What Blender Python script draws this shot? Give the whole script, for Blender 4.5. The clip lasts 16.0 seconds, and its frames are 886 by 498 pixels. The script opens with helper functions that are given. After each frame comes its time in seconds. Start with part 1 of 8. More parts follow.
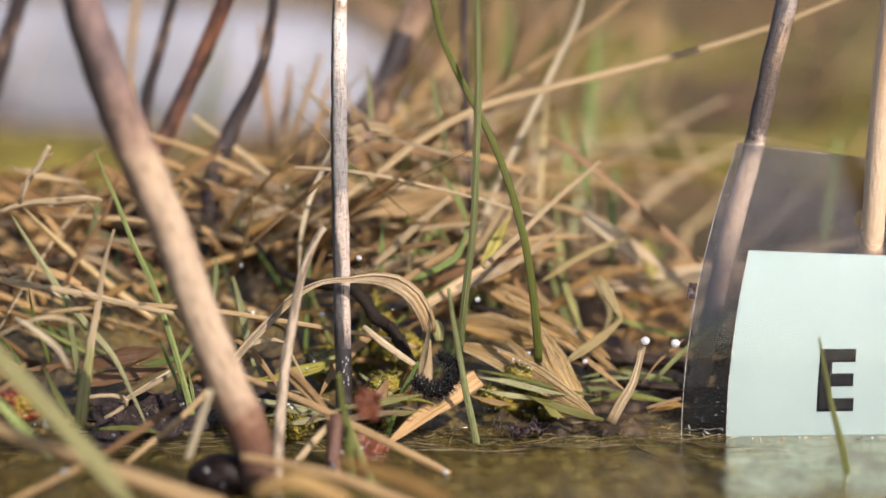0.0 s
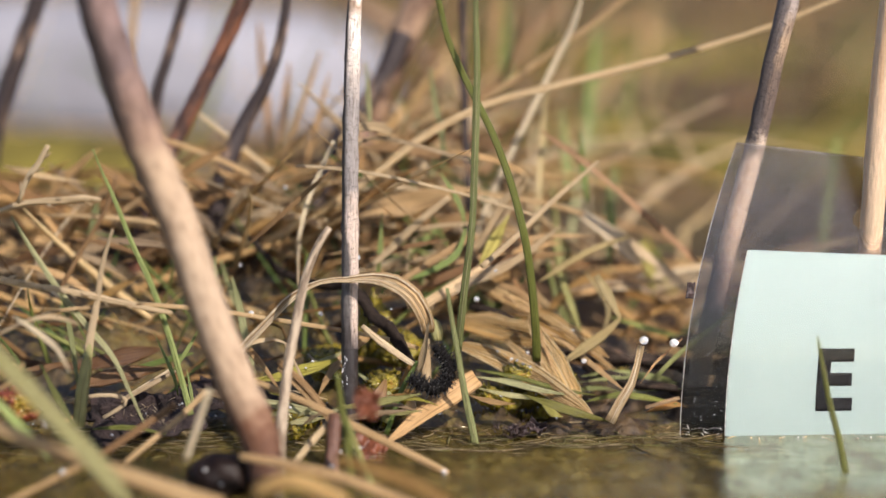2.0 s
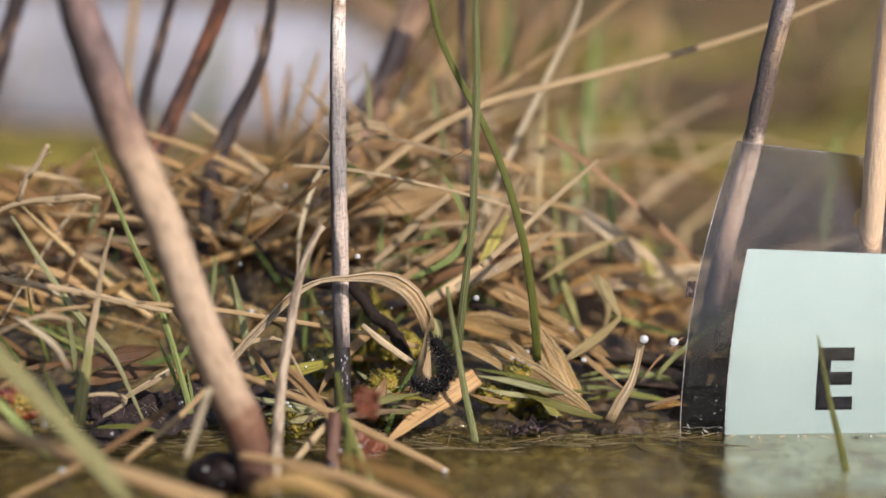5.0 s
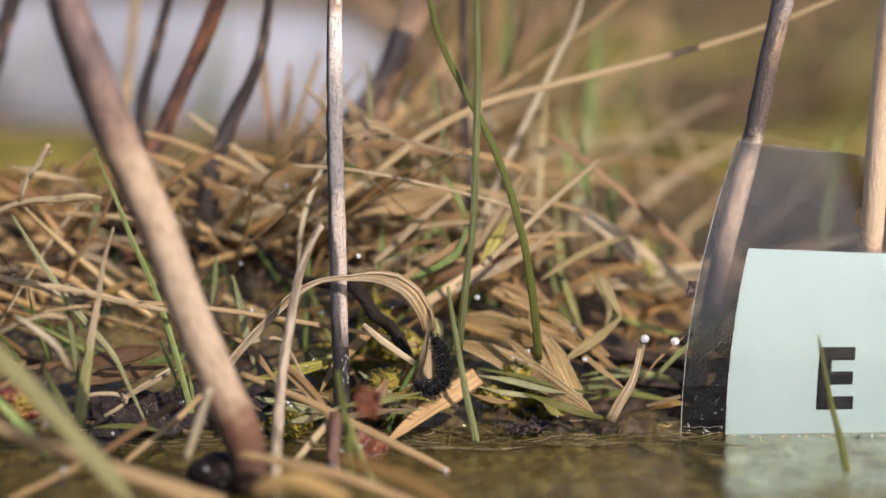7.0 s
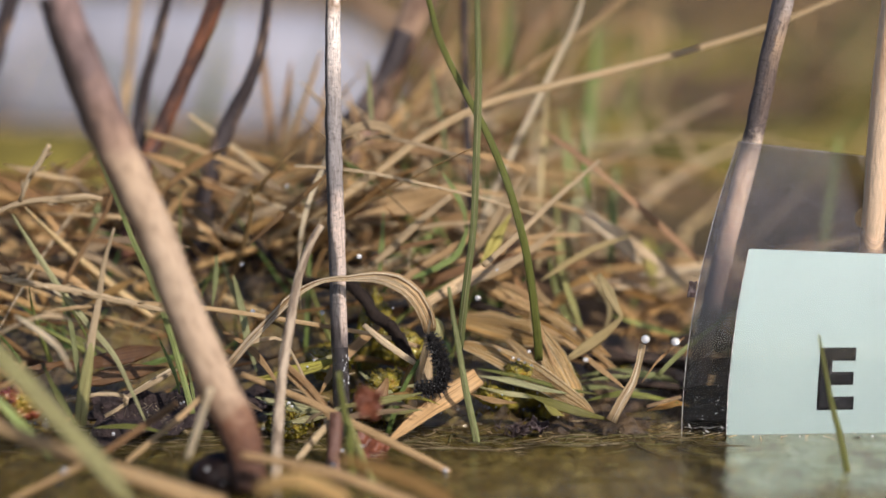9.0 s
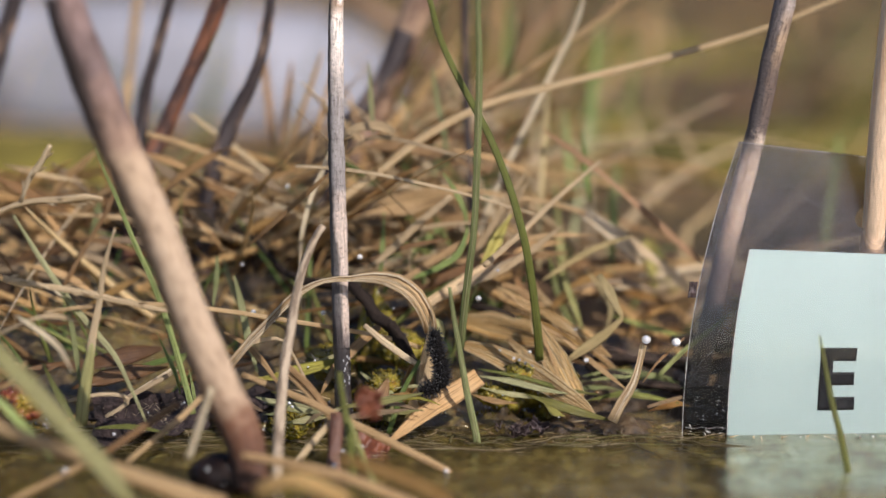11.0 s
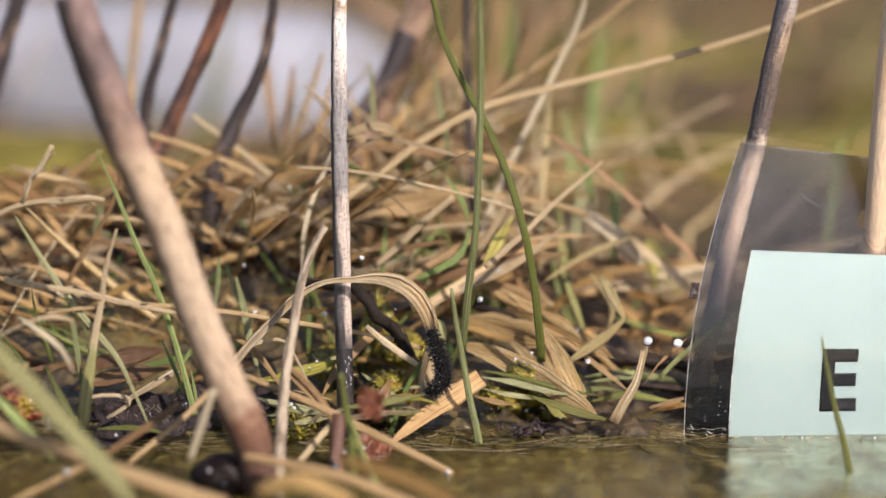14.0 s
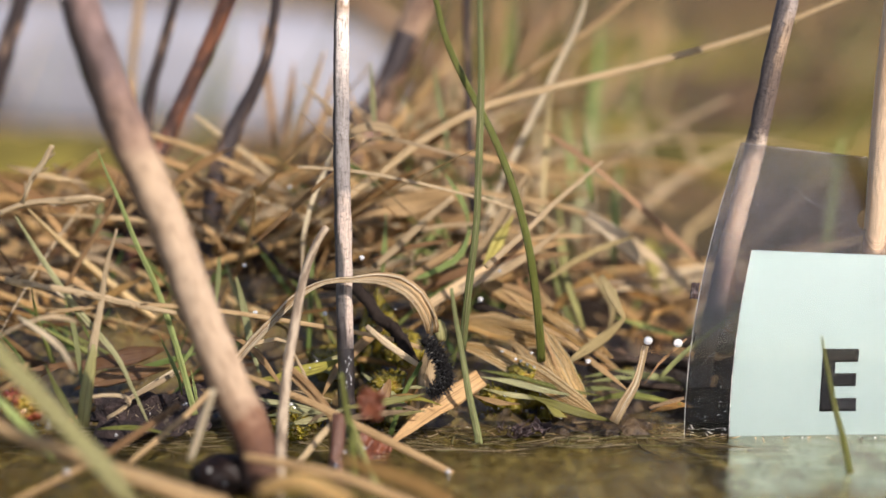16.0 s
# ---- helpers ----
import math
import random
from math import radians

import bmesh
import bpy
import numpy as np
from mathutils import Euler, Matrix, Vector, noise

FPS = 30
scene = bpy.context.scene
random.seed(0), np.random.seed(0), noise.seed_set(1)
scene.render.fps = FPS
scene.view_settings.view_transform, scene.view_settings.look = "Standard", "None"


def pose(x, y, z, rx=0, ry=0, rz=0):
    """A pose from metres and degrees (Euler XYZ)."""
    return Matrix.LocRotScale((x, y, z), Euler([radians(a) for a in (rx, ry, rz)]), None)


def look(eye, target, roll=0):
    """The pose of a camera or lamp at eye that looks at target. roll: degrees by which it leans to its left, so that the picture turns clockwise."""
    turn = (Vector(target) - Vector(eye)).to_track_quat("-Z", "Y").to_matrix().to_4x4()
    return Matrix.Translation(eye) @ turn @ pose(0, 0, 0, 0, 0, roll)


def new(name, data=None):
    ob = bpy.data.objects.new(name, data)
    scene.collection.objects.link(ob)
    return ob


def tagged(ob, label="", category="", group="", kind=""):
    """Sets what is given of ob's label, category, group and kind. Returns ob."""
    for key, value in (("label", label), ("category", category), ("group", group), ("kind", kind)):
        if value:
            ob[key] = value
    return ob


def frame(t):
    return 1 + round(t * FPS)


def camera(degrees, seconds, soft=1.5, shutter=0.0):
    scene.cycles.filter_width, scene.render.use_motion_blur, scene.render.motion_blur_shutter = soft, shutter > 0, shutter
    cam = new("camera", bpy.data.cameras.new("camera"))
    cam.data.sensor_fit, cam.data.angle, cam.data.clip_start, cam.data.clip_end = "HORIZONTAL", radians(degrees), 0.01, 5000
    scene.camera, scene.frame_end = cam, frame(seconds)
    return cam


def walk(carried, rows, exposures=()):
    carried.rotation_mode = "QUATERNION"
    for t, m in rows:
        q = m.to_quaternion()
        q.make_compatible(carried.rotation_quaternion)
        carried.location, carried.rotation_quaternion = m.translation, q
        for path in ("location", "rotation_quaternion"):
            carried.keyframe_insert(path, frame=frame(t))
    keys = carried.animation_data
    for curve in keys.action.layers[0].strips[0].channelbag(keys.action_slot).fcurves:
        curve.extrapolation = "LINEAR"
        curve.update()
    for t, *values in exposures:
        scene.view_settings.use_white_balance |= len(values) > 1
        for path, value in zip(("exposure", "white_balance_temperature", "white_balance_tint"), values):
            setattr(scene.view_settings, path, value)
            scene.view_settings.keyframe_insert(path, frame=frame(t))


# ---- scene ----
S = 0.001  # plan is drawn in millimetres: x across, y away from the lens, z up from the water


def mm(*p):
    return Vector(p) * S


# ---- camera ----
cam = camera(20.0, 16.0)
cam.data.dof.use_dof = True
cam.data.dof.focus_distance = 0.438
cam.data.dof.aperture_fstop = 7.2
EYE = (0.0, -0.432, 0.105)
# a tripod that settles by a few hundredths of a degree: seconds, pan, tilt
DRIFT = [(0, -4.7, .3), (.5, -4.7, .3), (1, -7.0, -.4), (2, -7.2, -.4), (3, -7.4, -1.2), (4, -7.7, -1.9),
         (5.2, -6.8, -2.5), (6.5, -5.7, -3.0), (8.5, -5.2, -3.2), (9, -4.4, -2.4), (10.2, -3.6, -2.0),
         (11.5, -2.7, -1.7), (12.5, -1.4, -1.2), (13, -.7, -.4), (14, 0, 0), (16, .3, -.1)]
PX = 180 / math.pi / 4446
walk(cam, [(t, pose(*EYE, 80.51 + v * PX, 0, h * PX)) for t, h, v in DRIFT],
     [(t, 0.50 + e, k, 15) for t, e, k in ((0, 0, 6500), (3, -.02, 6500), (4, -.16, 6450), (6.5, -.22, 6350), (7.5, -.16, 6350), (8.5, -.18, 6350), (9, -.29, 6300),
                                         (11.5, -.26, 6200), (12.5, -.13, 6250), (13.5, -.02, 6350), (14.5, -.02, 6400), (16, -.02, 6480))])

# ---- light ----
world = bpy.data.worlds.new("sky")
scene.world = world
world.use_nodes = True
wn = world.node_tree.nodes
sky = wn.new("ShaderNodeTexSky")
sky.sky_type = 'NISHITA'
sky.sun_disc = False
SUN_FROM = Vector((0.49, -0.60, 0.68)).normalized()
sky.sun_elevation = math.asin(SUN_FROM.z)
sky.sun_rotation = math.atan2(SUN_FROM.x, SUN_FROM.y)
wn["Background"].inputs[1].default_value = 0.12
world.node_tree.links.new(sky.outputs[0], wn["Background"].inputs[0])
sun = new("sun", bpy.data.lights.new("sun", 'SUN'))
sun.data.energy = 4.5
sun.data.angle = radians(0.53)
sun.data.color = (1.0, 0.925, 0.83)
sun.matrix_world = look(SUN_FROM * 3, (0, 0, 0))


# ---- materials ----
def material(name, rough=0.6, spec=0.4):
    m = bpy.data.materials.new(name)
    m.use_nodes = True
    t = m.node_tree
    b = t.nodes["Principled BSDF"]
    b.inputs["Roughness"].default_value = rough
    b.inputs["Specular IOR Level"].default_value = spec
    return m, t, b


def ramp(t, fac, stops, interp='LINEAR'):
    r = t.nodes.new("ShaderNodeValToRGB")
    r.color_ramp.interpolation = interp
    e = r.color_ramp.elements
    while len(e) < len(stops):
        e.new(0.5)
    for i, (p, c) in enumerate(stops):
        e[i].position = p
        e[i].color = (*c, 1)
    t.links.new(fac, r.inputs[0])
    return r.outputs[0]


def tex(t, scale, coord='Object', stretch=(1, 1, 1), detail=4, rough=0.6):
    c = t.nodes.new("ShaderNodeTexCoord")
    mp = t.nodes.new("ShaderNodeMapping")
    mp.inputs["Scale"].default_value = stretch
    n = t.nodes.new("ShaderNodeTexNoise")
    n.inputs["Scale"].default_value = scale
    n.inputs["Detail"].default_value = detail
    n.inputs["Roughness"].default_value = rough
    t.links.new(c.outputs[coord], mp.inputs[0])
    t.links.new(mp.outputs[0], n.inputs[0])
    return n.outputs[0]


def mix(t, fac, a, b, mode='MIX'):
    m = t.nodes.new("ShaderNodeMix")
    m.data_type, m.blend_type = 'RGBA', mode
    for i, v in ((0, fac), (6, a), (7, b)):
        if isinstance(v, (int, float)):
            m.inputs[i].default_value = v
        elif isinstance(v, tuple):
            m.inputs[i].default_value = (*v, 1)
        else:
            t.links.new(v, m.inputs[i])
    return m.outputs[2]


def relief(t, b, height, strength, dist=0.0003):
    n = t.nodes.new("ShaderNodeBump")
    n.inputs["Strength"].default_value = strength
    n.inputs["Distance"].default_value = dist
    t.links.new(height, n.inputs["Height"])
    t.links.new(n.outputs[0], b.inputs["Normal"])


def shine_through(m, t, b, colour, amount):
    tr = t.nodes.new("ShaderNodeBsdfTranslucent")
    t.links.new(colour, tr.inputs[0])
    ms = t.nodes.new("ShaderNodeMixShader")
    ms.inputs[0].default_value = amount
    t.links.new(b.outputs[0], ms.inputs[1])
    t.links.new(tr.outputs[0], ms.inputs[2])
    t.links.new(ms.outputs[0], t.nodes["Material Output"].inputs[0])


def fibre(name, stops, rough=0.5, through_light=0.42, spots=(0.05, 0.03, 0.02), spotty=0.3, islands=False, spec=0.4, bump=0.8, lines=15.0, depth=0.8):
    """Leaf and straw: veins along the length, blotches, a shade of its own for each blade. UV: across, and millimetres along."""
    m, t, b = material(name, rough, spec)
    vein = tex(t, 1.0, 'UV', (lines, 0.07, 1), 5)
    blotch = tex(t, 1.0, 'UV', (0.9, 0.22, 1), 6, 0.7)
    if islands:
        own = t.nodes.new("ShaderNodeNewGeometry").outputs["Random Per Island"]
    else:
        own = t.nodes.new("ShaderNodeObjectInfo").outputs["Random"]
    pick = t.nodes.new("ShaderNodeMath")
    pick.operation = 'MULTIPLY_ADD'
    t.links.new(blotch, pick.inputs[0])
    pick.inputs[1].default_value = 0.5
    half = t.nodes.new("ShaderNodeMath")
    half.operation = 'MULTIPLY_ADD'
    t.links.new(own, half.inputs[0])
    half.inputs[1].default_value = 0.9
    half.inputs[2].default_value = -0.1 if islands else -0.2
    t.links.new(half.outputs[0], pick.inputs[2])
    col = ramp(t, pick.outputs[0], stops)
    streak = ramp(t, vein, [(0.36, (0.50, 0.43, 0.36)), (0.48, (1.0, 0.98, 0.95)), (0.62, (1.28, 1.28, 1.26))])
    col = mix(t, depth, col, streak, 'MULTIPLY')
    fleck = tex(t, 1.0, 'UV', (2.2, 0.7, 1), 6, 0.75)
    f = ramp(t, fleck, [(0.58, (0, 0, 0)), (0.72, (spotty, spotty, spotty))])
    col = mix(t, f, col, spots)
    t.links.new(col, b.inputs["Base Color"])
    relief(t, b, vein, bump, 0.0004)
    if through_light:
        shine_through(m, t, b, col, through_light)
    return m


straw = fibre("dry_straw", [(0.1, (0.26, 0.147, 0.063)), (0.4, (0.46, 0.294, 0.135)), (0.7, (0.60, 0.421, 0.216)), (0.95, (0.68, 0.539, 0.324))])
pale = fibre("bleached_straw", [(0.1, (0.48, 0.353, 0.198)), (0.5, (0.66, 0.519, 0.324)), (0.9, (0.78, 0.676, 0.477))], spotty=0.15)
ribbed = fibre("ribbed_dry_blade", [(0.1, (0.50, 0.33, 0.16)), (0.5, (0.68, 0.48, 0.25)), (0.9, (0.80, 0.62, 0.38))], spotty=0.25, bump=1.0, lines=20.0, depth=1.35)
wetleaf = fibre("sodden_brown_leaf", [(0.1, (0.10, 0.045, 0.016)), (0.5, (0.25, 0.135, 0.05)), (0.9, (0.42, 0.27, 0.12))], 0.32, 0.35, spec=0.5, spotty=0.5)
wan = fibre("grey_tan_straw", [(0.1, (0.24, 0.167, 0.099)), (0.5, (0.38, 0.274, 0.162)), (0.9, (0.52, 0.402, 0.252))], spotty=0.4)
russet = fibre("russet_leaf", [(0.1, (0.25, 0.132, 0.0495)), (0.5, (0.47, 0.279, 0.113)), (0.9, (0.64, 0.421, 0.198))], through_light=0.3)
green = fibre("green_grass", [(0.1, (0.135, 0.195, 0.045)), (0.5, (0.215, 0.295, 0.078)), (0.9, (0.35, 0.41, 0.145))], 0.38, 0.3, (0.25, 0.22, 0.08), 0.2)
olive = fibre("olive_grass", [(0.1, (0.15, 0.165, 0.035)), (0.5, (0.225, 0.235, 0.06)), (0.9, (0.37, 0.35, 0.13))], 0.4, 0.3, (0.3, 0.22, 0.1), 0.3)
greyed = fibre("grey_green_grass", [(0.1, (0.17, 0.19, 0.07)), (0.5, (0.26, 0.28, 0.115)), (0.9, (0.40, 0.39, 0.2))], 0.45, 0.25, (0.4, 0.32, 0.16), 0.3)
lenspale = fibre("pale_faded_grass", [(0.1, (0.28, 0.26, 0.10)), (0.5, (0.36, 0.335, 0.14)), (0.9, (0.44, 0.40, 0.18))], 0.45, 0.25, (0.4, 0.32, 0.16), 0.3)
pinkish = fibre("pinkish_brown_blade", [(0.1, (0.28, 0.155, 0.075)), (0.5, (0.45, 0.27, 0.14)), (0.9, (0.58, 0.385, 0.22))])
palegreen = fibre("whitish_green_leaf", [(0.1, (0.28, 0.27, 0.09)), (0.5, (0.39, 0.365, 0.15)), (0.9, (0.55, 0.51, 0.28))], 0.38, 0.35, spotty=0.2)
damp = fibre("damp_brown_leaf", [(0.1, (0.30, 0.165, 0.05)), (0.5, (0.58, 0.365, 0.125)), (0.9, (0.80, 0.57, 0.25))], 0.38, 0.5, spec=0.4, spotty=0.4, bump=1.0, lines=16.0, depth=0.8)
yellowtan = fibre("yellow_tan_leaf", [(0.1, (0.34, 0.27, 0.10)), (0.5, (0.50, 0.39, 0.18)), (0.9, (0.64, 0.52, 0.28))], 0.4, 0.4, spotty=0.2)
olivegold = fibre("yellow_green_leaf", [(0.1, (0.15, 0.14, 0.03)), (0.5, (0.26, 0.24, 0.05)), (0.9, (0.38, 0.34, 0.09))], 0.3, 0.35, (0.3, 0.16, 0.05), 0.3, spec=0.6)
yellowed = fibre("yellowing_leaf", [(0.1, (0.26, 0.24, 0.04)), (0.5, (0.42, 0.38, 0.07)), (0.9, (0.62, 0.54, 0.16))], 0.4, 0.35, (0.3, 0.14, 0.04), 0.4)
litter_mat = fibre("grass_litter", [(0.0, (0.2, 0.10, 0.04)), (0.2, (0.42, 0.24, 0.092)), (0.42, (0.62, 0.39, 0.155)), (0.65, (0.78, 0.54, 0.24)), (0.9, (0.86, 0.666, 0.36))], islands=True)
litter_brown = fibre("brown_grass_litter", [(0.0, (0.07, 0.0314, 0.0135)), (0.22, (0.22, 0.118, 0.0378)), (0.46, (0.40, 0.23, 0.0765)), (0.72, (0.60, 0.382, 0.149)), (0.95, (0.78, 0.559, 0.27))], islands=True)
wet_litter = fibre("sodden_plant_crumbs", [(0.1, (0.03, 0.018, 0.008)), (0.6, (0.10, 0.065, 0.025)), (0.95, (0.36, 0.25, 0.12))], 0.35, 0, islands=True)
fibre_mat = fibre("sodden_fibres", [(0.05, (0.03, 0.022, 0.01)), (0.35, (0.12, 0.085, 0.03)), (0.6, (0.17, 0.16, 0.05)), (0.8, (0.24, 0.18, 0.09)), (0.97, (0.38, 0.3, 0.18))], 0.3, 0.2, islands=True, spec=0.5)
# wet litter with the shade of the hollows put into its browns
litter_shaded = fibre("wet_grass_litter_shaded", [(0.0, (0.025, 0.0118, 0.0045)), (0.3, (0.10, 0.047, 0.0162)), (0.6, (0.24, 0.122, 0.0405)), (0.95, (0.46, 0.274, 0.108))], islands=True)
litter_pale = fibre("bleached_litter", [(0.1, (0.46, 0.304, 0.144)), (0.5, (0.68, 0.51, 0.288)), (0.9, (0.84, 0.706, 0.477))], islands=True, spotty=0.15)
pale_thread = fibre("bleached_fibres", [(0.15, (0.24, 0.125, 0.045)), (0.4, (0.52, 0.34, 0.16)), (0.6, (0.84, 0.66, 0.40)), (0.9, (0.92, 0.82, 0.62))], 0.3, 0.3, islands=True, spec=0.6)
damp_thread = fibre("damp_brown_fibres", [(0.15, (0.16, 0.075, 0.022)), (0.42, (0.50, 0.30, 0.10)), (0.62, (0.82, 0.58, 0.26)), (0.9, (0.92, 0.75, 0.44))], 0.28, 0.35, islands=True, spec=0.6)
sprout_mat = fibre("grass_sprouts", [(0.1, (0.05, 0.11, 0.018)), (0.5, (0.11, 0.18, 0.035)), (0.9, (0.27, 0.29, 0.08))], 0.4, 0.3, islands=True)


def bark(name, dark, mid, light, cover=0.5, rough=0.55, scale=(1.1, 0.075, 1), wet=False, spec=0.4):
    """Weathered stem: bark over pale wood in long ragged patches."""
    m, t, b = material(name, rough, spec)
    patch = tex(t, 1.0, 'UV', scale, 6, 0.6)
    grain = tex(t, 1.0, 'UV', (14, 0.35, 1), 4)
    speck = tex(t, 1.0, 'UV', (6, 1.5, 1), 5, 0.8)
    k = ramp(t, patch, [(cover - 0.05, (0, 0, 0)), (cover + 0.04, (1, 1, 1))])
    skin = ramp(t, speck, [(0.3, dark), (0.7, mid)])
    wood = ramp(t, grain, [(0.3, tuple(c * 0.7 for c in light)), (0.7, light)])
    col = mix(t, k, skin, wood)
    t.links.new(col, b.inputs["Base Color"])
    both = t.nodes.new("ShaderNodeMath")
    both.operation = 'ADD'
    t.links.new(grain, both.inputs[0])
    t.links.new(speck, both.inputs[1])
    relief(t, b, both.outputs[0], 0.6, 0.0003)
    if wet:
        b.inputs["Coat Weight"].default_value = 1.0
        b.inputs["Coat Roughness"].default_value = 0.12
        wave = t.nodes.new("ShaderNodeBump")
        wave.inputs["Strength"].default_value = 1.0
        wave.inputs["Distance"].default_value = 0.0006
        t.links.new(speck, wave.inputs["Height"])
        t.links.new(wave.outputs[0], b.inputs["Coat Normal"])
    return m


bark_dark = bark("dark_brown_stem", (0.010, 0.008, 0.009), (0.06, 0.04, 0.036), (0.28, 0.18, 0.12), 0.55)
bark_red = bark("red_brown_stem", (0.018, 0.011, 0.010), (0.085, 0.036, 0.022), (0.21, 0.08, 0.038), 0.5)
bark_tan = bark("tan_brown_stem", (0.09, 0.05, 0.035), (0.25, 0.145, 0.09), (0.42, 0.27, 0.17), 0.5)
tan_bark = bark("grey_tan_dry_bark", (0.08, 0.055, 0.036), (0.27, 0.195, 0.125), (0.45, 0.35, 0.24), 0.5, 0.6, (2.2, 0.12, 1))
charred = bark("black_rotten_twig", (0.008, 0.006, 0.005), (0.038, 0.026, 0.019), (0.10, 0.06, 0.036), 0.60, 0.7, spec=0.12)
wet_brown = bark("wet_brown_stub", (0.06, 0.026, 0.016), (0.17, 0.08, 0.05), (0.30, 0.16, 0.10), 0.55, 0.35)
wet_black = bark("wet_black_foot", (0.008, 0.006, 0.006), (0.035, 0.024, 0.02), (0.12, 0.085, 0.065), 0.66, 0.3, wet=True)


def painted(name, left, right, length, split=0.4, rough=0.55, coat=0.0, ragged=0.12, flecks=0.8, wander=0.55):
    """A stem whose bark is worn off in stretches: colours along its length (fractions) on its two flanks, side shade
    mixed in.
    """
    m, t, b = material(name, rough, 0.45)
    uv = t.nodes.new("ShaderNodeSeparateXYZ")
    c = t.nodes.new("ShaderNodeTexCoord")
    t.links.new(c.outputs["UV"], uv.inputs[0])
    rag = tex(t, 1.0, 'UV', (1.6, 0.30, 1), 6, 0.65)
    grain = tex(t, 1.0, 'UV', (14, 0.30, 1), 4)
    speck = tex(t, 1.0, 'UV', (5, 1.6, 1), 5, 0.8)

    def shifted(src, scale, amp):
        k = t.nodes.new("ShaderNodeMath")
        k.operation = 'MULTIPLY_ADD'
        t.links.new(src, k.inputs[0])
        k.inputs[1].default_value = scale
        o = t.nodes.new("ShaderNodeMath")
        o.operation = 'MULTIPLY_ADD'
        t.links.new(rag, o.inputs[0])
        o.inputs[1].default_value = amp
        o.inputs[2].default_value = -amp / 2
        t.links.new(o.outputs[0], k.inputs[2])
        return k.outputs[0]

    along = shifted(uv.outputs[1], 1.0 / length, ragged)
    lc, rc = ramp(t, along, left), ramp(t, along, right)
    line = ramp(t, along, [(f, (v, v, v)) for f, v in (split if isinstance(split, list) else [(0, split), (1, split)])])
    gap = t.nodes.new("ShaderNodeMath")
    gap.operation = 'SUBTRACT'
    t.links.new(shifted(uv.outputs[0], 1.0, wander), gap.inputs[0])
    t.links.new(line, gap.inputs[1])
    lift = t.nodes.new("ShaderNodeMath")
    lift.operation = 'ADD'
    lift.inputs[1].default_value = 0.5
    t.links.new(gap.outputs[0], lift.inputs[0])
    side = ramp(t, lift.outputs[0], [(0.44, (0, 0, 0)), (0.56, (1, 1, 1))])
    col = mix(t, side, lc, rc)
    col = mix(t, 0.95, col, ramp(t, grain, [(0.36, (0.62, 0.57, 0.53)), (0.46, (0.97, 0.96, 0.95)), (0.62, (1.2, 1.2, 1.2))]), 'MULTIPLY')
    col = mix(t, flecks, col, ramp(t, speck, [(0.36, (0.25, 0.22, 0.21)), (0.46, (1.0, 1.0, 1.0)), (0.58, (1.15, 1.13, 1.12)), (0.68, (1.7, 1.68, 1.66))]), 'MULTIPLY')
    t.links.new(col, b.inputs["Base Color"])
    both = t.nodes.new("ShaderNodeMath")
    both.operation = 'ADD'
    t.links.new(grain, both.inputs[0])
    t.links.new(speck, both.inputs[1])
    relief(t, b, both.outputs[0], 0.9, 0.0004)
    b.inputs["Coat Weight"].default_value = coat
    return m


CREAM, SOOT = (0.95, 0.87, 0.77), (0.045, 0.036, 0.034)
# left flank: dark bark on top, below it shade painted on bare wood
near_paint = painted("half_peeled_stem_shaded_left", [(0, (0.06, 0.04, 0.036)), (0.21, (0.08, 0.052, 0.04)), (0.27, (0.20, 0.125, 0.08)), (0.36, (0.24, 0.155, 0.095)), (0.67, (0.26, 0.16, 0.095)), (0.74, (0.13, 0.06, 0.036)), (0.85, (0.05, 0.025, 0.018)), (1, (0.03, 0.016, 0.012))],
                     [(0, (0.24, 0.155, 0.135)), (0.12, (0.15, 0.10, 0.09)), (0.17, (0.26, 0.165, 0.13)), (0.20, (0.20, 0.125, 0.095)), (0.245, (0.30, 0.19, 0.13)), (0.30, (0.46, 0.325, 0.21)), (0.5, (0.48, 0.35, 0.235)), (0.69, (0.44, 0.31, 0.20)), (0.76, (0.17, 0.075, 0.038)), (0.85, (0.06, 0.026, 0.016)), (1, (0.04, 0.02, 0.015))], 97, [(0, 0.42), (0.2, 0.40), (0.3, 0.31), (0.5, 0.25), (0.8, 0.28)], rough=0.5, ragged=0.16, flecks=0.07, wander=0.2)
# the dark left edge is bark and painted shade together
mid_paint = painted("worn_grey_stem_shaded_left", [(0, (0.10, 0.08, 0.07)), (0.2, (0.06, 0.05, 0.045)), (0.45, (0.07, 0.06, 0.056)), (0.55, (0.11, 0.097, 0.09)), (0.66, (0.14, 0.125, 0.118)), (0.71, SOOT), (1, SOOT)],
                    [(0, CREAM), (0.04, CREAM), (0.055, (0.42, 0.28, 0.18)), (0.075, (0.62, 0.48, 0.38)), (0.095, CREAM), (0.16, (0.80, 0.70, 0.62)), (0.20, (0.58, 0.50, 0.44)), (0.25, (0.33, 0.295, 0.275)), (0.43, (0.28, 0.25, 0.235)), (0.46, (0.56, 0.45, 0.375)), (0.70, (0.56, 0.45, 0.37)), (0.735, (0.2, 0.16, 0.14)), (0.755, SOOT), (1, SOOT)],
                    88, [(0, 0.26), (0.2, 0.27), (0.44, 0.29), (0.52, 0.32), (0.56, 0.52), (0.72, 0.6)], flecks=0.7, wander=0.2)
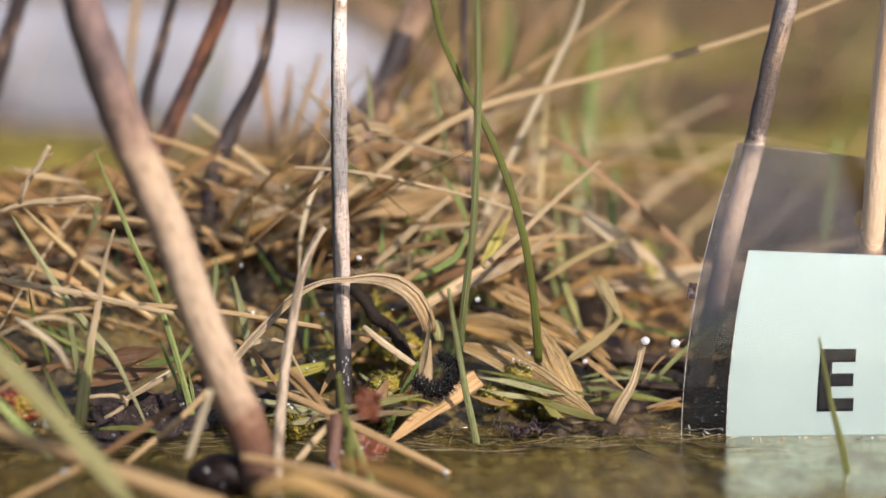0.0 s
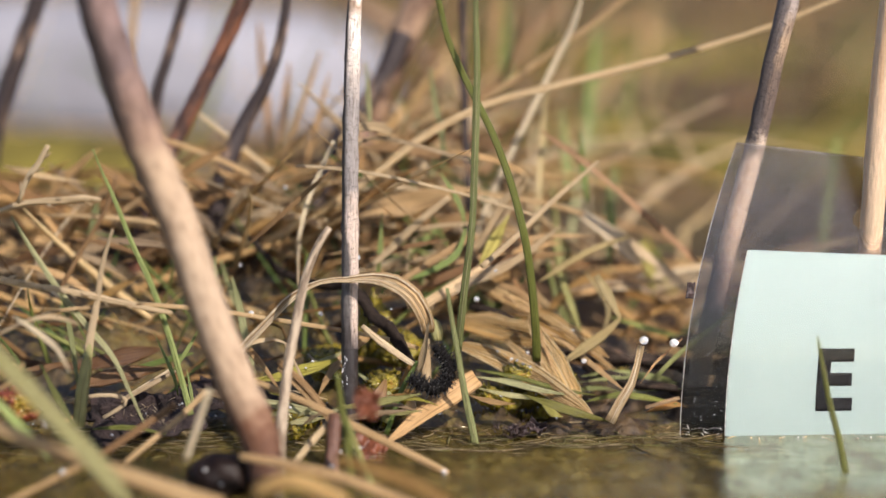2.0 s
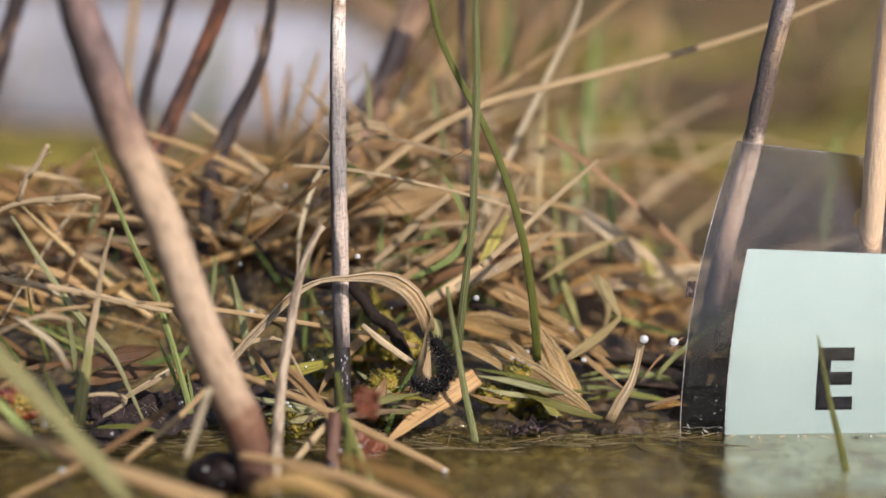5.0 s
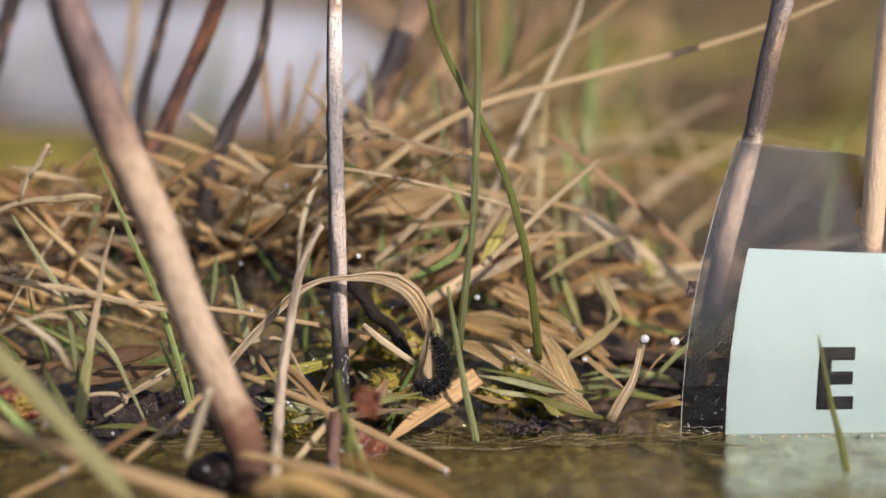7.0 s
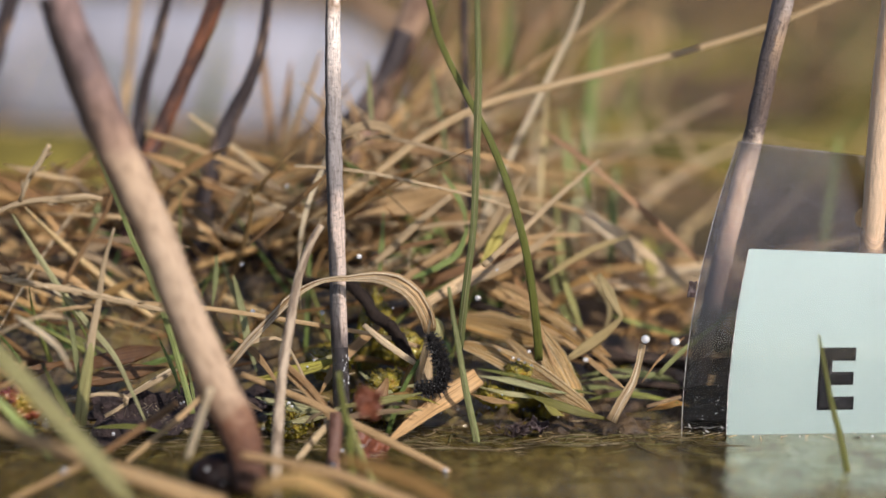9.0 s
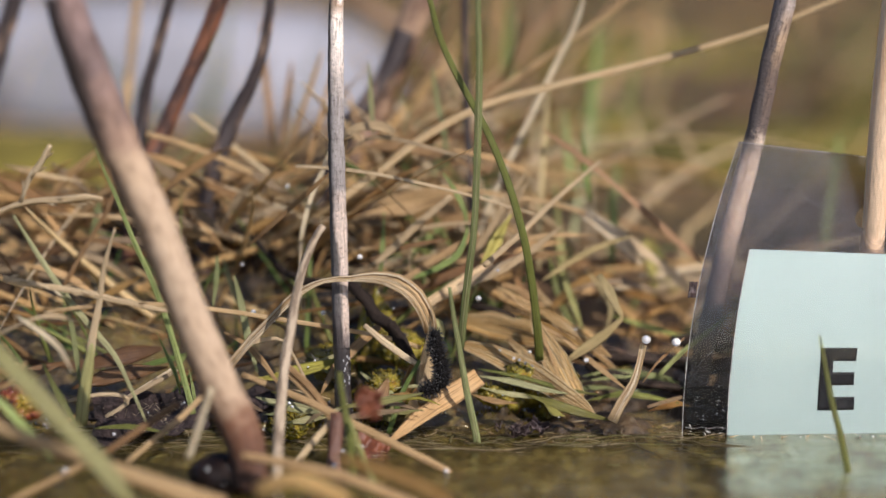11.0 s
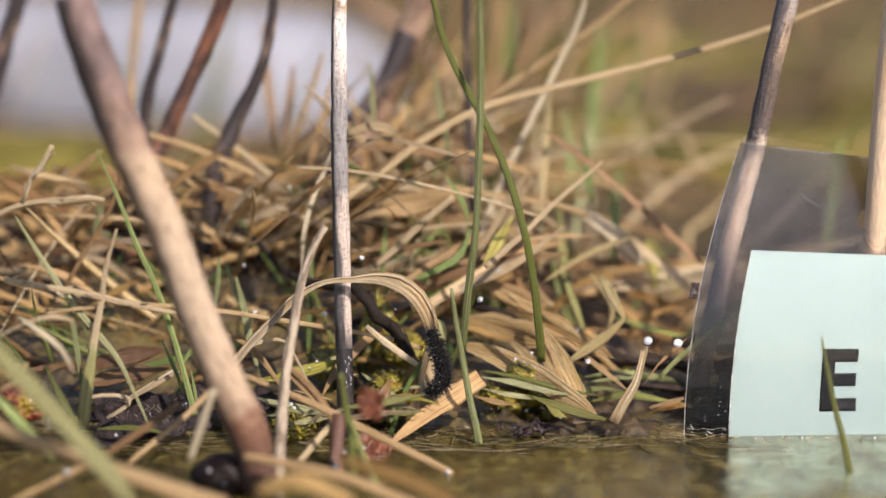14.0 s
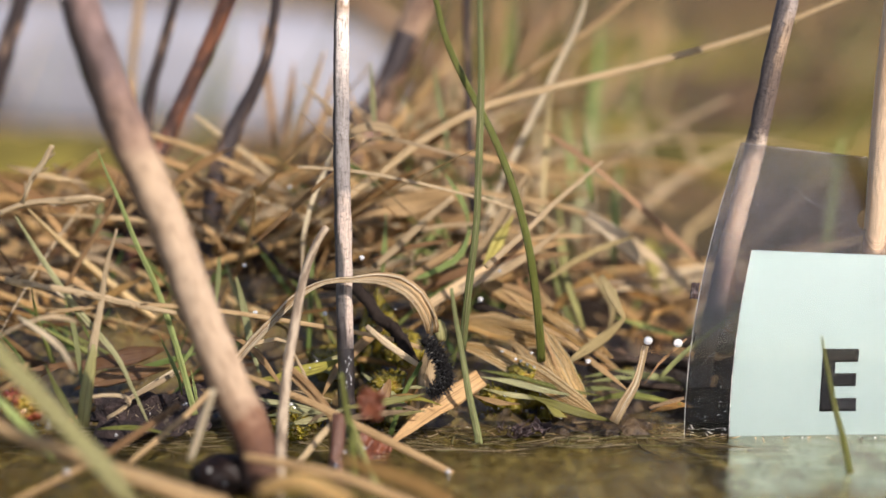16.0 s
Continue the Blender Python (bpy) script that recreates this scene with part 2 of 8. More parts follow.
# grey bark, its upper left painted shaded and upper right lit
label_paint = painted("grey_stem_with_bare_wood", [(0, (0.17, 0.145, 0.14)), (0.13, (0.12, 0.095, 0.085)), (0.2, (0.08, 0.062, 0.056)), (0.34, (0.07, 0.056, 0.052)), (0.42, (0.88, 0.70, 0.53)), (0.56, (0.74, 0.56, 0.41)), (0.64, (0.12, 0.09, 0.08)), (1, SOOT)],
                      [(0, (0.36, 0.32, 0.31)), (0.14, (0.40, 0.28, 0.18)), (0.2, (0.15, 0.105, 0.08)), (0.33, (0.13, 0.095, 0.08)), (0.38, (0.92, 0.74, 0.57)), (0.53, (0.84, 0.66, 0.50)), (0.64, (0.2, 0.14, 0.11)), (1, SOOT)], 84, 0.5)
dowel_mat = bark("peeled_wood", (0.68, 0.42, 0.24), (0.78, 0.52, 0.32), (0.86, 0.62, 0.41), 0.45, 0.45, (3, 0.03, 1))


def make_ground_mat():
    m, t, b = material("wet_moss_and_soil", 0.8, 0.3)
    big = tex(t, 7.0, 'Object', (1, 0.8, 1), 4)
    mid = tex(t, 34.0, 'Object', (1, 0.6, 1), 6, 0.7)
    fine = tex(t, 700.0, 'Object', (1, 1, 1), 5, 0.7)
    soil = ramp(t, mid, [(0.32, (0.022, 0.012, 0.005)), (0.5, (0.115, 0.064, 0.027)), (0.70, (0.27, 0.165, 0.078))])
    moss = ramp(t, mid, [(0.3, (0.035, 0.032, 0.006)), (0.5, (0.11, 0.086, 0.014)), (0.72, (0.22, 0.168, 0.03))])
    k = ramp(t, big, [(0.45, (0, 0, 0)), (0.61, (1, 1, 1))])
    col = mix(t, k, soil, moss)
    xyz = t.nodes.new("ShaderNodeSeparateXYZ")
    t.links.new(t.nodes.new("ShaderNodeTexCoord").outputs["Object"], xyz.inputs[0])
    peat = ramp(t, mid, [(0.3, (0.028, 0.015, 0.007)), (0.55, (0.10, 0.056, 0.024)), (0.75, (0.22, 0.14, 0.056))])
    shift = t.nodes.new("ShaderNodeVectorMath")
    shift.operation = 'ADD'
    shift.inputs[1].default_value = (0, 0.7, 0)
    t.links.new(t.nodes.new("ShaderNodeTexCoord").outputs["Object"], shift.inputs[0])
    far = t.nodes.new("ShaderNodeVectorMath")
    far.operation = 'LENGTH'
    t.links.new(shift.outputs[0], far.inputs[0])
    col = mix(t, ramp(t, far.outputs["Value"], [(0.85, (0, 0, 0)), (0.97, (1, 1, 1))]), peat, col)
    weed = ramp(t, fine, [(0.35, (0.016, 0.012, 0.004)), (0.5, (0.07, 0.05, 0.014)), (0.68, (0.19, 0.13, 0.04))])
    col = mix(t, ramp(t, xyz.outputs[2], [(0.0, (1, 1, 1)), (0.003, (0, 0, 0))]), col, weed)
    col = mix(t, 0.6, col, ramp(t, fine, [(0.3, (0.5, 0.5, 0.5)), (0.7, (1.3, 1.3, 1.3))]), 'MULTIPLY')
    t.links.new(col, b.inputs["Base Color"])
    relief(t, b, fine, 0.9, 0.002)
    return m


ground_mat = make_ground_mat()


def make_water_mat():
    m, t, b = material("murky_water", 0.03, 0.5)
    b.inputs["IOR"].default_value = 1.33
    b.inputs["Transmission Weight"].default_value = 1.0
    b.inputs["Base Color"].default_value = (0.74, 0.70, 0.40, 1)
    scum = t.nodes.new("ShaderNodeBsdfPrincipled")
    scum.inputs["Roughness"].default_value = 0.06
    scum.inputs["IOR"].default_value = 1.33
    film = tex(t, 120.0, 'Object', (1, 0.5, 1), 7, 0.75)
    k = ramp(t, film, [(0.40, (0.2, 0.2, 0.2)), (0.62, (0.8, 0.8, 0.8))])
    tone = ramp(t, tex(t, 230.0, 'Object', (1, 0.42, 1), 7, 0.75), [(0.37, (0.014, 0.010, 0.003)), (0.5, (0.074, 0.054, 0.012)), (0.62, (0.225, 0.17, 0.043))])
    t.links.new(tone, scum.inputs["Base Color"])
    ripple = tex(t, 120.0, 'Object', (0.7, 1.2, 1), 5, 0.6)
    relief(t, b, ripple, 0.6, 0.0013)
    relief(t, scum, ripple, 0.6, 0.0013)
    ms = t.nodes.new("ShaderNodeMixShader")
    t.links.new(k, ms.inputs[0])
    t.links.new(b.outputs[0], ms.inputs[1])
    t.links.new(scum.outputs[0], ms.inputs[2])
    t.links.new(ms.outputs[0], t.nodes["Material Output"].inputs[0])
    return m


water_mat = make_water_mat()


def simple(name, c1, c2, rough=0.5, scale=400.0, spec=0.5, bump=0.3, coat=0.0, dist=0.0003, lo=0.35, hi=0.65):
    m, t, b = material(name, rough, spec)
    n = tex(t, scale, 'Object', (1, 1, 1), 6, 0.65)
    t.links.new(ramp(t, n, [(lo, c1), (hi, c2)]), b.inputs["Base Color"])
    relief(t, b, n, bump, dist)
    b.inputs["Coat Weight"].default_value = coat
    b.inputs["Coat Roughness"].default_value = 0.08
    return m


stone_mat = simple("pale_stone", (0.19, 0.186, 0.202), (0.30, 0.295, 0.32), 0.8, 25.0, 0.3, 0.4, dist=0.002)
card_mat = simple("pale_mint_card", (0.337, 0.455, 0.447), (0.357, 0.475, 0.467), 0.6, 900.0, 0.3, 0.05)
glint_mat = simple("whitish_glint_and_scratch", (0.12, 0.115, 0.11), (0.6, 0.58, 0.55), 0.25, 900.0, 0.6, 0.2)
ink_mat = simple("black_print", (0.008, 0.008, 0.009), (0.016, 0.016, 0.018), 0.8, 900.0, 0.05, 0.05)
moss_mat = fibre("wet_yellow_green_moss", [(0.05, (0.05, 0.05, 0.008)), (0.35, (0.12, 0.11, 0.014)), (0.62, (0.22, 0.19, 0.02)), (0.85, (0.28, 0.15, 0.03)), (0.97, (0.42, 0.36, 0.07))], 0.14, 0.4, islands=True, spec=0.6, spotty=0.3)
def make_carpet_mat():
    m, t, b = material("sodden_moss_carpet", 0.28, 0.5)
    big = tex(t, 130.0, 'Object', (1, 1, 1), 4)
    fine = tex(t, 900.0, 'Object', (1, 1, 1), 5, 0.7)
    col = ramp(t, big, [(0.34, (0.04, 0.026, 0.012)), (0.48, (0.105, 0.068, 0.026)), (0.58, (0.15, 0.11, 0.026)), (0.68, (0.15, 0.082, 0.03))])
    col = mix(t, 0.8, col, ramp(t, fine, [(0.32, (0.25, 0.25, 0.22)), (0.65, (1.5, 1.5, 1.4))]), 'MULTIPLY')
    t.links.new(col, b.inputs["Base Color"])
    relief(t, b, fine, 1.0, 0.0012)
    b.inputs["Coat Weight"].default_value = 0.7
    b.inputs["Coat Roughness"].default_value = 0.1
    return m


carpet_mat = make_carpet_mat()
mossred_mat = fibre("wet_red_and_yellow_moss", [(0.1, (0.15, 0.025, 0.012)), (0.4, (0.24, 0.05, 0.016)), (0.6, (0.25, 0.18, 0.022)), (0.9, (0.34, 0.28, 0.05))], 0.15, 0.35, islands=True, spec=0.6)


def make_jelly(name, dark, mid, light, fleck):
    """Sodden moss, half see-through and glistening."""
    m, t, b = material(name, 0.12, 0.6)
    big = tex(t, 190.0, 'Object', (1, 1, 1), 4)
    fine = tex(t, 1400.0, 'Object', (1, 1, 1), 5, 0.7)
    col = ramp(t, big, [(0.3, dark), (0.48, mid), (0.6, light), (0.72, fleck)])
    col = mix(t, 0.4, col, ramp(t, fine, [(0.34, (0.4, 0.4, 0.36)), (0.62, (1.35, 1.35, 1.3))]), 'MULTIPLY')
    t.links.new(col, b.inputs["Base Color"])
    b.inputs["Subsurface Weight"].default_value = 0.5
    b.inputs["Subsurface Radius"].default_value = (1.0, 0.9, 0.2)
    b.inputs["Subsurface Scale"].default_value = 0.0015
    relief(t, b, fine, 0.6, 0.0006)
    return m


JELLY = {moss_mat: make_jelly("sodden_yellow_green_moss", (0.045, 0.036, 0.006), (0.13, 0.10, 0.012), (0.25, 0.20, 0.022), (0.26, 0.12, 0.03)),
         mossred_mat: make_jelly("sodden_red_and_yellow_moss", (0.06, 0.025, 0.008), (0.18, 0.036, 0.014), (0.26, 0.17, 0.022), (0.28, 0.23, 0.04))}
skin_mat = simple("black_velvet_skin", (0.004, 0.0036, 0.0036), (0.018, 0.016, 0.015), 0.9, 1500.0, 0.07, 0.6)
spine_mat = simple("black_bristle", (0.006, 0.0055, 0.006), (0.024, 0.022, 0.022), 0.38, 1500.0, 0.5, 0.1)
speck_mat = simple("pale_skin_speck", (0.12, 0.115, 0.11), (0.3, 0.29, 0.27), 0.6, 1500.0, 0.3, 0.1)
cushion_mat = simple("olive_moss_cushion", (0.05, 0.04, 0.010), (0.20, 0.16, 0.028), 0.8, 34.0, 0.2, 0.9, dist=0.003)
pebble_mat = simple("dark_wet_seed", (0.005, 0.003, 0.003), (0.02, 0.012, 0.009), 0.3, 300.0, 0.12, 0.6, dist=0.001)
debris_mat = simple("dark_purple_debris", (0.014, 0.009, 0.009), (0.085, 0.055, 0.05), 0.5, 600.0, 0.4, 0.7)
dark_fill_mat = simple("added_black_fill", (0.006, 0.004, 0.003), (0.05, 0.03, 0.014), 0.5, 300.0, 0.35, 1.0, 0.0, 0.0018)
shore_mat = simple("wet_brown_peat", (0.010, 0.006, 0.003), (0.10, 0.06, 0.022), 0.45, 260.0, 0.45, 1.0, 0.25, 0.0018)
mud_mat = simple("dark_wet_mud", (0.008, 0.005, 0.005), (0.055, 0.036, 0.032), 0.6, 300.0, 0.3, 1.0, 0.0, 0.003)


def make_clear(name, rough, ior, tint, dusty=0.0):
    m, t, b = material(name, rough, 0.5)
    b.inputs["Transmission Weight"].default_value = 1.0
    b.inputs["IOR"].default_value = ior
    b.inputs["Base Color"].default_value = (*tint, 1)
    if dusty:
        haze = t.nodes.new("ShaderNodeBsdfDiffuse")
        haze.inputs[0].default_value = (0.55, 0.55, 0.58, 1)
        speck = tex(t, 640.0, 'Object', (1, 0.8, 1.13), 9, 0.88)
        smear = tex(t, 60.0, 'Object', (1, 1, 2), 4, 0.6)
        k = ramp(t, speck, [(0.46, (dusty, dusty, dusty)), (0.58, (0.025, 0.025, 0.025)), (0.66, (0.06, 0.06, 0.06)), (0.76, (0.16, 0.16, 0.16))])
        k = mix(t, 0.8, k, ramp(t, smear, [(0.3, (0.5, 0.5, 0.5)), (0.7, (1.3, 1.3, 1.3))]), 'MULTIPLY')
        # haze thinned low down, standing in for the dark reflections there
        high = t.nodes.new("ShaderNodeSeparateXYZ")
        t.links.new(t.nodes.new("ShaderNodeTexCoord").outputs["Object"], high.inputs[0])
        low_reflection_fade = ramp(t, high.outputs[2], [(0.008, (0.12, 0.12, 0.12)), (0.042, (1, 1, 1))])
        k = mix(t, 1.0, k, low_reflection_fade, 'MULTIPLY')
        ms = t.nodes.new("ShaderNodeMixShader")
        t.links.new(k, ms.inputs[0])
        t.links.new(b.outputs[0], ms.inputs[1])
        t.links.new(haze.outputs[0], ms.inputs[2])
        t.links.new(ms.outputs[0], t.nodes["Material Output"].inputs[0])
    return m


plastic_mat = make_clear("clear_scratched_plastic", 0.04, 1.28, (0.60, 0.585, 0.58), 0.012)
droplet_mat = make_clear("water_droplet", 0.2, 1.4, (1, 1, 1))
# part opaque white, standing in for sunlight focused in the drops
droplet_mat.node_tree.nodes["Principled BSDF"].inputs["Transmission Weight"].default_value = 0.65
droplet_mat.node_tree.nodes["Principled BSDF"].inputs["Specular IOR Level"].default_value = 1.0


# ---- building helpers ----
def part(name, bm, mat, parent=None, label=""):
    """One mesh object from a bmesh, under its thing."""
    me = bpy.data.meshes.new(name)
    bm.to_mesh(me)
    bm.free()
    me.materials.append(mat)
    for p in me.polygons:
        p.use_smooth = True
    ob = new(name, me)
    ob.parent = parent
    if label:
        ob["label"] = label
    return ob


class Soup:
    """Vertices, faces and UVs gathered for one mesh."""

    def __init__(self):
        self.v, self.f, self.uv = [], [], []

    def sweep(self, pts, hw, ht, sides=8, facing=(0, -0.9, 0.45), fold=0.0, turn=0.0, lump=0.0, seed=0, roll=None):
        """A swept strand: half widths and half thicknesses along smooth points in metres."""
        n0, n = len(self.v), len(pts)
        face = Vector(facing)
        run = 0.0
        for i, p in enumerate(pts):
            t = (pts[min(i + 1, n - 1)] - pts[max(i - 1, 0)]).normalized()
            if i:
                run += (p - pts[i - 1]).length
            side = t.cross(face)
            if side.length < 1e-4:
                side = t.cross(Vector((1, 0, 0.3)))
            side.normalize()
            up = side.cross(t)
            if turn or roll:
                a = turn * i / (n - 1) + (roll[i] if roll else 0.0)
                side, up = side * math.cos(a) + up * math.sin(a), up * math.cos(a) - side * math.sin(a)
            for k in range(sides):
                a = 2 * math.pi * k / sides
                c, s = math.cos(a), math.sin(a)
                g = 1.0
                if lump:
                    g += lump * (noise.noise(Vector((c * 1.3 + seed, s * 1.3, run * 260))) + 0.5 * noise.noise(Vector((c * 2.2 + seed, s * 2.2, run * 900))))
                q = p + side * (c * hw[i] * g) + up * (s * ht[i] * g - fold * hw[i] * (1 - abs(c)))
                self.v.append(q)
                self.uv.append((2.0 * k / sides if k <= sides / 2 else 2.0 - 2.0 * k / sides, run * 1000 + seed * 17.3))
        for i in range(n - 1):
            a, b = n0 + i * sides, n0 + (i + 1) * sides
            for k in range(sides):
                k2 = (k + 1) % sides
                self.f.append((a + k, a + k2, b + k2, b + k))
        self.f.append(tuple(n0 + k for k in reversed(range(sides))))
        self.f.append(tuple(n0 + (n - 1) * sides + k for k in range(sides)))

    def object(self, name, mat, parent=None, origin=None):
        o = Vector(origin) if origin is not None else Vector((0, 0, 0))
        me = bpy.data.meshes.new(name)
        me.from_pydata([tuple(q - o) for q in self.v], [], self.f)
        lay = me.uv_layers.new(name="UVMap")
        idx = np.zeros(len(me.loops), dtype=np.int32)
        me.loops.foreach_get("vertex_index", idx)
        lay.data.foreach_set("uv", np.array(self.uv, dtype=np.float32)[idx].ravel())
        me.polygons.foreach_set("use_smooth", [True] * len(me.polygons))
        me.materials.append(mat)
        me.update()
        ob = new(name, me)
        ob.parent = parent
        ob.location = o
        return ob


def glide(points, values, step=2.5):
    """Smooth line through points in millimetres, with the values carried along; gives metres."""
    P = [Vector(p) for p in points]
    V = [values[0]] * len(P) if len(values) == 1 else list(np.interp(np.linspace(0, 1, len(P)), np.linspace(0, 1, len(values)), values))
    out, val = [], []
    for i in range(len(P) - 1):
        p0, p1, p2, p3 = P[max(i - 1, 0)], P[i], P[i + 1], P[min(i + 2, len(P) - 1)]
        k = max(2, int((p2 - p1).length / step))
        for j in range(k):
            u = j / k
            out.append(0.5 * ((2 * p1) + (p2 - p0) * u + (2 * p0 - 5 * p1 + 4 * p2 - p3) * u * u + (3 * p1 - p0 - 3 * p2 + p3) * u ** 3) * S)
            val.append((V[i] * (1 - u) + V[i + 1] * u) * S)
    out.append(P[-1] * S)
    val.append(V[-1] * S)
    return out, val


def spikelets(root, pts, w, low, grains):
    """Small husks along a stretch of a seed stalk, each a part."""
    f0, f1, count = grains
    rng = random.Random(count * 31 + len(pts))
    for k in range(count):
        i = int((f0 + (f1 - f0) * k / count) * (len(pts) - 2))
        t = (pts[i + 1] - pts[i]).normalized()
        out = t.cross(Vector((rng.gauss(0, 1), rng.gauss(0, 1), rng.gauss(0, 1)))).normalized()
        d = (t * 0.9 + out * 0.45).normalized()
        p = pts[i] - low + out * w[i] * 0.3
        n, r = rng.uniform(1.3, 2.2) * S, rng.uniform(0.2, 0.32) * S
        husk = Soup()
        husk.sweep([p + d * n * q for q in (0, 0.3, 0.65, 1)], [r * 0.4, r, r * 0.8, r * 0.1], [r * 0.4, r * 0.8, r * 0.6, r * 0.1], 6, (0.2, -1, 0.3), seed=k)
        husk.object("spikelet", pale, root)


def fray(root, pts, hw, low, flat, fold, facing, count, mat, roll):
    """Single fibres along a blade, loose at its ends."""
    rng = random.Random(count * 7 + len(pts))
    s, face, last = Soup(), Vector(facing), len(pts) - 1
    for k in range(count):
        u, drift = rng.uniform(-0.97, 0.97), rng.gauss(0, 0.10)
        a = int(last * max(0.0, rng.uniform(-0.3, 0.35)))
        b = int(last * min(1.0, rng.uniform(0.65, 1.25)))
        row = []
        for i in range(a, b + 1):
            t = (pts[min(i + 1, last)] - pts[max(i - 1, 0)]).normalized()
            side = t.cross(face).normalized()
            up = side.cross(t)
            if roll:
                side, up = side * math.cos(roll[i]) + up * math.sin(roll[i]), up * math.cos(roll[i]) - side * math.sin(roll[i])
            c = max(-1.06, min(1.06, u + drift * (i - a) / last * 2 + 0.05 * noise.noise(Vector((i * 0.35, k, 0)))))
            lift = math.sqrt(max(0.0, 1 - c * c)) * flat - fold * (1 - min(1.0, abs(c)))
            row.append(pts[i] + side * (c * hw[i]) + up * (lift * hw[i] + 0.03 * S) - low)
        if len(row) > 2:
            w = rng.uniform(0.035, 0.10) * S
            n = len(row)
            fine = [w * (0.25 + 0.75 * min(1.0, min(i, n - 1 - i) / 3)) for i in range(n)]
            s.sweep(row, fine, [q * 0.8 for q in fine], 4, facing, seed=k)
    tagged(s.object("fibre_layer", mat, root), kind="stuff")


def strand(name, mat, label, category, width, points, flat=0.09, fold=0.25, turn=0.0, lump=0.0, sides=8, facing=(0, -0.9, 0.45), step=1.6, rib=None, taper=True, grains=None, threads=0, thread_mat=None, twist=1.0):
    """One blade or straw as a thing of its own, with its midrib. width in millimetres along its length."""
    pts, w = glide(points, width, step)
    s = Soup()
    hw = [x / 2 for x in w]
    total = len(hw) - 1
    if flat < 0.3 and taper:
        hw = [x * (0.25 + 0.75 * min(1.0, min(i, total - i) * step / (2.0 if threads else 5.0) + 0.05)) for i, x in enumerate(hw)]
    if flat < 0.3:
        hw = [x * (1 + 0.13 * noise.noise(Vector((i * step * 0.3, len(points), width[0] * 3))) + 0.08 * noise.noise(Vector((i * step * 1.1, 3, width[0] * 3)))) for i, x in enumerate(hw)]
    roll = None
    if flat < 0.3 and not turn and not rib:
        roll = [twist * noise.noise(Vector((i * step * 0.09, len(bpy.data.objects) * 1.37, 5))) for i in range(len(pts))]
    s.sweep(pts, hw, [x * flat for x in hw], sides, facing, fold, turn, lump, (len(bpy.data.objects) * 7) % 90, roll)
    low = min(pts, key=lambda q: q.z)
    ob = s.object(name, mat, None, low)
    if grains:
        spikelets(ob, pts, w, low, grains)
    if threads:
        fray(ob, pts, hw, low, flat, fold, facing, threads, thread_mat, roll)
    if rib and not turn:
        r, toward = Soup(), Vector(facing).normalized()
        keep = range(1, len(pts) - 1)
        line = [pts[i] + toward * hw[i] * (flat - fold * 0.55) - low for i in keep]
        r.sweep(line, [hw[i] * 0.16 for i in keep], [hw[i] * 0.13 for i in keep], 5, facing)
        r.object("midrib", rib, ob)
    return tagged(ob, label, category, "grass and straw")


def stem(name, mat, label, width, points, lump=0.16, category="twig", cuts=(0.5,), foot=None, knots=(), grains=None):
    """A round woody stem: a shaft in stretches, a foot and small knots under one root."""
    pts, w = glide(points, width, 1.5)
    low = min(pts, key=lambda q: q.z)
    root = tagged(new(name), label, category, "twigs")
    root.location = low
    s = Soup()
    s.sweep(pts, [x / 2 for x in w], [x / 2 for x in w], 14, lump=lump, seed=len(points))
    n = len(pts)
    ends = [0] + [int(c * (n - 1)) for c in cuts] + [n - 1]
    names = ["shaft"] if len(ends) == 2 else ["upper_shaft", "lower_shaft", "wet_foot"]
    for k, (i, j) in enumerate(zip(ends, ends[1:])):
        p = Soup()
        p.v = [q - low for q in s.v[i * 14:(j + 1) * 14]]
        p.uv = [(u, v - len(points) * 17.3) for u, v in s.uv[i * 14:(j + 1) * 14]]
        for r in range(j - i):
            p.f += [(r * 14 + q, r * 14 + (q + 1) % 14, (r + 1) * 14 + (q + 1) % 14, (r + 1) * 14 + q) for q in range(14)]
        if i == 0:
            p.f.append(tuple(reversed(range(14))))
        if j == n - 1:
            p.f.append(tuple((j - i) * 14 + q for q in range(14)))
        ob = p.object(names[min(k, 2)], foot if foot and k == len(ends) - 2 else mat, root)
    if grains:
        spikelets(root, pts, w, low, grains)
    for frac, ang in knots:
        i = int(frac * (n - 1))
        t = (pts[i + 1] - pts[i - 1]).normalized()
        side = t.cross(Vector((0, -1, 0.2))).normalized()
        up = side.cross(t)
        d = (side * math.cos(radians(ang)) + up * math.sin(radians(ang)) - t * 0.5).normalized()
        base = pts[i] - low
        r = w[i] / 2
        k = Soup()
        k.sweep([base, base + d * r * 0.9, base + d * r * 1.25, base + d * r * 1.4], [r * 0.7, r * 0.55, r * 0.36, r * 0.1], [r * 0.6, r * 0.5, r * 0.33, r * 0.1], 8, (0.2, 0.3, 1), lump=0.3)
        k.object("bud_scar", mat, root)
    return root


# ---- ground and water ----
def step_up(a, b, x):
    u = min(1.0, max(0.0, (x - a) / (b - a)))
    return u * u * (3 - 2 * u)


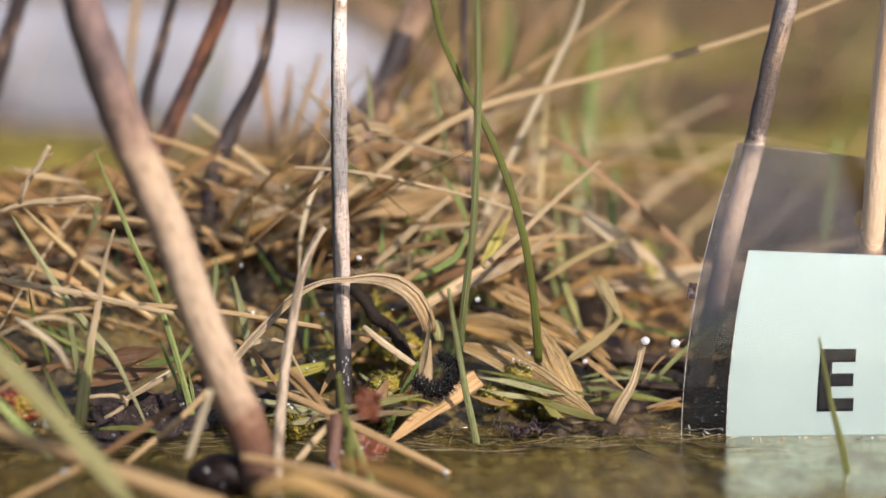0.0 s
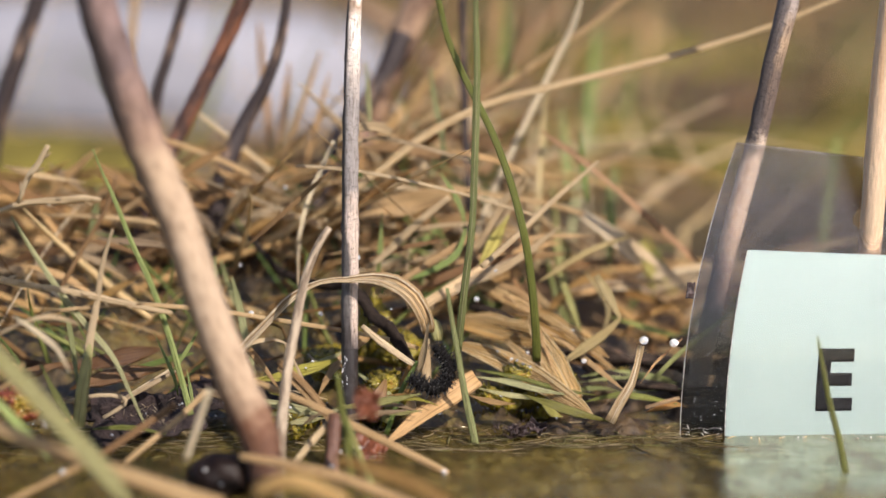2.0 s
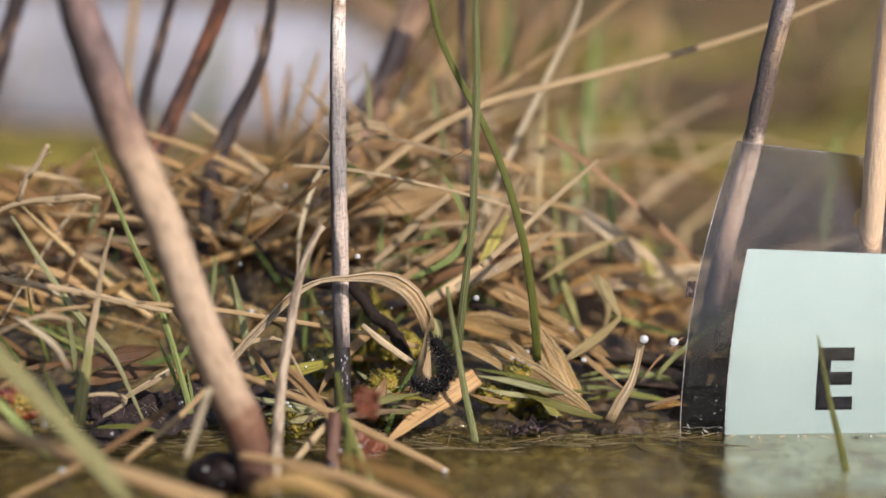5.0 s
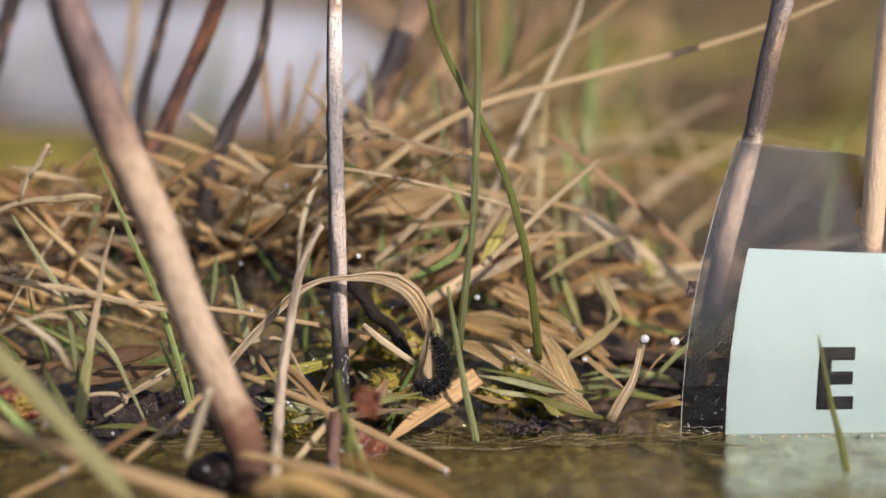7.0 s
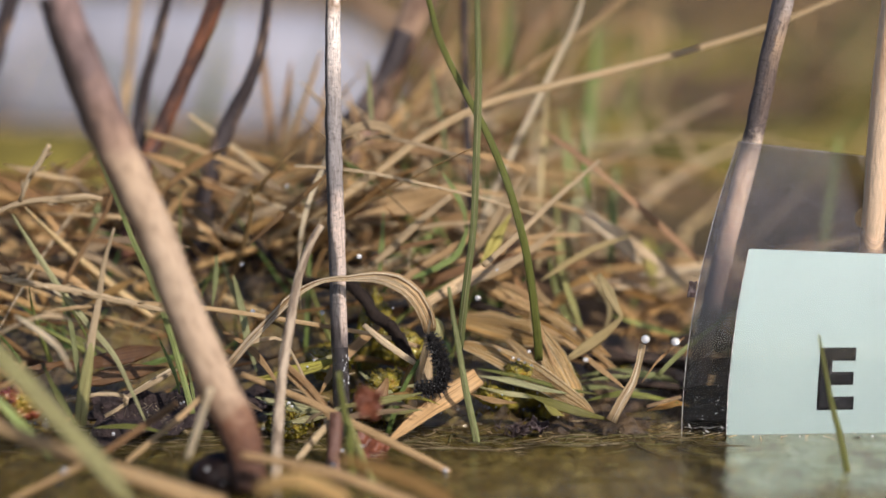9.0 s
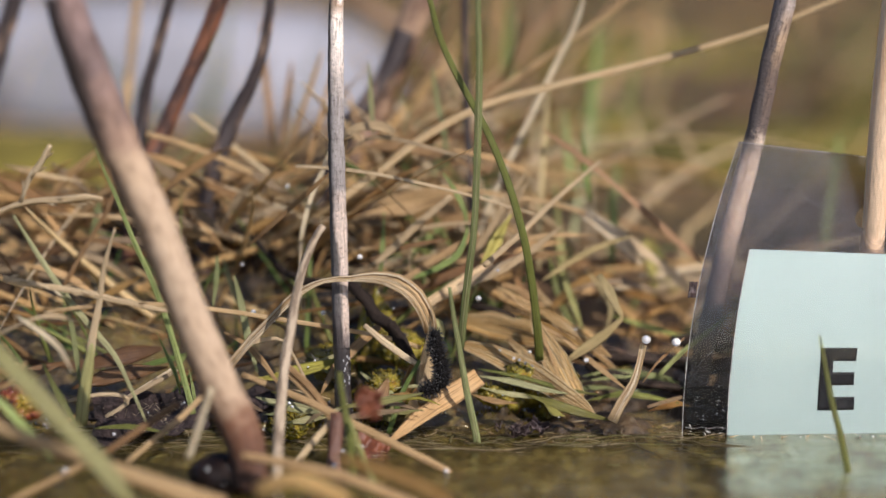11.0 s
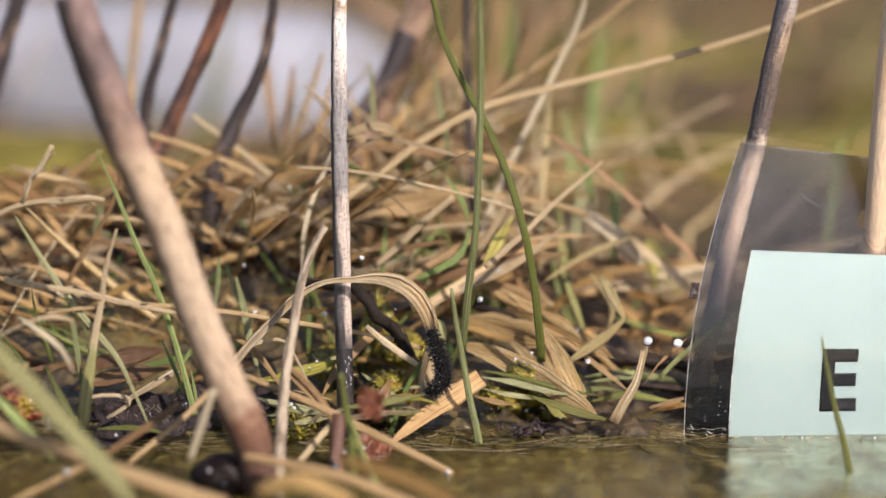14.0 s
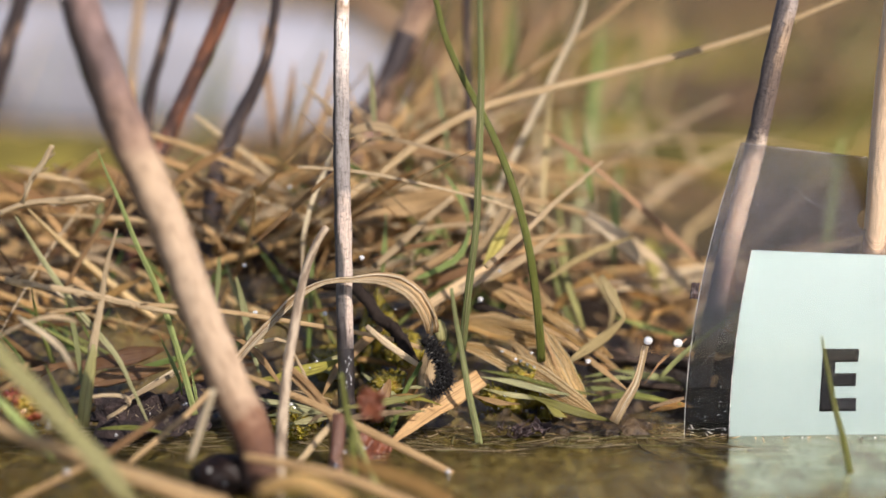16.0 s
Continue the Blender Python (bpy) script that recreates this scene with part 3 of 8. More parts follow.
def land(x, y):
    """Height of the ground in millimetres at a place in millimetres."""
    shore = 12 + 5 * math.sin(x * 0.045) + 3 * math.sin(x * 0.13 + 1) - 6 * step_up(-10, -90, x)
    z = -11 + 13 * step_up(shore - 14, shore + 10, y)
    hump = step_up(shore, shore + 56, y) * (1 - step_up(95, 230, y))
    z += hump * (23 * (1 - step_up(2, 55, x)) + 3)
    z += 3.0 * noise.noise(Vector((x, y, 0)) * 0.02) * step_up(0, 60, y)
    z += 1.1 * noise.noise(Vector((x, y, 5)) * 0.11) * step_up(-5, 40, y)
    z += 9 * noise.noise(Vector((x, y, 9)) * 0.006) * step_up(150, 420, y)
    # unseen far slope added so the water reflects brown ground, not sky
    z += 6 * step_up(250, 900, y) + 2600 * step_up(1800, 9000, y)
    z += (max(z, 3.0 + 2 * noise.noise(Vector((x, y, 6)) * 0.01)) - z) * step_up(750, 1050, abs(x))
    z -= 34 * math.exp(-((x - 74) / 46) ** 4 - ((y + 20) / 27) ** 4)
    rim = math.hypot(x / 1000, (y + 700) / 900) + 0.10 * noise.noise(Vector((x, y, 2)) * 0.004) + 0.03 * noise.noise(Vector((x, y, 4)) * 0.015)
    z += (34 + 10 * noise.noise(Vector((x, y, 7)) * 0.01)) * step_up(0.86, 1.02, rim) * (1 - step_up(-90, 0, y))
    return z


def graded(lo, hi, fine_lo, fine_hi, step):
    """Coordinates that are close together in the middle and wide apart far off."""
    mid = list(np.arange(fine_lo, fine_hi + 0.1, step))
    a, d = [], step
    while (a[-1] if a else fine_lo) > lo:
        d *= 1.22
        a.append((a[-1] if a else fine_lo) - d)
    b, d = [], step
    while (b[-1] if b else fine_hi) < hi:
        d *= 1.22
        b.append((b[-1] if b else fine_hi) + d)
    return a[::-1] + mid + b


def build_ground():
    xs = graded(-60000, 60000, -240, 260, 3.0)
    ys = graded(-60000, 60000, -90, 330, 3.0)
    v = [(x * S, y * S, land(x, y) * S) for y in ys for x in xs]
    n = len(xs)
    f = [(j * n + i, j * n + i + 1, (j + 1) * n + i + 1, (j + 1) * n + i) for j in range(len(ys) - 1) for i in range(n - 1)]
    me = bpy.data.meshes.new("ground")
    me.from_pydata(v, [], f)
    me.polygons.foreach_set("use_smooth", [True] * len(me.polygons))
    me.materials.append(ground_mat)
    return tagged(new("ground", me), "mossy brown bog ground, wet at the water's edge", "ground", kind="structure")


build_ground()


def build_water():
    bm = bmesh.new()
    bmesh.ops.create_grid(bm, x_segments=110, y_segments=90, size=0.5)
    for v in bm.verts:
        v.co = Vector((v.co.x * 2.6, v.co.y * 1.84 - 0.86, 0))
        v.co.z = 0.00025 * noise.noise(v.co * 60)
    ob = part("water", bm, water_mat)
    ob.visible_shadow = False
    return tagged(ob, "shallow murky olive-brown bog water with faint ripples", "water", kind="structure")


build_water()


def build_stone():
    bm = bmesh.new()
    bmesh.ops.create_icosphere(bm, subdivisions=5, radius=1.0)
    for v in bm.verts:
        d = v.co.normalized()
        r = 1 + 0.10 * noise.noise(d * 1.4) + 0.03 * noise.noise(d * 5) + 0.008 * noise.noise(d * 17)
        q = (abs(d.x) ** 3 + abs(d.y) ** 3 + abs(d.z) ** 3) ** (-1 / 3)
        v.co = Vector((d.x * 0.098, d.y * 0.05, d.z * 0.031)) * r * q
    ob = part("stone", bm, stone_mat)
    ob.location = mm(-110, 480, 13)
    ob.rotation_euler = (0, radians(2), radians(-6))
    return tagged(ob, "smooth pale grey stone lying on the bog behind the grass", "stone")


build_stone()


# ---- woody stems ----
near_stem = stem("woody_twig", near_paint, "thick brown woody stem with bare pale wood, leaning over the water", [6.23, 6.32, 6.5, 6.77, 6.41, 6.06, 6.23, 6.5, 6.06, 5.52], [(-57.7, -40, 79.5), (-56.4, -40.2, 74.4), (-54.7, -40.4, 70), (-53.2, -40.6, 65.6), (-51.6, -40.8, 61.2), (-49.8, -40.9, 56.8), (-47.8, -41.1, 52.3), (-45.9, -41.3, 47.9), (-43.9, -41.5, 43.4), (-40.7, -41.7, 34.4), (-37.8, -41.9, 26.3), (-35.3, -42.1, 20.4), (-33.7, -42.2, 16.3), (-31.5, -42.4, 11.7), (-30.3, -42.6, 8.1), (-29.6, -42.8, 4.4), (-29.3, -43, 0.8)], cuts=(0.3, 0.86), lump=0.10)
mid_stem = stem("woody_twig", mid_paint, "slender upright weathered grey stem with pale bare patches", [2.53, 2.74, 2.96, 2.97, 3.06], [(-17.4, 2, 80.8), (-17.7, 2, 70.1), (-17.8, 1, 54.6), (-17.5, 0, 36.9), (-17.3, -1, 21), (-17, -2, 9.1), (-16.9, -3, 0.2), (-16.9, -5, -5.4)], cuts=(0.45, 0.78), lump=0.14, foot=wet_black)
label_stem = stem("woody_twig", label_paint, "grey-brown weathered stem leaning behind the plastic label", [3.78, 3.62, 3.65, 3.53], [(61.5, 12, 79.3), (60.2, 12, 72.3), (58.4, 12, 64.3), (56.3, 12, 52.8), (54, 12, 43.1), (51.5, 13, 31.7), (49.4, 14, 21.2), (47.5, 16, 9.3), (46.3, 18, -3.8)], cuts=(0.35,), lump=0.10)
back_stem_a = stem("woody_twig", bark_dark, "thin dark brown stem rising from the grass", [1.64, 2.21, 2.77, 2.88], [(-50.7, 57.8, 77.7), (-52.5, 57.8, 71.1), (-55, 57.8, 62.3), (-57, 57.8, 55.7), (-58.3, 57.8, 48.5), (-59, 55.7, 40.4), (-60, 52.8, 18.4)])
back_stem_b = stem("woody_twig", bark_red, "red-brown woody stem leaning out of the grass", [3.02, 3.26, 3.26, 3.25], [(-39.2, 49.4, 78.2), (-42, 49.4, 71.2), (-46.5, 49.4, 60.9), (-50.6, 48.6, 52.3), (-54.1, 47.3, 44.8), (-56.8, 45.2, 38.5), (-61.5, 41.5, 16.5)])
back_stem_c = stem("woody_twig", bark_dark, "dark curved stem behind the dry grass", [1.72, 2.16, 3.47, 4.12], [(-31.8, 47.3, 78.3), (-32.1, 47.3, 71.3), (-33.5, 47.3, 63.3), (-35.9, 47.3, 56.8), (-39.5, 47.3, 49.7), (-42.1, 46, 43.3), (-43.8, 45.2, 37.4), (-47, 43.7, 15.4)])
back_stem_d = stem("woody_twig", bark_dark, "blurred brown stem at the edge of the grass", [3.37, 3.62, 3.86], [(-82.4, 70.4, 75.9), (-85, 70.4, 69.2), (-87.7, 70.4, 61.3), (-90.5, 70.4, 52.2), (-92.6, 70.4, 44.2), (-95.5, 70.4, 22.2)])
stem("woody_twig", bark_tan, "thick reddish brown stem behind the grass", [5.9, 5.92, 5.24, 4.56], [(-1.4, 74.6, 76.8), (-4.4, 74.6, 70), (-8.2, 73.8, 61), (-11.3, 72.9, 53), (-14.7, 72.1, 45.7), (-16.4, 70.4, 39.6), (-19.5, 67.3, 17.6)])
stem("woody_twig", bark_dark, "dark twisted stem low in the grass", [4.51, 3.37, 4.49], [(-7.2, 70.4, 64.7), (-10.6, 68.3, 56.9), (-15.1, 66.2, 50.4), (-19, 64.1, 45.5), (-27.8, 59.4, 23.5)])
stem("woody_twig", bark_dark, "thin grey-purple stem standing in the grass", [1.43, 1.55, 1.65], [(4.6, 57.8, 76.6), (4.6, 57.8, 65.7), (4.9, 57.8, 54.6), (5.3, 55.7, 42.6), (5.7, 53.6, 35.1), (6.3, 50.5, 13.1)])
stem("woody_twig", bark_tan, "brown broken twig lying across the stone", [2.81, 3.1], [(-24.5, 195.2, 64.5), (-18.9, 195.2, 60.3), (-10.2, 195.2, 55.3), (8.9, 195.2, 33.3)])
stem("rotten_twig", charred, "crooked black rotten twig lying in wet litter", [0.63, 0.8, 1.2, 1.7, 2.2, 2.2, 1.25], [(-44.6, 44.4, 33), (-41.6, 41.8, 32), (-38.4, 37.6, 29.6), (-35.3, 34.3, 28.8), (-32, 30.1, 26), (-27.4, 25, 23.2), (-21.6, 20, 22.7), (-16.6, 15, 23.6), (-14.1, 12, 21.6), (-11.3, 9, 18.5), (-8.4, 6, 17.4), (-7.2, 4, 15.6), (-6.2, 3, 14.4), (-3.9, 1, 11.3)], lump=0.85, knots=((0.62, 40), (0.7, 200), (0.78, 330), (0.85, 90), (0.9, 180)))
stem("rotten_twig", charred, "black wet rotten stem lying at the water's edge", [1.04, 2.7, 2.48, 1.24], [(22.5, 21.7, 9.4), (30.7, 20, 9.3), (36.8, 18, 8.9), (44.5, 17, 8.1)], lump=1.2)
stem("rotten_twig", charred, "black broken stem under the dry leaves", [0.84, 1.77, 1.98, 1.04], [(4.8, 24.2, 18.3), (9, 23.4, 17.4), (12.5, 21.7, 15.6), (18.2, 20, 13.6)], lump=1.2)
stub = stem("stem_stub", wet_brown, "wet brown broken stem stub standing in water", [2.46, 2.25, 2.43], [(-17.2, -22, 8.3), (-17.6, -24, 4.4), (-17.8, -26, 1.5), (-18, -28, -1.3)], lump=0.3)
fork_stem = stem("dry_twig", tan_bark, "grey-tan dry stem with a cut top", [1.35, 1.45, 1.72, 1.87, 2.02], [(-20, -8, 37.9), (-21.6, -9, 35.4), (-23.2, -10, 31.6), (-24.4, -12, 27.1), (-25.2, -15, 21.8), (-26.1, -20, 16.1), (-26.6, -26, 9.7), (-26.7, -31, 4.2), (-26.7, -36, -1.1)], lump=0.2, cuts=())

# ---- green grass ----
blade_a = strand("grass_plant", olive, "long green grass blade arching over the tangle", "plant", [0.9, 1.07, 1.24, 1.33, 1.43, 1.53], [(-3.1, 0, 80), (-1.7, 0, 76.1), (0.1, 0, 69.3), (2.7, 0, 63.5), (5.3, 0, 58.6), (8.6, 0, 52.2), (11.9, 0, 43.8), (14.4, 0, 34.9), (15.9, 1, 26.7), (17, 2, 17.4), (17.4, 4, 11.9)], flat=0.5)
strand("grass_plant", greyed, "upright green grass blade with a folded edge", "plant", [0.86, 1.06, 1.35, 1.17, 1.37, 1.39], [(6.2, -4, 80.2), (6.3, -4, 72.5), (6.5, -4, 65.8), (6.4, -4, 58.1), (6.1, -4, 47.3), (5.7, -4, 37.5), (4.8, -3, 29.4), (4, -2, 22.2), (3.3, 0, 14.8)], flat=0.4, rib=greyed)
strand("grass_plant", greyed, "thin grey-green grass blade standing in water", "plant", [0.58, 0.97, 1.27, 1.37], [(1.4, -8, 27.3), (2.1, -8, 22.4), (3.3, -8, 15.5), (4.5, -8, 8.5), (6, -8, 1.5), (6.4, -8, -1.6)], flat=0.5, rib=greyed)
strand("grass_plant", green, "short bright green grass blade by the leaf", "plant", [0.59, 0.88, 0.89], [(-3.8, -4, 13.6), (-4.8, -4, 11.6), (-6.7, -5, 8.3), (-9.2, -6, 1)], flat=0.4, rib=green)
strand("grass_plant", palegreen, "pale green broad grass blade by the leaf", "plant", [1.4, 2.58, 2.18], [(-3.4, 2, 11.3), (-5.6, 0, 8.2), (-7.9, -1, 5.7), (-9.3, -3, 2.5)], taper=False)
strand("grass_plant", green, "slender pointed green grass blade in the open", "plant", [0.23, 0.6, 0.83, 0.99, 1.07, 1.07], [(-59.1, -6, 51.1), (-57.4, -6, 46.6), (-55.9, -6, 43.2), (-52.8, -6, 34.9), (-49.4, -6, 27), (-46.7, -7, 19.2), (-44.6, -7, 11.3), (-42.9, -8, 5)], flat=0.4, rib=green)
strand("grass_plant", greyed, "grey-green tapering grass blade bent to the mud", "plant", [0.29, 0.96, 1.16, 1.06, 0.67, 0.38], [(-72.7, -10, 40.1), (-69.2, -10, 34.1), (-64.7, -11, 27.4), (-60.1, -12, 21.7), (-55.7, -13, 16.5), (-52.8, -14, 10.8), (-50.2, -15, 5.2)], flat=0.3, rib=greyed)
strand("dry_straw", pale, "tan dry blade rising from a green sheath", "straw", [0.38, 0.86, 1.15, 1.44, 1.73, 1.54], [(-55.2, -12, 38.2), (-57.1, -12, 32), (-58.1, -13, 25.3), (-59.2, -14, 19.7), (-60.2, -14, 12.8), (-61, -15, 5.2)], flat=0.3)
strand("grass_plant", greyed, "thin grey-green blade beside the tan one", "plant", [0.77, 0.96, 0.96], [(-64.3, -10, 26.7), (-63.1, -11, 21), (-62.3, -12, 16.3), (-61.6, -13, 10.6)], rib=greyed)
strand("grass_plant", green, "green grass blade low beside the water", "plant", [1.77, 1.78, 1.25], [(-71.2, -47.5, 18.3), (-67.3, -47.5, 14.3), (-64.4, -47, 10.5), (-61.4, -46.5, 6.7)])
strand("grass_plant", olive, "dark green grass blade standing before the stub", "plant", [0.74, 1.2, 1.29], [(-16.6, -32, 17.7), (-15.9, -32, 12.1), (-14.9, -33, 6.6), (-14.4, -34, 0.2)], flat=0.4, rib=olive)
strand("grass_plant", olive, "short green grass blade beside the stub", "plant", [0.92, 1.2, 1.1], [(-15.3, -32, 10.2), (-13.8, -33, 6.2), (-11.9, -34, 1.7), (-10.9, -35, -0.4)], flat=0.4, rib=olive)
strand("grass_plant", green, "short bright green grass blade at the mud", "plant", [0.29, 0.78, 0.88], [(-49.5, -4, 18.8), (-47.8, -5, 15.3), (-45.9, -6, 11.2), (-45.3, -6, 8)], rib=green)
strand("grass_plant", green, "short bright green grass blade at the mud", "plant", [0.39, 0.79, 0.88], [(-43.9, -4, 12.1), (-43.2, -5, 8.8), (-42.4, -6, 4.5)], rib=green)
strand("grass_plant", green, "short bright green grass blade at the mud", "plant", [0.79, 0.79, 0.59], [(-46.6, -4, 11.6), (-45.1, -4, 13.6), (-42.7, -3, 17.4), (-41.5, -3, 19.9)], rib=green)
strand("grass_plant", green, "green grass blade lying across the wet litter", "plant", [0.6, 1.11, 1.11], [(-62.4, 6, 7.4), (-54.8, 6, 9.9), (-48.7, 6, 11.7), (-43.7, 6, 13)], rib=green)
strand("grass_plant", olive, "thin green blade curled on the mud", "plant", [0.77, 0.96, 0.77], [(-59.2, -14, 3.9), (-55.9, -14, 4.2), (-51.5, -14, 4.1), (-46.6, -15, 3.2)], rib=olive)
strand("grass_plant", greyed, "pale green grass blade standing in the tangle", "plant", [0.6, 0.99, 1.06], [(-13.5, 32.6, 62.5), (-13.2, 32.6, 58.3), (-13, 32.6, 54), (-12.6, 31.8, 48.9)], rib=greyed)
strand("grass_plant", greyed, "green grass blade standing in the tangle", "plant", [0.77, 1.16, 1.09], [(-1.7, 45.2, 60.3), (-0.8, 44.4, 53.8), (0.5, 43.5, 48), (1.2, 42.7, 42.1)], rib=greyed)
strand("grass_plant", greyed, "pale green grass blade far back in the tangle", "plant", [1.33, 1.67, 1.67], [(14.9, 150, 68.7), (15.8, 150, 60.9), (15.4, 148, 53.2), (14.7, 146, 44.2)], rib=greyed)
strand("grass_plant", green, "green grass blade bent low in the tangle", "plant", [0.74, 1.19, 1.12], [(0.1, 23.4, 43.1), (2.2, 23.4, 40), (4.3, 23.4, 35.8), (4.6, 23.4, 32.1)], rib=green)
strand("grass_plant", green, "bright green grass blade standing in the tangle", "plant", [0.62, 1.14, 1.14], [(-10.4, 20.8, 35.9), (-10.6, 20.8, 31.5), (-11, 20.8, 26.3), (-11.4, 20.8, 23.1)], rib=green)
strand("grass_plant", green, "green grass blade curving through the litter", "plant", [1.24, 1.23, 1.02], [(4.9, 20, 33.2), (3.2, 18, 28.8), (-0.4, 17, 26.4), (-6.6, 16, 24)], rib=green)
strand("grass_plant", greyed, "green grass blade among wet litter", "plant", [1.11, 1.41, 1.41], [(-37, 10, 26.1), (-35.8, 10, 21), (-34.5, 8, 15.2), (-32.8, 6, 9.4)], rib=greyed)
strand("grass_plant", greyed, "green grass blade among wet litter", "plant", [1.12, 1.12], [(-40.5, 16, 28.7), (-40.6, 14, 24.3), (-41.1, 12, 20.1)], rib=greyed)
strand("grass_plant", olive, "dull green broad blade among brown leaves", "plant", [1.06, 1.36, 1.52], [(21.2, 30.5, 27.8), (22.8, 30.5, 22.4), (24.7, 29.2, 17.3), (26.5, 28.4, 12)])
strand("grass_plant", green, "green blade behind the clear plastic", "plant", [1.4, 2.22, 2.02], [(83.4, 90, 41.8), (82.4, 90, 33.5), (81.3, 90, 23.9), (79.7, 88, 13.4)])
strand("grass_plant", greyed, "blurred green blade behind the tangle", "plant", [1.32, 1.84, 1.81], [(44.7, 260, 55.6), (43.6, 255, 43.6), (42.5, 250, 28.7), (40.8, 240, 16)], rib=greyed)
strand("grass_plant", greyed, "blurred green blade behind the tangle", "plant", [1.65, 2.11, 2.09], [(35.4, 180, 36.5), (36, 175, 27.4), (36.6, 170, 19.8)])
strand("grass_plant", yellowed, "yellow-green base of a dry blade", "plant", [0.83, 2.28, 2.7, 1.87], [(12.9, 24, 35), (11, 24, 31.8), (9.1, 23, 28.5), (7.1, 22, 24.8)], rib=yellowed)
strand("grass_plant", olive, "thin yellow-green blade standing before the label", "plant", [0.28, 0.84, 1.12, 1.13], [(62.5, -25, 22.3), (63.5, -25, 17.6), (64.8, -25.5, 11), (66.2, -26, 5.9), (67.2, -26, 1.5), (67.7, -27, -1.6)], flat=0.5, rib=olive)
strand("grass_plant", yellowtan, "yellow dry leaf folded at the water's edge", "plant", [0.61, 1.92, 2.12, 1.01, 0.71, 1.21, 1.92, 1.21], [(22.2, 8, 10.8), (25.5, 8, 13.1), (28.9, 8, 15.5), (31.6, 8, 18.1), (32.2, 8, 19.1), (31.4, 8, 20.5), (30.1, 10, 23), (28.3, 13, 25.8)], taper=False)
strand("grass_plant", olive, "green blade at the foot of the leaf", "plant", [0.6, 0.9, 0.7], [(6.6, 6, 9.9), (13.7, 5, 8.8), (21.6, 3, 7), (27.6, 2, 6.2)], rib=olive)

# ---- dry grass ----
arch = strand("dry_straw", ribbed, "dry ribbed grass blade arching over the larva", "straw", [1.56, 1.76, 1.56, 1.37, 0.49, 1.76, 2.93, 3.33, 2.94, 2.16], [(-36.6, -8, 13.5), (-33.6, -7, 17), (-30.2, -6, 20.5), (-25.3, -5, 25.3), (-20.4, -4, 27.7), (-15.8, -4, 28.1), (-11.6, -4, 28.4), (-7.7, -4, 27.6), (-4.3, -4, 25.1), (-2.2, -4, 21.1), (-1.8, -3, 18.4)], facing=(0.1, -0.8, 0.6), flat=0.12, fold=0.2, taper=False, threads=34, thread_mat=pale_thread, twist=0.0)
strand("dry_straw", pale, "cream inner tip of the arching blade", "straw", [0.98, 1.38, 0.99], [(-1.8, -4, 20.6), (-2.4, -3, 16.4), (-3.2, -2, 12.7), (-3.9, -1, 7.9)])
strand("dry_straw", pale, "whitish curled straw under the arch", "straw", [0.98, 0.88, 0.59], [(-36, -7, 15.1), (-33.1, -7, 17.2), (-28.7, -6, 18), (-25.8, -6, 16.8)])
strand("dry_straw", straw, "dry blade end hanging under the arch", "straw", [1.18, 1.37, 0.98], [(-37.9, -2, 18.2), (-33.9, -3, 16.2), (-30.3, -6, 13), (-27.7, -8, 9.5)])
strand("grass_seedhead", pale, "pale dry grass seed stalk reaching out", "seed head", [1.34, 1.15, 1.35, 0.77], [(-74.1, -14, 30), (-67.3, -14, 28.6), (-60.8, -13, 27.3), (-53.3, -12, 25.3), (-45.5, -11, 23.5)], lump=0.6, flat=0.6, grains=(0.1, 0.95, 14))
strand("dry_straw", straw, "long thin tan straw lying across the stems", "straw", [0.58, 0.87, 0.87, 0.88, 0.8, 0.8], [(-67.7, -12, 23.6), (-61, -12, 24.6), (-53.4, -11, 25), (-45.8, -10, 24.5), (-37.3, -8, 23.2), (-27.9, -4, 20.9), (-18.4, 3, 17.9), (-9.4, 4, 16), (-3.6, 6, 13.8)], flat=0.5)
line_straw = strand("dry_straw", pale, "thin pale straw snapped short", "straw", [0.61, 0.71, 0.71, 0.61, 0.51], [(-26.1, 14, 45.3), (-20.6, 14, 45), (-13.6, 14, 44.2), (-4.5, 14, 42.4), (6.7, 16, 39.3), (18.1, 20, 35.3)], flat=0.6)
strand("dry_straw", straw, "long tan straw rising out of the tangle", "straw", [0.75, 1.1, 1.3, 1.45, 1.5, 1.6, 1.65], [(75.4, 37.6, 74.1), (64.9, 36.8, 69.9), (54.3, 36, 66.3), (41.6, 35.1, 62.8), (31.1, 34.3, 60.2), (22.7, 33.4, 58.2), (9.1, 32.6, 54.6), (-2.5, 30.9, 48.9), (-10.9, 29.2, 42.8), (-19.3, 27.6, 36.6)], flat=0.4)
strand("dry_straw", straw, "brownish straw leaning across the tangle", "straw", [0.96, 1.12, 1.12], [(37.8, 62, 73.1), (28.3, 61.2, 65.9), (19.5, 60.3, 59.9), (10.6, 58.6, 54), (1.8, 57.8, 48.5)], flat=0.4)
strand("dry_straw", pale, "whitish dry blade leaning through the tangle", "straw", [1.08, 1.17, 1.25, 1.09], [(27.5, 47.3, 75.1), (25.6, 46.9, 68.2), (20.6, 46, 57.9), (15.2, 44.4, 46.8), (10.3, 42.7, 36.7), (6.6, 41, 27.2)])
strand("dry_straw", pale, "pale straw with a hooked brown tip", "straw", [0.51, 0.92, 1.12, 1.12], [(29.3, 26, 44.8), (25.4, 22, 42), (19.5, 17, 37.7), (13.7, 11, 33.1), (7.6, 5, 28.8)], flat=0.5)
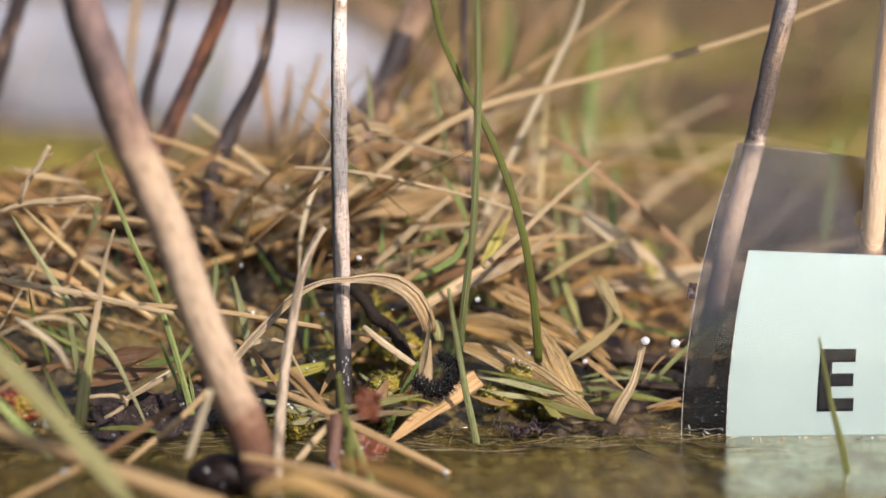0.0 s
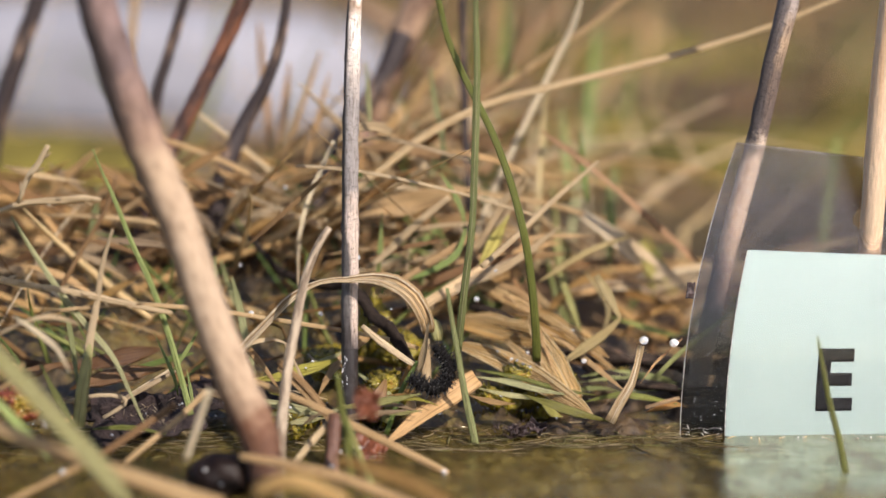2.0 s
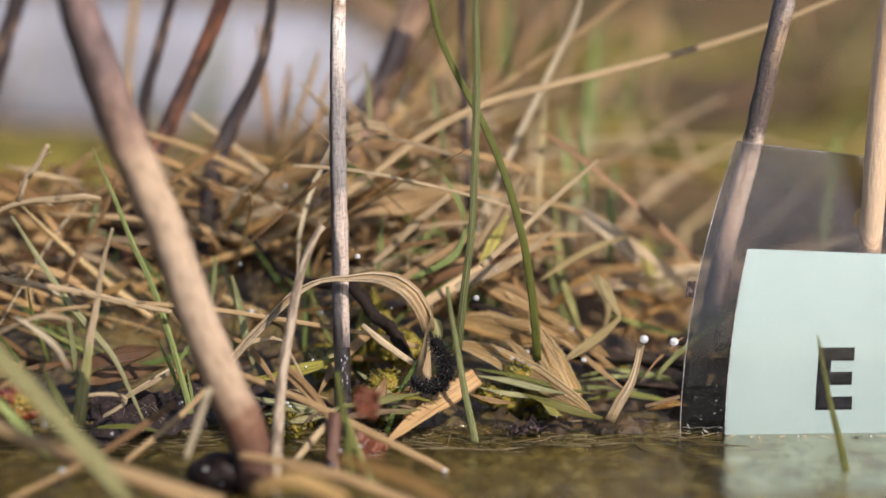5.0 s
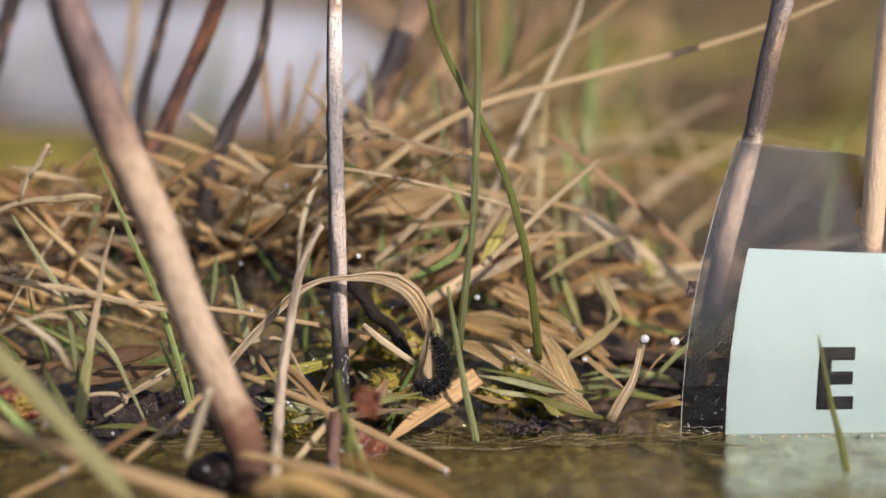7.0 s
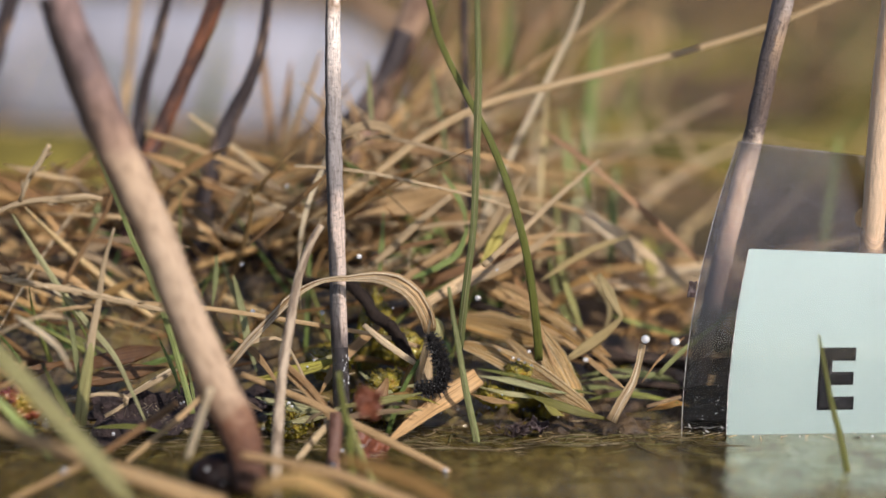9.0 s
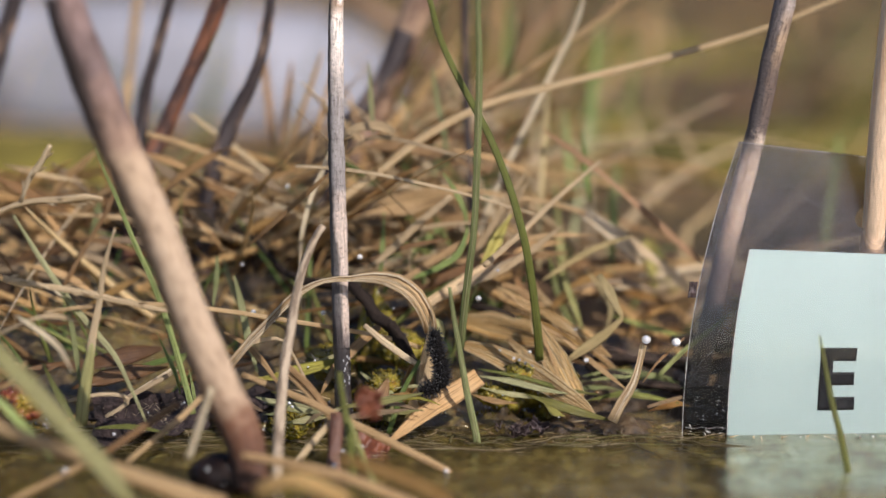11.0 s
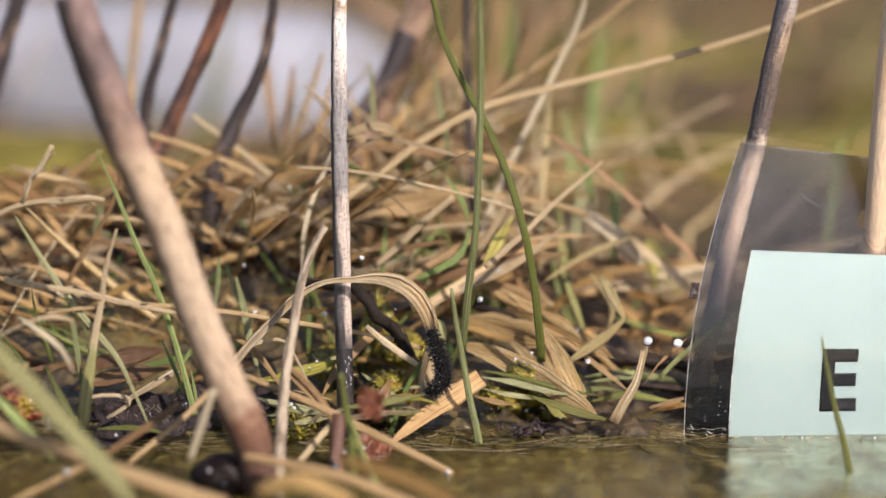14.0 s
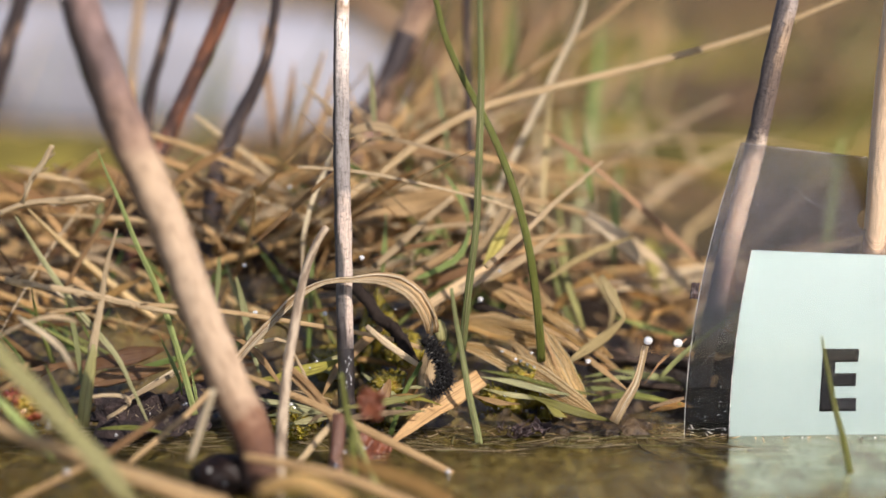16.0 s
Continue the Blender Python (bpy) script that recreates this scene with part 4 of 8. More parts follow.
strand("dry_straw", pinkish, "pinkish dry blade leaning in the tangle", "straw", [1.22, 1.38, 1.38], [(19.1, 35.1, 49.3), (27.1, 34.7, 43.5), (35.6, 34.3, 36.3), (48.9, 33.4, 24.3)])
strand("dry_straw", pale, "broad pale dry blade leaning over litter", "straw", [1.09, 2.33, 2.64, 2.02], [(22.8, 42.7, 34.3), (29.8, 41.8, 31), (36.3, 41, 26.9), (42.6, 39.3, 22.5), (48.1, 37.6, 17.3)])
strand("dry_straw", straw, "thin dark straw behind the tangle", "straw", [0.95, 1.05, 0.97], [(21.9, 60, 30.8), (31, 62, 28.8), (41.3, 64, 25.6), (50.7, 66, 21.3)])
bent_straw = strand("dry_straw", straw, "tan straw pointing out of the litter", "straw", [0.62, 1.01, 1.09], [(-47.8, 47.3, 51), (-43.8, 46.9, 47.9), (-38.3, 46, 43.9), (-31.9, 45.2, 38.7)], flat=0.4)
strand("dry_straw", straw, "tan straw lying along the litter", "straw", [1.07, 1.15, 1.16], [(-55.4, 36.8, 48.5), (-48.3, 37.6, 46.2), (-41, 38.5, 43.2), (-35.7, 39.3, 40.5)], flat=0.4)
strand("dry_straw", pale, "pale hooked dry blade over the litter", "straw", [1.23, 1.84, 1.94, 1.94, 1.23], [(-18.2, 20, 48.4), (-16.8, 20, 50.7), (-13.7, 20, 51.9), (-10.6, 20, 51.7), (-8.4, 20, 50.5)], taper=False)
strand("dry_straw", wan, "brown curled blade tip in the litter", "straw", [0.73, 0.89, 0.74], [(-17, 20, 46.7), (-13.7, 20, 49.3), (-9.7, 20.8, 49.6), (-2.5, 21.7, 47.8), (5.7, 23.4, 45.2)])
strand("dry_straw", pale, "broad dry blade leaning behind the stem", "straw", [0.89, 0.96, 0.96, 0.89], [(-19, 22.5, 48.9), (-22, 21.7, 42.8), (-24.3, 20.8, 36.7), (-25.7, 20, 30.6)], taper=False)
strand("dry_straw", straw, "brown straw crossing behind the stem", "straw", [0.8, 0.91, 0.81], [(-19.5, 10, 44.9), (-24.5, 10, 40.4), (-29.6, 10, 35.8), (-34.8, 12, 30.9)])
stem("grass_seedhead", pale, "small pale broken spike of dry grass", [1.04, 0.9, 1.04, 1.43, 1.16, 0.65], [(-76.7, -10, 39.8), (-72.4, -10, 41.8), (-68.5, -10, 42.5), (-63.7, -10, 42.8), (-60.3, -10, 43.1), (-57.4, -10, 42.8)], lump=0.5, cuts=(), grains=(0.55, 0.98, 9), category="seed head")
stem("grass_seedhead", pale, "kinked pale side shoot of dry grass", [0.78, 0.9, 1.04, 0.77], [(-71.4, -10, 42.3), (-69.8, -10, 46.4), (-67.9, -10, 48.9), (-66.9, -10, 50.8), (-66.1, -10, 52.2)], lump=0.5, cuts=(), grains=(0.2, 0.95, 5), category="seed head")
curl = strand("dry_straw", pale, "bleached curled blade end standing at the water", "straw", [2.1, 1.95, 1.6, 1.25, 1.45], [(29.7, -6, 3.2), (31.6, -5, 6.6), (33.5, -4, 9.6), (34.6, -3, 12.9), (35.3, -2, 16)], facing=(0.45, -0.8, 0.35), fold=0.4, taper=False, threads=14, thread_mat=pale_thread, twist=0.3)
strand("dry_straw", straw, "thin straw behind the curled blade", "straw", [0.5, 0.6, 0.5], [(35.6, 2, 8.3), (38.2, 4, 11.4), (40.8, 6, 13.3), (43.5, 8, 15.2)])
strand("dead_leaf", russet, "broad orange-tan dry leaf half in the water", "leaf", [0.48, 1.94, 3.12, 3.73, 3.65, 3.17], [(-9.1, -14, 1.3), (-6.7, -12, 2.9), (-3.8, -9, 4.7), (-0.4, -6, 6.5), (3.6, -3, 8.4), (6.7, -1, 10.1)], flat=0.10, fold=0.3, facing=(0.2, -0.6, 0.8), taper=False)
strand("dead_leaf", pale, "cream dry leaf behind the larva", "leaf", [1.79, 3.37, 3.76, 2.96], [(-1.9, 1, 16.6), (-2.6, 0, 12.8), (-3, -2, 8.1), (-3.4, -4, 5)], flat=0.10)
strand("dead_leaf", wan, "tan dry leaf over the wet litter", "leaf", [0.82, 2.06, 1.86, 1.04], [(-2.5, 16, 19.3), (3.7, 18, 22.6), (9.9, 20, 25.4), (15.1, 20.8, 28.4)])
strand("dry_straw", straw, "tan straw crossing the brown leaves", "straw", [0.82, 1.01, 0.8], [(15, 18, 17.3), (21.1, 14, 14.5), (27.9, 8, 10), (32.7, 4, 6.8)])
strand("dry_straw", straw, "tan straw crossing the brown leaves", "straw", [1.04, 1.24, 0.82], [(12.1, 22.5, 20.6), (19.4, 20.8, 15.7), (27.5, 18, 11), (35.5, 14, 4.5)])
strand("dry_straw", straw, "straw sloping into the water with a drop at its tip", "straw", [0.96, 1.23, 1.42, 1.41, 1.12], [(-33.7, -16, 13.8), (-28, -18, 11.9), (-21.3, -20, 9.5), (-15, -22, 6.8), (-7.9, -25, 3.9), (-2.2, -27, 1.5), (1.5, -29, -0)], flat=0.6)
strand("dry_straw", pale, "short tan straw standing in the water", "straw", [0.98, 1.07, 1.07], [(-36, -47, 18.3), (-37.7, -47, 13.3), (-40, -47, 6.6)], flat=0.6)
strand("dry_straw", straw, "brown straw leaning by the stub", "straw", [1.14, 1.22, 1.12], [(-17.5, -20, 7.3), (-20.6, -24, 4.9), (-24.2, -28, 1.1)], flat=0.6)
strand("dry_straw", straw, "straw under the floating one", "straw", [0.97, 1.05, 0.96], [(-27.4, -12, 14.3), (-23.5, -14, 10.8), (-20, -16, 7.8), (-18.5, -18, 6.4)], flat=0.5)
strand("dry_straw", pale, "thin white straw in the wet moss", "straw", [0.39, 0.58, 0.49], [(-26.6, -6, 17), (-24.3, -8, 13), (-21.8, -10, 7.9), (-20.3, -11, 5.7)], flat=0.5)
strand("dry_straw", pale, "pale straw pointing over the twig", "straw", [0.79, 1.28, 1.18, 0.79], [(-13.4, -2, 19.5), (-10.2, -3, 16.9), (-6.8, -3, 14.4), (-3.8, -3, 12.4)], flat=0.4)
strand("dry_straw", ribbed, "blurred straw sagging close to the lens", "straw", [1.07, 1.77, 1.77], [(-31.3, -49, 8.1), (-23.3, -49.5, 6.7), (-14.5, -50, 4.6), (-3.9, -50.5, 0.4)], flat=0.5)
strand("dry_straw", pale, "curled pale straw loop on the mud", "straw", [0.58, 0.77, 0.77, 0.58], [(-64.1, -12, 8.2), (-58.4, -12, 9.4), (-54.4, -12, 9.1), (-53.8, -12, 7.8), (-57.4, -13, 5.7)], flat=0.4)
strand("dry_straw", pale, "whitish straw lying on dark mud", "straw", [0.79, 0.89, 0.79], [(-54.6, -4, 7.1), (-50.9, -2, 9.1), (-47.1, 0, 11.2)], flat=0.5)
strand("dry_straw", straw, "brown straw among the dry grass", "straw", [0.75, 0.89, 0.89], [(-59, 24.2, 42.5), (-60.9, 22.5, 36.4), (-64.4, 20.8, 30.5), (-68.8, 18, 22.6)], flat=0.5)
strand("dry_straw", pale, "dry blade tangle close at the water", "straw", [0.88, 1.1, 0.98], [(-69.4, -30, 26.7), (-65, -32, 24.3), (-61.6, -34, 21.9), (-59.5, -36, 18.6)])
strand("dry_straw", pale, "dry blade tangle close at the water", "straw", [0.77, 1, 1], [(-73.2, -30, 22.9), (-68.6, -30, 25.3), (-63.8, -28, 26.3), (-59, -26, 24.5)])
strand("dry_straw", straw, "thin seed stalk at the edge", "straw", [0.48, 0.67, 0.48], [(-75.7, -14, 36.2), (-73.8, -14, 33.3), (-72, -14, 30.4)])
strand("dry_straw", ribbed, "blurred cream blade before the stone", "straw", [1.72, 2.05, 2.03], [(-63.8, 101.4, 72.9), (-64.9, 98.7, 62.4), (-65.8, 94.7, 52), (-66.1, 88, 45.6)])
strand("dry_straw", pinkish, "blurred straw-coloured blade before the stone", "straw", [1.31, 1.64, 1.64], [(-36.2, 74.6, 66.6), (-35.6, 73.8, 57.6), (-34.7, 72.9, 49.6), (-34, 71.2, 40.6)])
strand("dry_straw", straw, "blurred tan straw before the stone", "straw", [0.96, 1.12, 1.12], [(-23.3, 62, 62), (-25.5, 61.2, 55.4), (-28.3, 60.3, 47.7), (-31.1, 59.5, 39.9)])
strand("dry_straw", straw, "pale drooping blade far behind the tangle", "straw", [1.45, 2.04, 1.89, 1.44], [(62.5, 330, 57.5), (63.6, 330, 43.8), (61.6, 325, 32.3), (57.9, 320, 24.2)])
strand("dry_straw", pale, "pale drooping blade far behind the tangle", "straw", [1.1, 1.43, 1.76, 1.1], [(47.3, 140, 42.3), (53.2, 140, 38.4), (57.2, 140, 31.9), (58.3, 138, 22.3)])
strand("dry_straw", straw, "short blurred blade behind the label stem", "straw", [1.44, 1.69], [(90.2, 200, 61.3), (93.3, 200, 52.1)])
strand("dry_straw", yellowtan, "yellow dry blade upright in the tangle", "straw", [0.94, 1.34, 1.33, 1.09], [(21.2, 51.9, 59.6), (20.1, 50.2, 47.8), (19.1, 46.9, 33.9), (18.7, 42.7, 21.3)])
strand("dry_straw", pale, "pale dry blade leaning in the tangle", "straw", [0.75, 0.9, 0.9], [(16.3, 28.4, 41.4), (13.7, 27.6, 36.3), (10, 26.7, 31.6)])
strand("dead_leaf", wetleaf, "sodden brown leaf strip behind the stem", "leaf", [0.61, 1.82, 2.0, 0.79], [(-8.6, 14, 18.1), (-13.5, 8, 15.2), (-18.4, 3, 11.1), (-21.1, -3, 7.3)])
strand("dead_leaf", greyed, "pale green leaf strip under the larva", "leaf", [0.8, 2.18, 1.77], [(-14.4, 2, 10.3), (-10.3, -2, 8.1), (-6.3, -5, 5.8)])
strand("dead_leaf", greyed, "pale green leaf lying on the wet moss", "leaf", [0.79, 1.96, 1.37], [(-32.4, -4, 7.1), (-25.9, -6, 5.8), (-19.4, -9, 5.2)])
strand("dead_leaf", wetleaf, "sodden brown leaf strip beside the moss", "leaf", [1.0, 2.4, 1.99], [(-65.5, 4, 11.9), (-72.2, 2, 10.3), (-79, 0, 7.7)])
strand("dead_leaf", wan, "grey-tan leaf strip on the mud", "leaf", [0.79, 1.77, 0.98], [(-44.9, -2, 8.1), (-37.8, -4, 7.6), (-30.8, -7, 5.2)])
strand("dead_leaf", wan, "broad tan leaf leaning in the tangle", "leaf", [0.61, 1.84, 1.23], [(22.9, 32.6, 18.8), (32.6, 34.3, 20.7), (41.4, 36, 18.2)])
strand("grass_plant", palegreen, "pale green sheath at the foot of a tan blade", "plant", [0.77, 1.92, 2.3, 2.11], [(-59.3, -14, 18.7), (-59.9, -14.5, 14.9), (-60.7, -15, 10.1), (-61.3, -15.5, 4.8)], flat=0.5)

# ---- more of the tangle ----
strand("grass_plant", greyed, "blurred pale green blade in the tangle", "plant", [1.49, 1.98, 1.81], [(35.4, 74.6, 36.8), (34.9, 72.9, 28.8), (34.5, 71.2, 21), (33.7, 68.7, 12.1)])
strand("grass_plant", greyed, "blurred pale green blade in the tangle", "plant", [1.22, 1.71, 1.5], [(31.5, 101.4, 44), (30.5, 94.7, 37.7), (29.1, 88, 30.2), (26.4, 74.6, 19.3)])
strand("grass_plant", olive, "blurred green blade in the tangle", "plant", [1.27, 1.74, 1.43], [(22.2, 53.6, 36.3), (22.8, 52.8, 28.5), (23.8, 51.1, 21), (24.9, 48.6, 13.6)])
strand("grass_plant", yellowed, "blurred yellow-green blade in the tangle", "plant", [1.12, 1.76, 1.28], [(40.3, 57.8, 24.9), (41.4, 56.1, 20.2), (42.4, 54.4, 14.8)])
strand("grass_plant", olive, "olive leaf strip at the back of the water's edge", "plant", [0.6, 1.37, 1.52, 0.76], [(31.2, 28.4, 15.4), (36.5, 27.6, 13.9), (41.7, 26.7, 12.5), (46.3, 25.9, 11.6)])
strand("grass_plant", greyed, "dark green leaf strip lying in the mud", "plant", [0.82, 1.44, 1.23], [(25.6, 12, 7.3), (31.3, 13, 7.9), (38.6, 14, 6.8), (43.2, 14, 5.6)], rib=greyed)
strand("grass_plant", olive, "dark green leaf strip lying in the mud", "plant", [0.8, 1.41, 1.01], [(25.7, 3, 4.7), (31.7, 4, 5.8), (37.8, 5, 4.9), (42.4, 5, 3.9)], rib=olive)
stem("rotten_twig", charred, "black wet rotten stem lying in the mud", [0.82, 1.84, 1.63, 0.81], [(26.4, 16, 8.3), (31.2, 12, 7.3), (37.2, 10, 6.1), (43, 9, 5.7)], lump=1.0)
strand("dry_straw", wan, "grey-brown straw lying on the mud", "straw", [0.6, 0.8, 0.6], [(36.4, 0, 4.4), (40.1, 2, 5), (42.7, 3, 5.5)], flat=0.5)
strand("dry_straw", russet, "broad tan blade low in the tangle", "straw", [1.06, 1.97, 1.83, 1.07], [(1.7, 28.4, 24.9), (8.1, 30.1, 26.3), (15.5, 31.8, 27.6), (22.9, 33.4, 28.4)])
strand("dead_leaf", russet, "tan leaf strip leaning in the tangle", "leaf", [1.22, 1.52, 1.51, 1.06], [(12.8, 30.9, 24.5), (14.8, 28.4, 20.6), (16.4, 26.7, 17.8), (18.2, 25, 16)])
strand("dry_straw", russet, "blurred brown blade in the tangle", "straw", [1.09, 1.88, 1.72], [(23.4, 41, 15.1), (32.1, 42.7, 18.6), (43.1, 44.4, 19.4)])
strand("dry_straw", wan, "blurred brown blade behind the stem", "straw", [1.25, 1.89, 1.74], [(-49.4, 45.2, 26.4), (-41.9, 46.9, 28.9), (-33.3, 48.6, 32), (-24.6, 50.2, 34.5)])
strand("dry_straw", russet, "blurred brown blade behind the stem", "straw", [1.12, 1.75, 1.6], [(-43.2, 57.8, 39), (-42.1, 57, 33.6), (-42.6, 55.3, 28.2), (-43.4, 53.6, 23.9)])
strand("dry_straw", russet, "blurred brown blade behind the stem", "straw", [1.11, 1.43, 1.27], [(-39.1, 53.6, 37.4), (-40.3, 52.8, 33), (-41, 51.9, 28.7), (-41.1, 51.1, 25.5)])
strand("dry_straw", russet, "broad brown blade lying in the litter", "straw", [1.43, 2.4, 2.08], [(-88.7, 51.5, 23.2), (-80, 52.8, 25.2), (-71.3, 54.4, 27.8), (-62.7, 57, 30.8)])
strand("dry_straw", wan, "broad brown blade lying in the litter", "straw", [1.24, 2.04, 1.73], [(-86.9, 41, 21.7), (-77.4, 42.7, 22.4), (-67.8, 44.4, 25), (-60.4, 46, 27.4)])
strand("grass_plant", greyed, "blurred green blade behind the stem", "plant", [0.92, 1.38, 1.22], [(-64.3, 36.8, 38.6), (-64.8, 36, 33.4), (-66.3, 34.3, 28.2)])
strand("grass_plant", greyed, "blurred green blade among wet litter", "plant", [0.83, 1.06, 0.9], [(-40.6, 28.4, 26), (-39.2, 26.7, 22.1), (-37.5, 24.2, 17.7)], rib=greyed)
strand("dry_straw", straw, "blurred straw crossing the tangle", "straw", [0.92, 1.08, 0.93], [(1.7, 36.8, 38.6), (10.3, 37.6, 36.8), (19.9, 38.5, 35.1), (27.4, 39.3, 32.9)], flat=0.4)
strand("dry_straw", russet, "brown blade crossing the tangle", "straw", [0.76, 1.08, 0.93], [(1.1, 38.5, 45.3), (7, 39.3, 44.1), (12.5, 40.2, 42.5), (18.9, 41, 39.1)])
strand("dry_straw", wan, "blurred brown straw far behind the tangle", "straw", [1.4, 1.91, 1.61], [(84.9, 300, 46.2), (72.5, 290, 38.9), (58.8, 280, 33.4), (46.9, 270, 32.8)])
strand("dry_straw", straw, "blurred brown straw far behind the tangle", "straw", [1.5, 1.95, 1.68], [(58, 220, 52.6), (49, 215, 45.8), (38.3, 205, 33.7), (30.5, 190, 21.2)])
strand("dry_straw", wan, "blurred grey straw far behind the tangle", "straw", [0.83, 1.05, 0.84], [(54, 110, 44.3), (48.6, 110, 40), (41.4, 112, 36.4), (34.2, 114, 33.9)])
strand("dry_straw", ribbed, "straight tan blade low behind the larva", "straw", [1.63, 2.07, 2.28], [(-3.5, 12, 20.1), (0.6, 16, 21.9), (4.8, 20, 23.8), (9.5, 21.7, 26.1)], taper=False)
strand("dry_straw", pinkish, "pinkish leaf strip low in the tangle", "straw", [1.05, 1.35, 1.06], [(6.9, 25.9, 25.4), (10, 26.7, 27.4), (14.8, 27.6, 28.8)], taper=False)
strand("dry_straw", straw, "tan leaf strip low in the tangle", "straw", [1.06, 1.36, 1.06], [(12.2, 26.7, 25.2), (17.4, 27.6, 26.7), (23.7, 29.2, 27)])
strand("dry_straw", pale, "tan leaf strip low in the tangle", "straw", [0.9, 1.2, 0.91], [(-8.8, 24.2, 24.6), (-3.5, 25, 26.6), (2.8, 25.9, 28.6)], taper=False)
strand("dry_straw", straw, "tan leaf strip low in the tangle", "straw", [0.9, 1.2, 0.89], [(9, 24.2, 22.5), (14.2, 23.4, 21.1), (18.8, 21.7, 18.2)], taper=False)
# three black stems added to darken what shows through the plastic
stem("rotten_twig", charred, "black stem shape added to darken the view through the label", [1.47, 2.94, 3.14, 1.68], [(42.6, 25.9, 11.3), (47.3, 25.5, 11), (52, 25, 11.2), (57.2, 24.2, 10.6)], lump=1.0)
stem("rotten_twig", charred, "black stem shape added to darken the view through the label", [1.23, 2.65, 2.85, 1.63], [(42, 12, 4.8), (45.9, 10, 4.4), (50.5, 10, 4.2), (55.6, 10, 3.8)], lump=1.0)
stem("rotten_twig", charred, "black stem shape added to darken the view through the label", [1.04, 2.29, 2.49, 1.25], [(43.3, 20.8, 7.3), (47.4, 20, 6.9), (52.6, 20, 7.6), (56.7, 20, 6.9)], lump=1.0)
strand("dry_straw", straw, "blurred tan blade at the back of the tangle", "straw", [1.57, 1.92, 1.82], [(-5.5, 150, 32.6), (-2.9, 155, 44.6), (2.1, 160, 57.5), (4.8, 165, 67.8)])
strand("dry_straw", russet, "blurred brown blade at the back of the tangle", "straw", [1.67, 2.16, 2.17], [(11.8, 190, 32.5), (13.6, 195, 47.6), (16.2, 200, 65.6)])
strand("dry_straw", wan, "blurred brown blade at the back of the tangle", "straw", [1.48, 1.98, 1.99], [(20.9, 210, 30.2), (22.7, 215, 48.7), (26, 220, 65)])
strand("dry_straw", ribbed, "blurred tan blade at the back of the tangle", "straw", [1.54, 1.98, 1.77], [(4.9, 140, 33.2), (2.9, 142, 44.7), (1.4, 145, 54.8)])
strand("dry_straw", ribbed, "pale blade behind the hooked one", "straw", [0.8, 1.12, 1.12], [(-6.9, 57.8, 42.9), (-5.4, 58.6, 49.5), (-2.4, 59.9, 53.8)])
strand("dry_straw", pinkish, "long blurred brown straw at the back of the tangle", "straw", [1.12, 1.58, 1.6, 1.38], [(0.8, 150, 30.6), (10.1, 158, 43.6), (22.3, 165, 55.7), (31.8, 170, 67.4)])
strand("dry_straw", straw, "blurred tan blade at the back of the tangle", "straw", [1.3, 1.74, 1.53], [(-12, 130, 31.8), (-8.2, 132, 39.3), (-3.1, 134, 42.9), (2.1, 136, 43.4)])
strand("dry_straw", pinkish, "blurred brown blade before the stone", "straw", [1.14, 1.47, 1.47], [(-29.9, 70.4, 59), (-30.8, 69.6, 51.1), (-32.1, 67.9, 42.2)])
strand("dry_straw", russet, "blurred brown straw rising behind the stem", "straw", [0.79, 0.95, 0.95], [(-21.4, 57.8, 57.9), (-23.9, 56.1, 48.1), (-26.4, 53.6, 38.5)])
strand("dry_straw", russet, "blurred brown straw rising behind the stem", "straw", [0.81, 0.96, 0.96], [(-19.2, 62, 55.3), (-16.1, 60.3, 46.5), (-14.9, 57.8, 36.8)])
strand("dry_straw", ribbed, "tan blade leaning over the litter", "straw", [1.22, 1.64, 1.45], [(-9.6, 14, 22.3), (-2.5, 18, 26.8), (6.8, 20.8, 32)], taper=False)
strand("dry_straw", pale, "bleached blade leaning over the litter", "straw", [1.02, 1.44, 1.03], [(7.8, 16, 24), (15.1, 20, 28), (22.3, 22.5, 33.3)])
strand("dry_straw", straw, "tan blade lying over the litter", "straw", [1.03, 1.24, 1.03], [(-14.9, 20, 26.4), (-6.6, 20.4, 29.5), (1.7, 20.8, 31)])
strand("dry_straw", yellowtan, "yellow tan blade leaning over the litter", "straw", [0.9, 1.35, 0.9], [(18.4, 24.2, 22.5), (26.7, 25, 27.7), (35.1, 25.9, 30.7)])
strand("dry_straw", pale, "bleached blade lying over the litter", "straw", [0.67, 0.89, 0.67], [(-8.7, 22.5, 31.3), (-0.4, 22.9, 33.2), (8.9, 23.4, 33.7)])
strand("dry_straw", ribbed, "tan blade lying over the litter", "straw", [0.91, 1.21, 0.91], [(10, 25.9, 28.6), (18.4, 26.7, 30.5), (28.9, 27.6, 30.6)])
strand("dead_leaf", damp, "broad soft brown leaf low behind the wet leaves", "leaf", [1.07, 2.16, 2, 1.09], [(19.3, 33.4, 13.8), (24.1, 35.1, 18.4), (29.5, 36.8, 21.1), (35.6, 38.5, 19.9)])
strand("dead_leaf", yellowtan, "soft tan leaf bending low behind the wet leaves", "leaf", [0.91, 1.52, 1.37, 0.92], [(30.6, 26.7, 12.5), (31.7, 28.4, 16.9), (29.3, 30.1, 20.9), (27.1, 31.8, 23.3)])
strand("grass_plant", olive, "soft dark green blade low behind the wet leaves", "plant", [0.78, 1.68, 1.53], [(20.5, 39.3, 25.2), (22.1, 36.8, 18), (24.6, 33.4, 12.2), (27.2, 30.9, 8.3)])
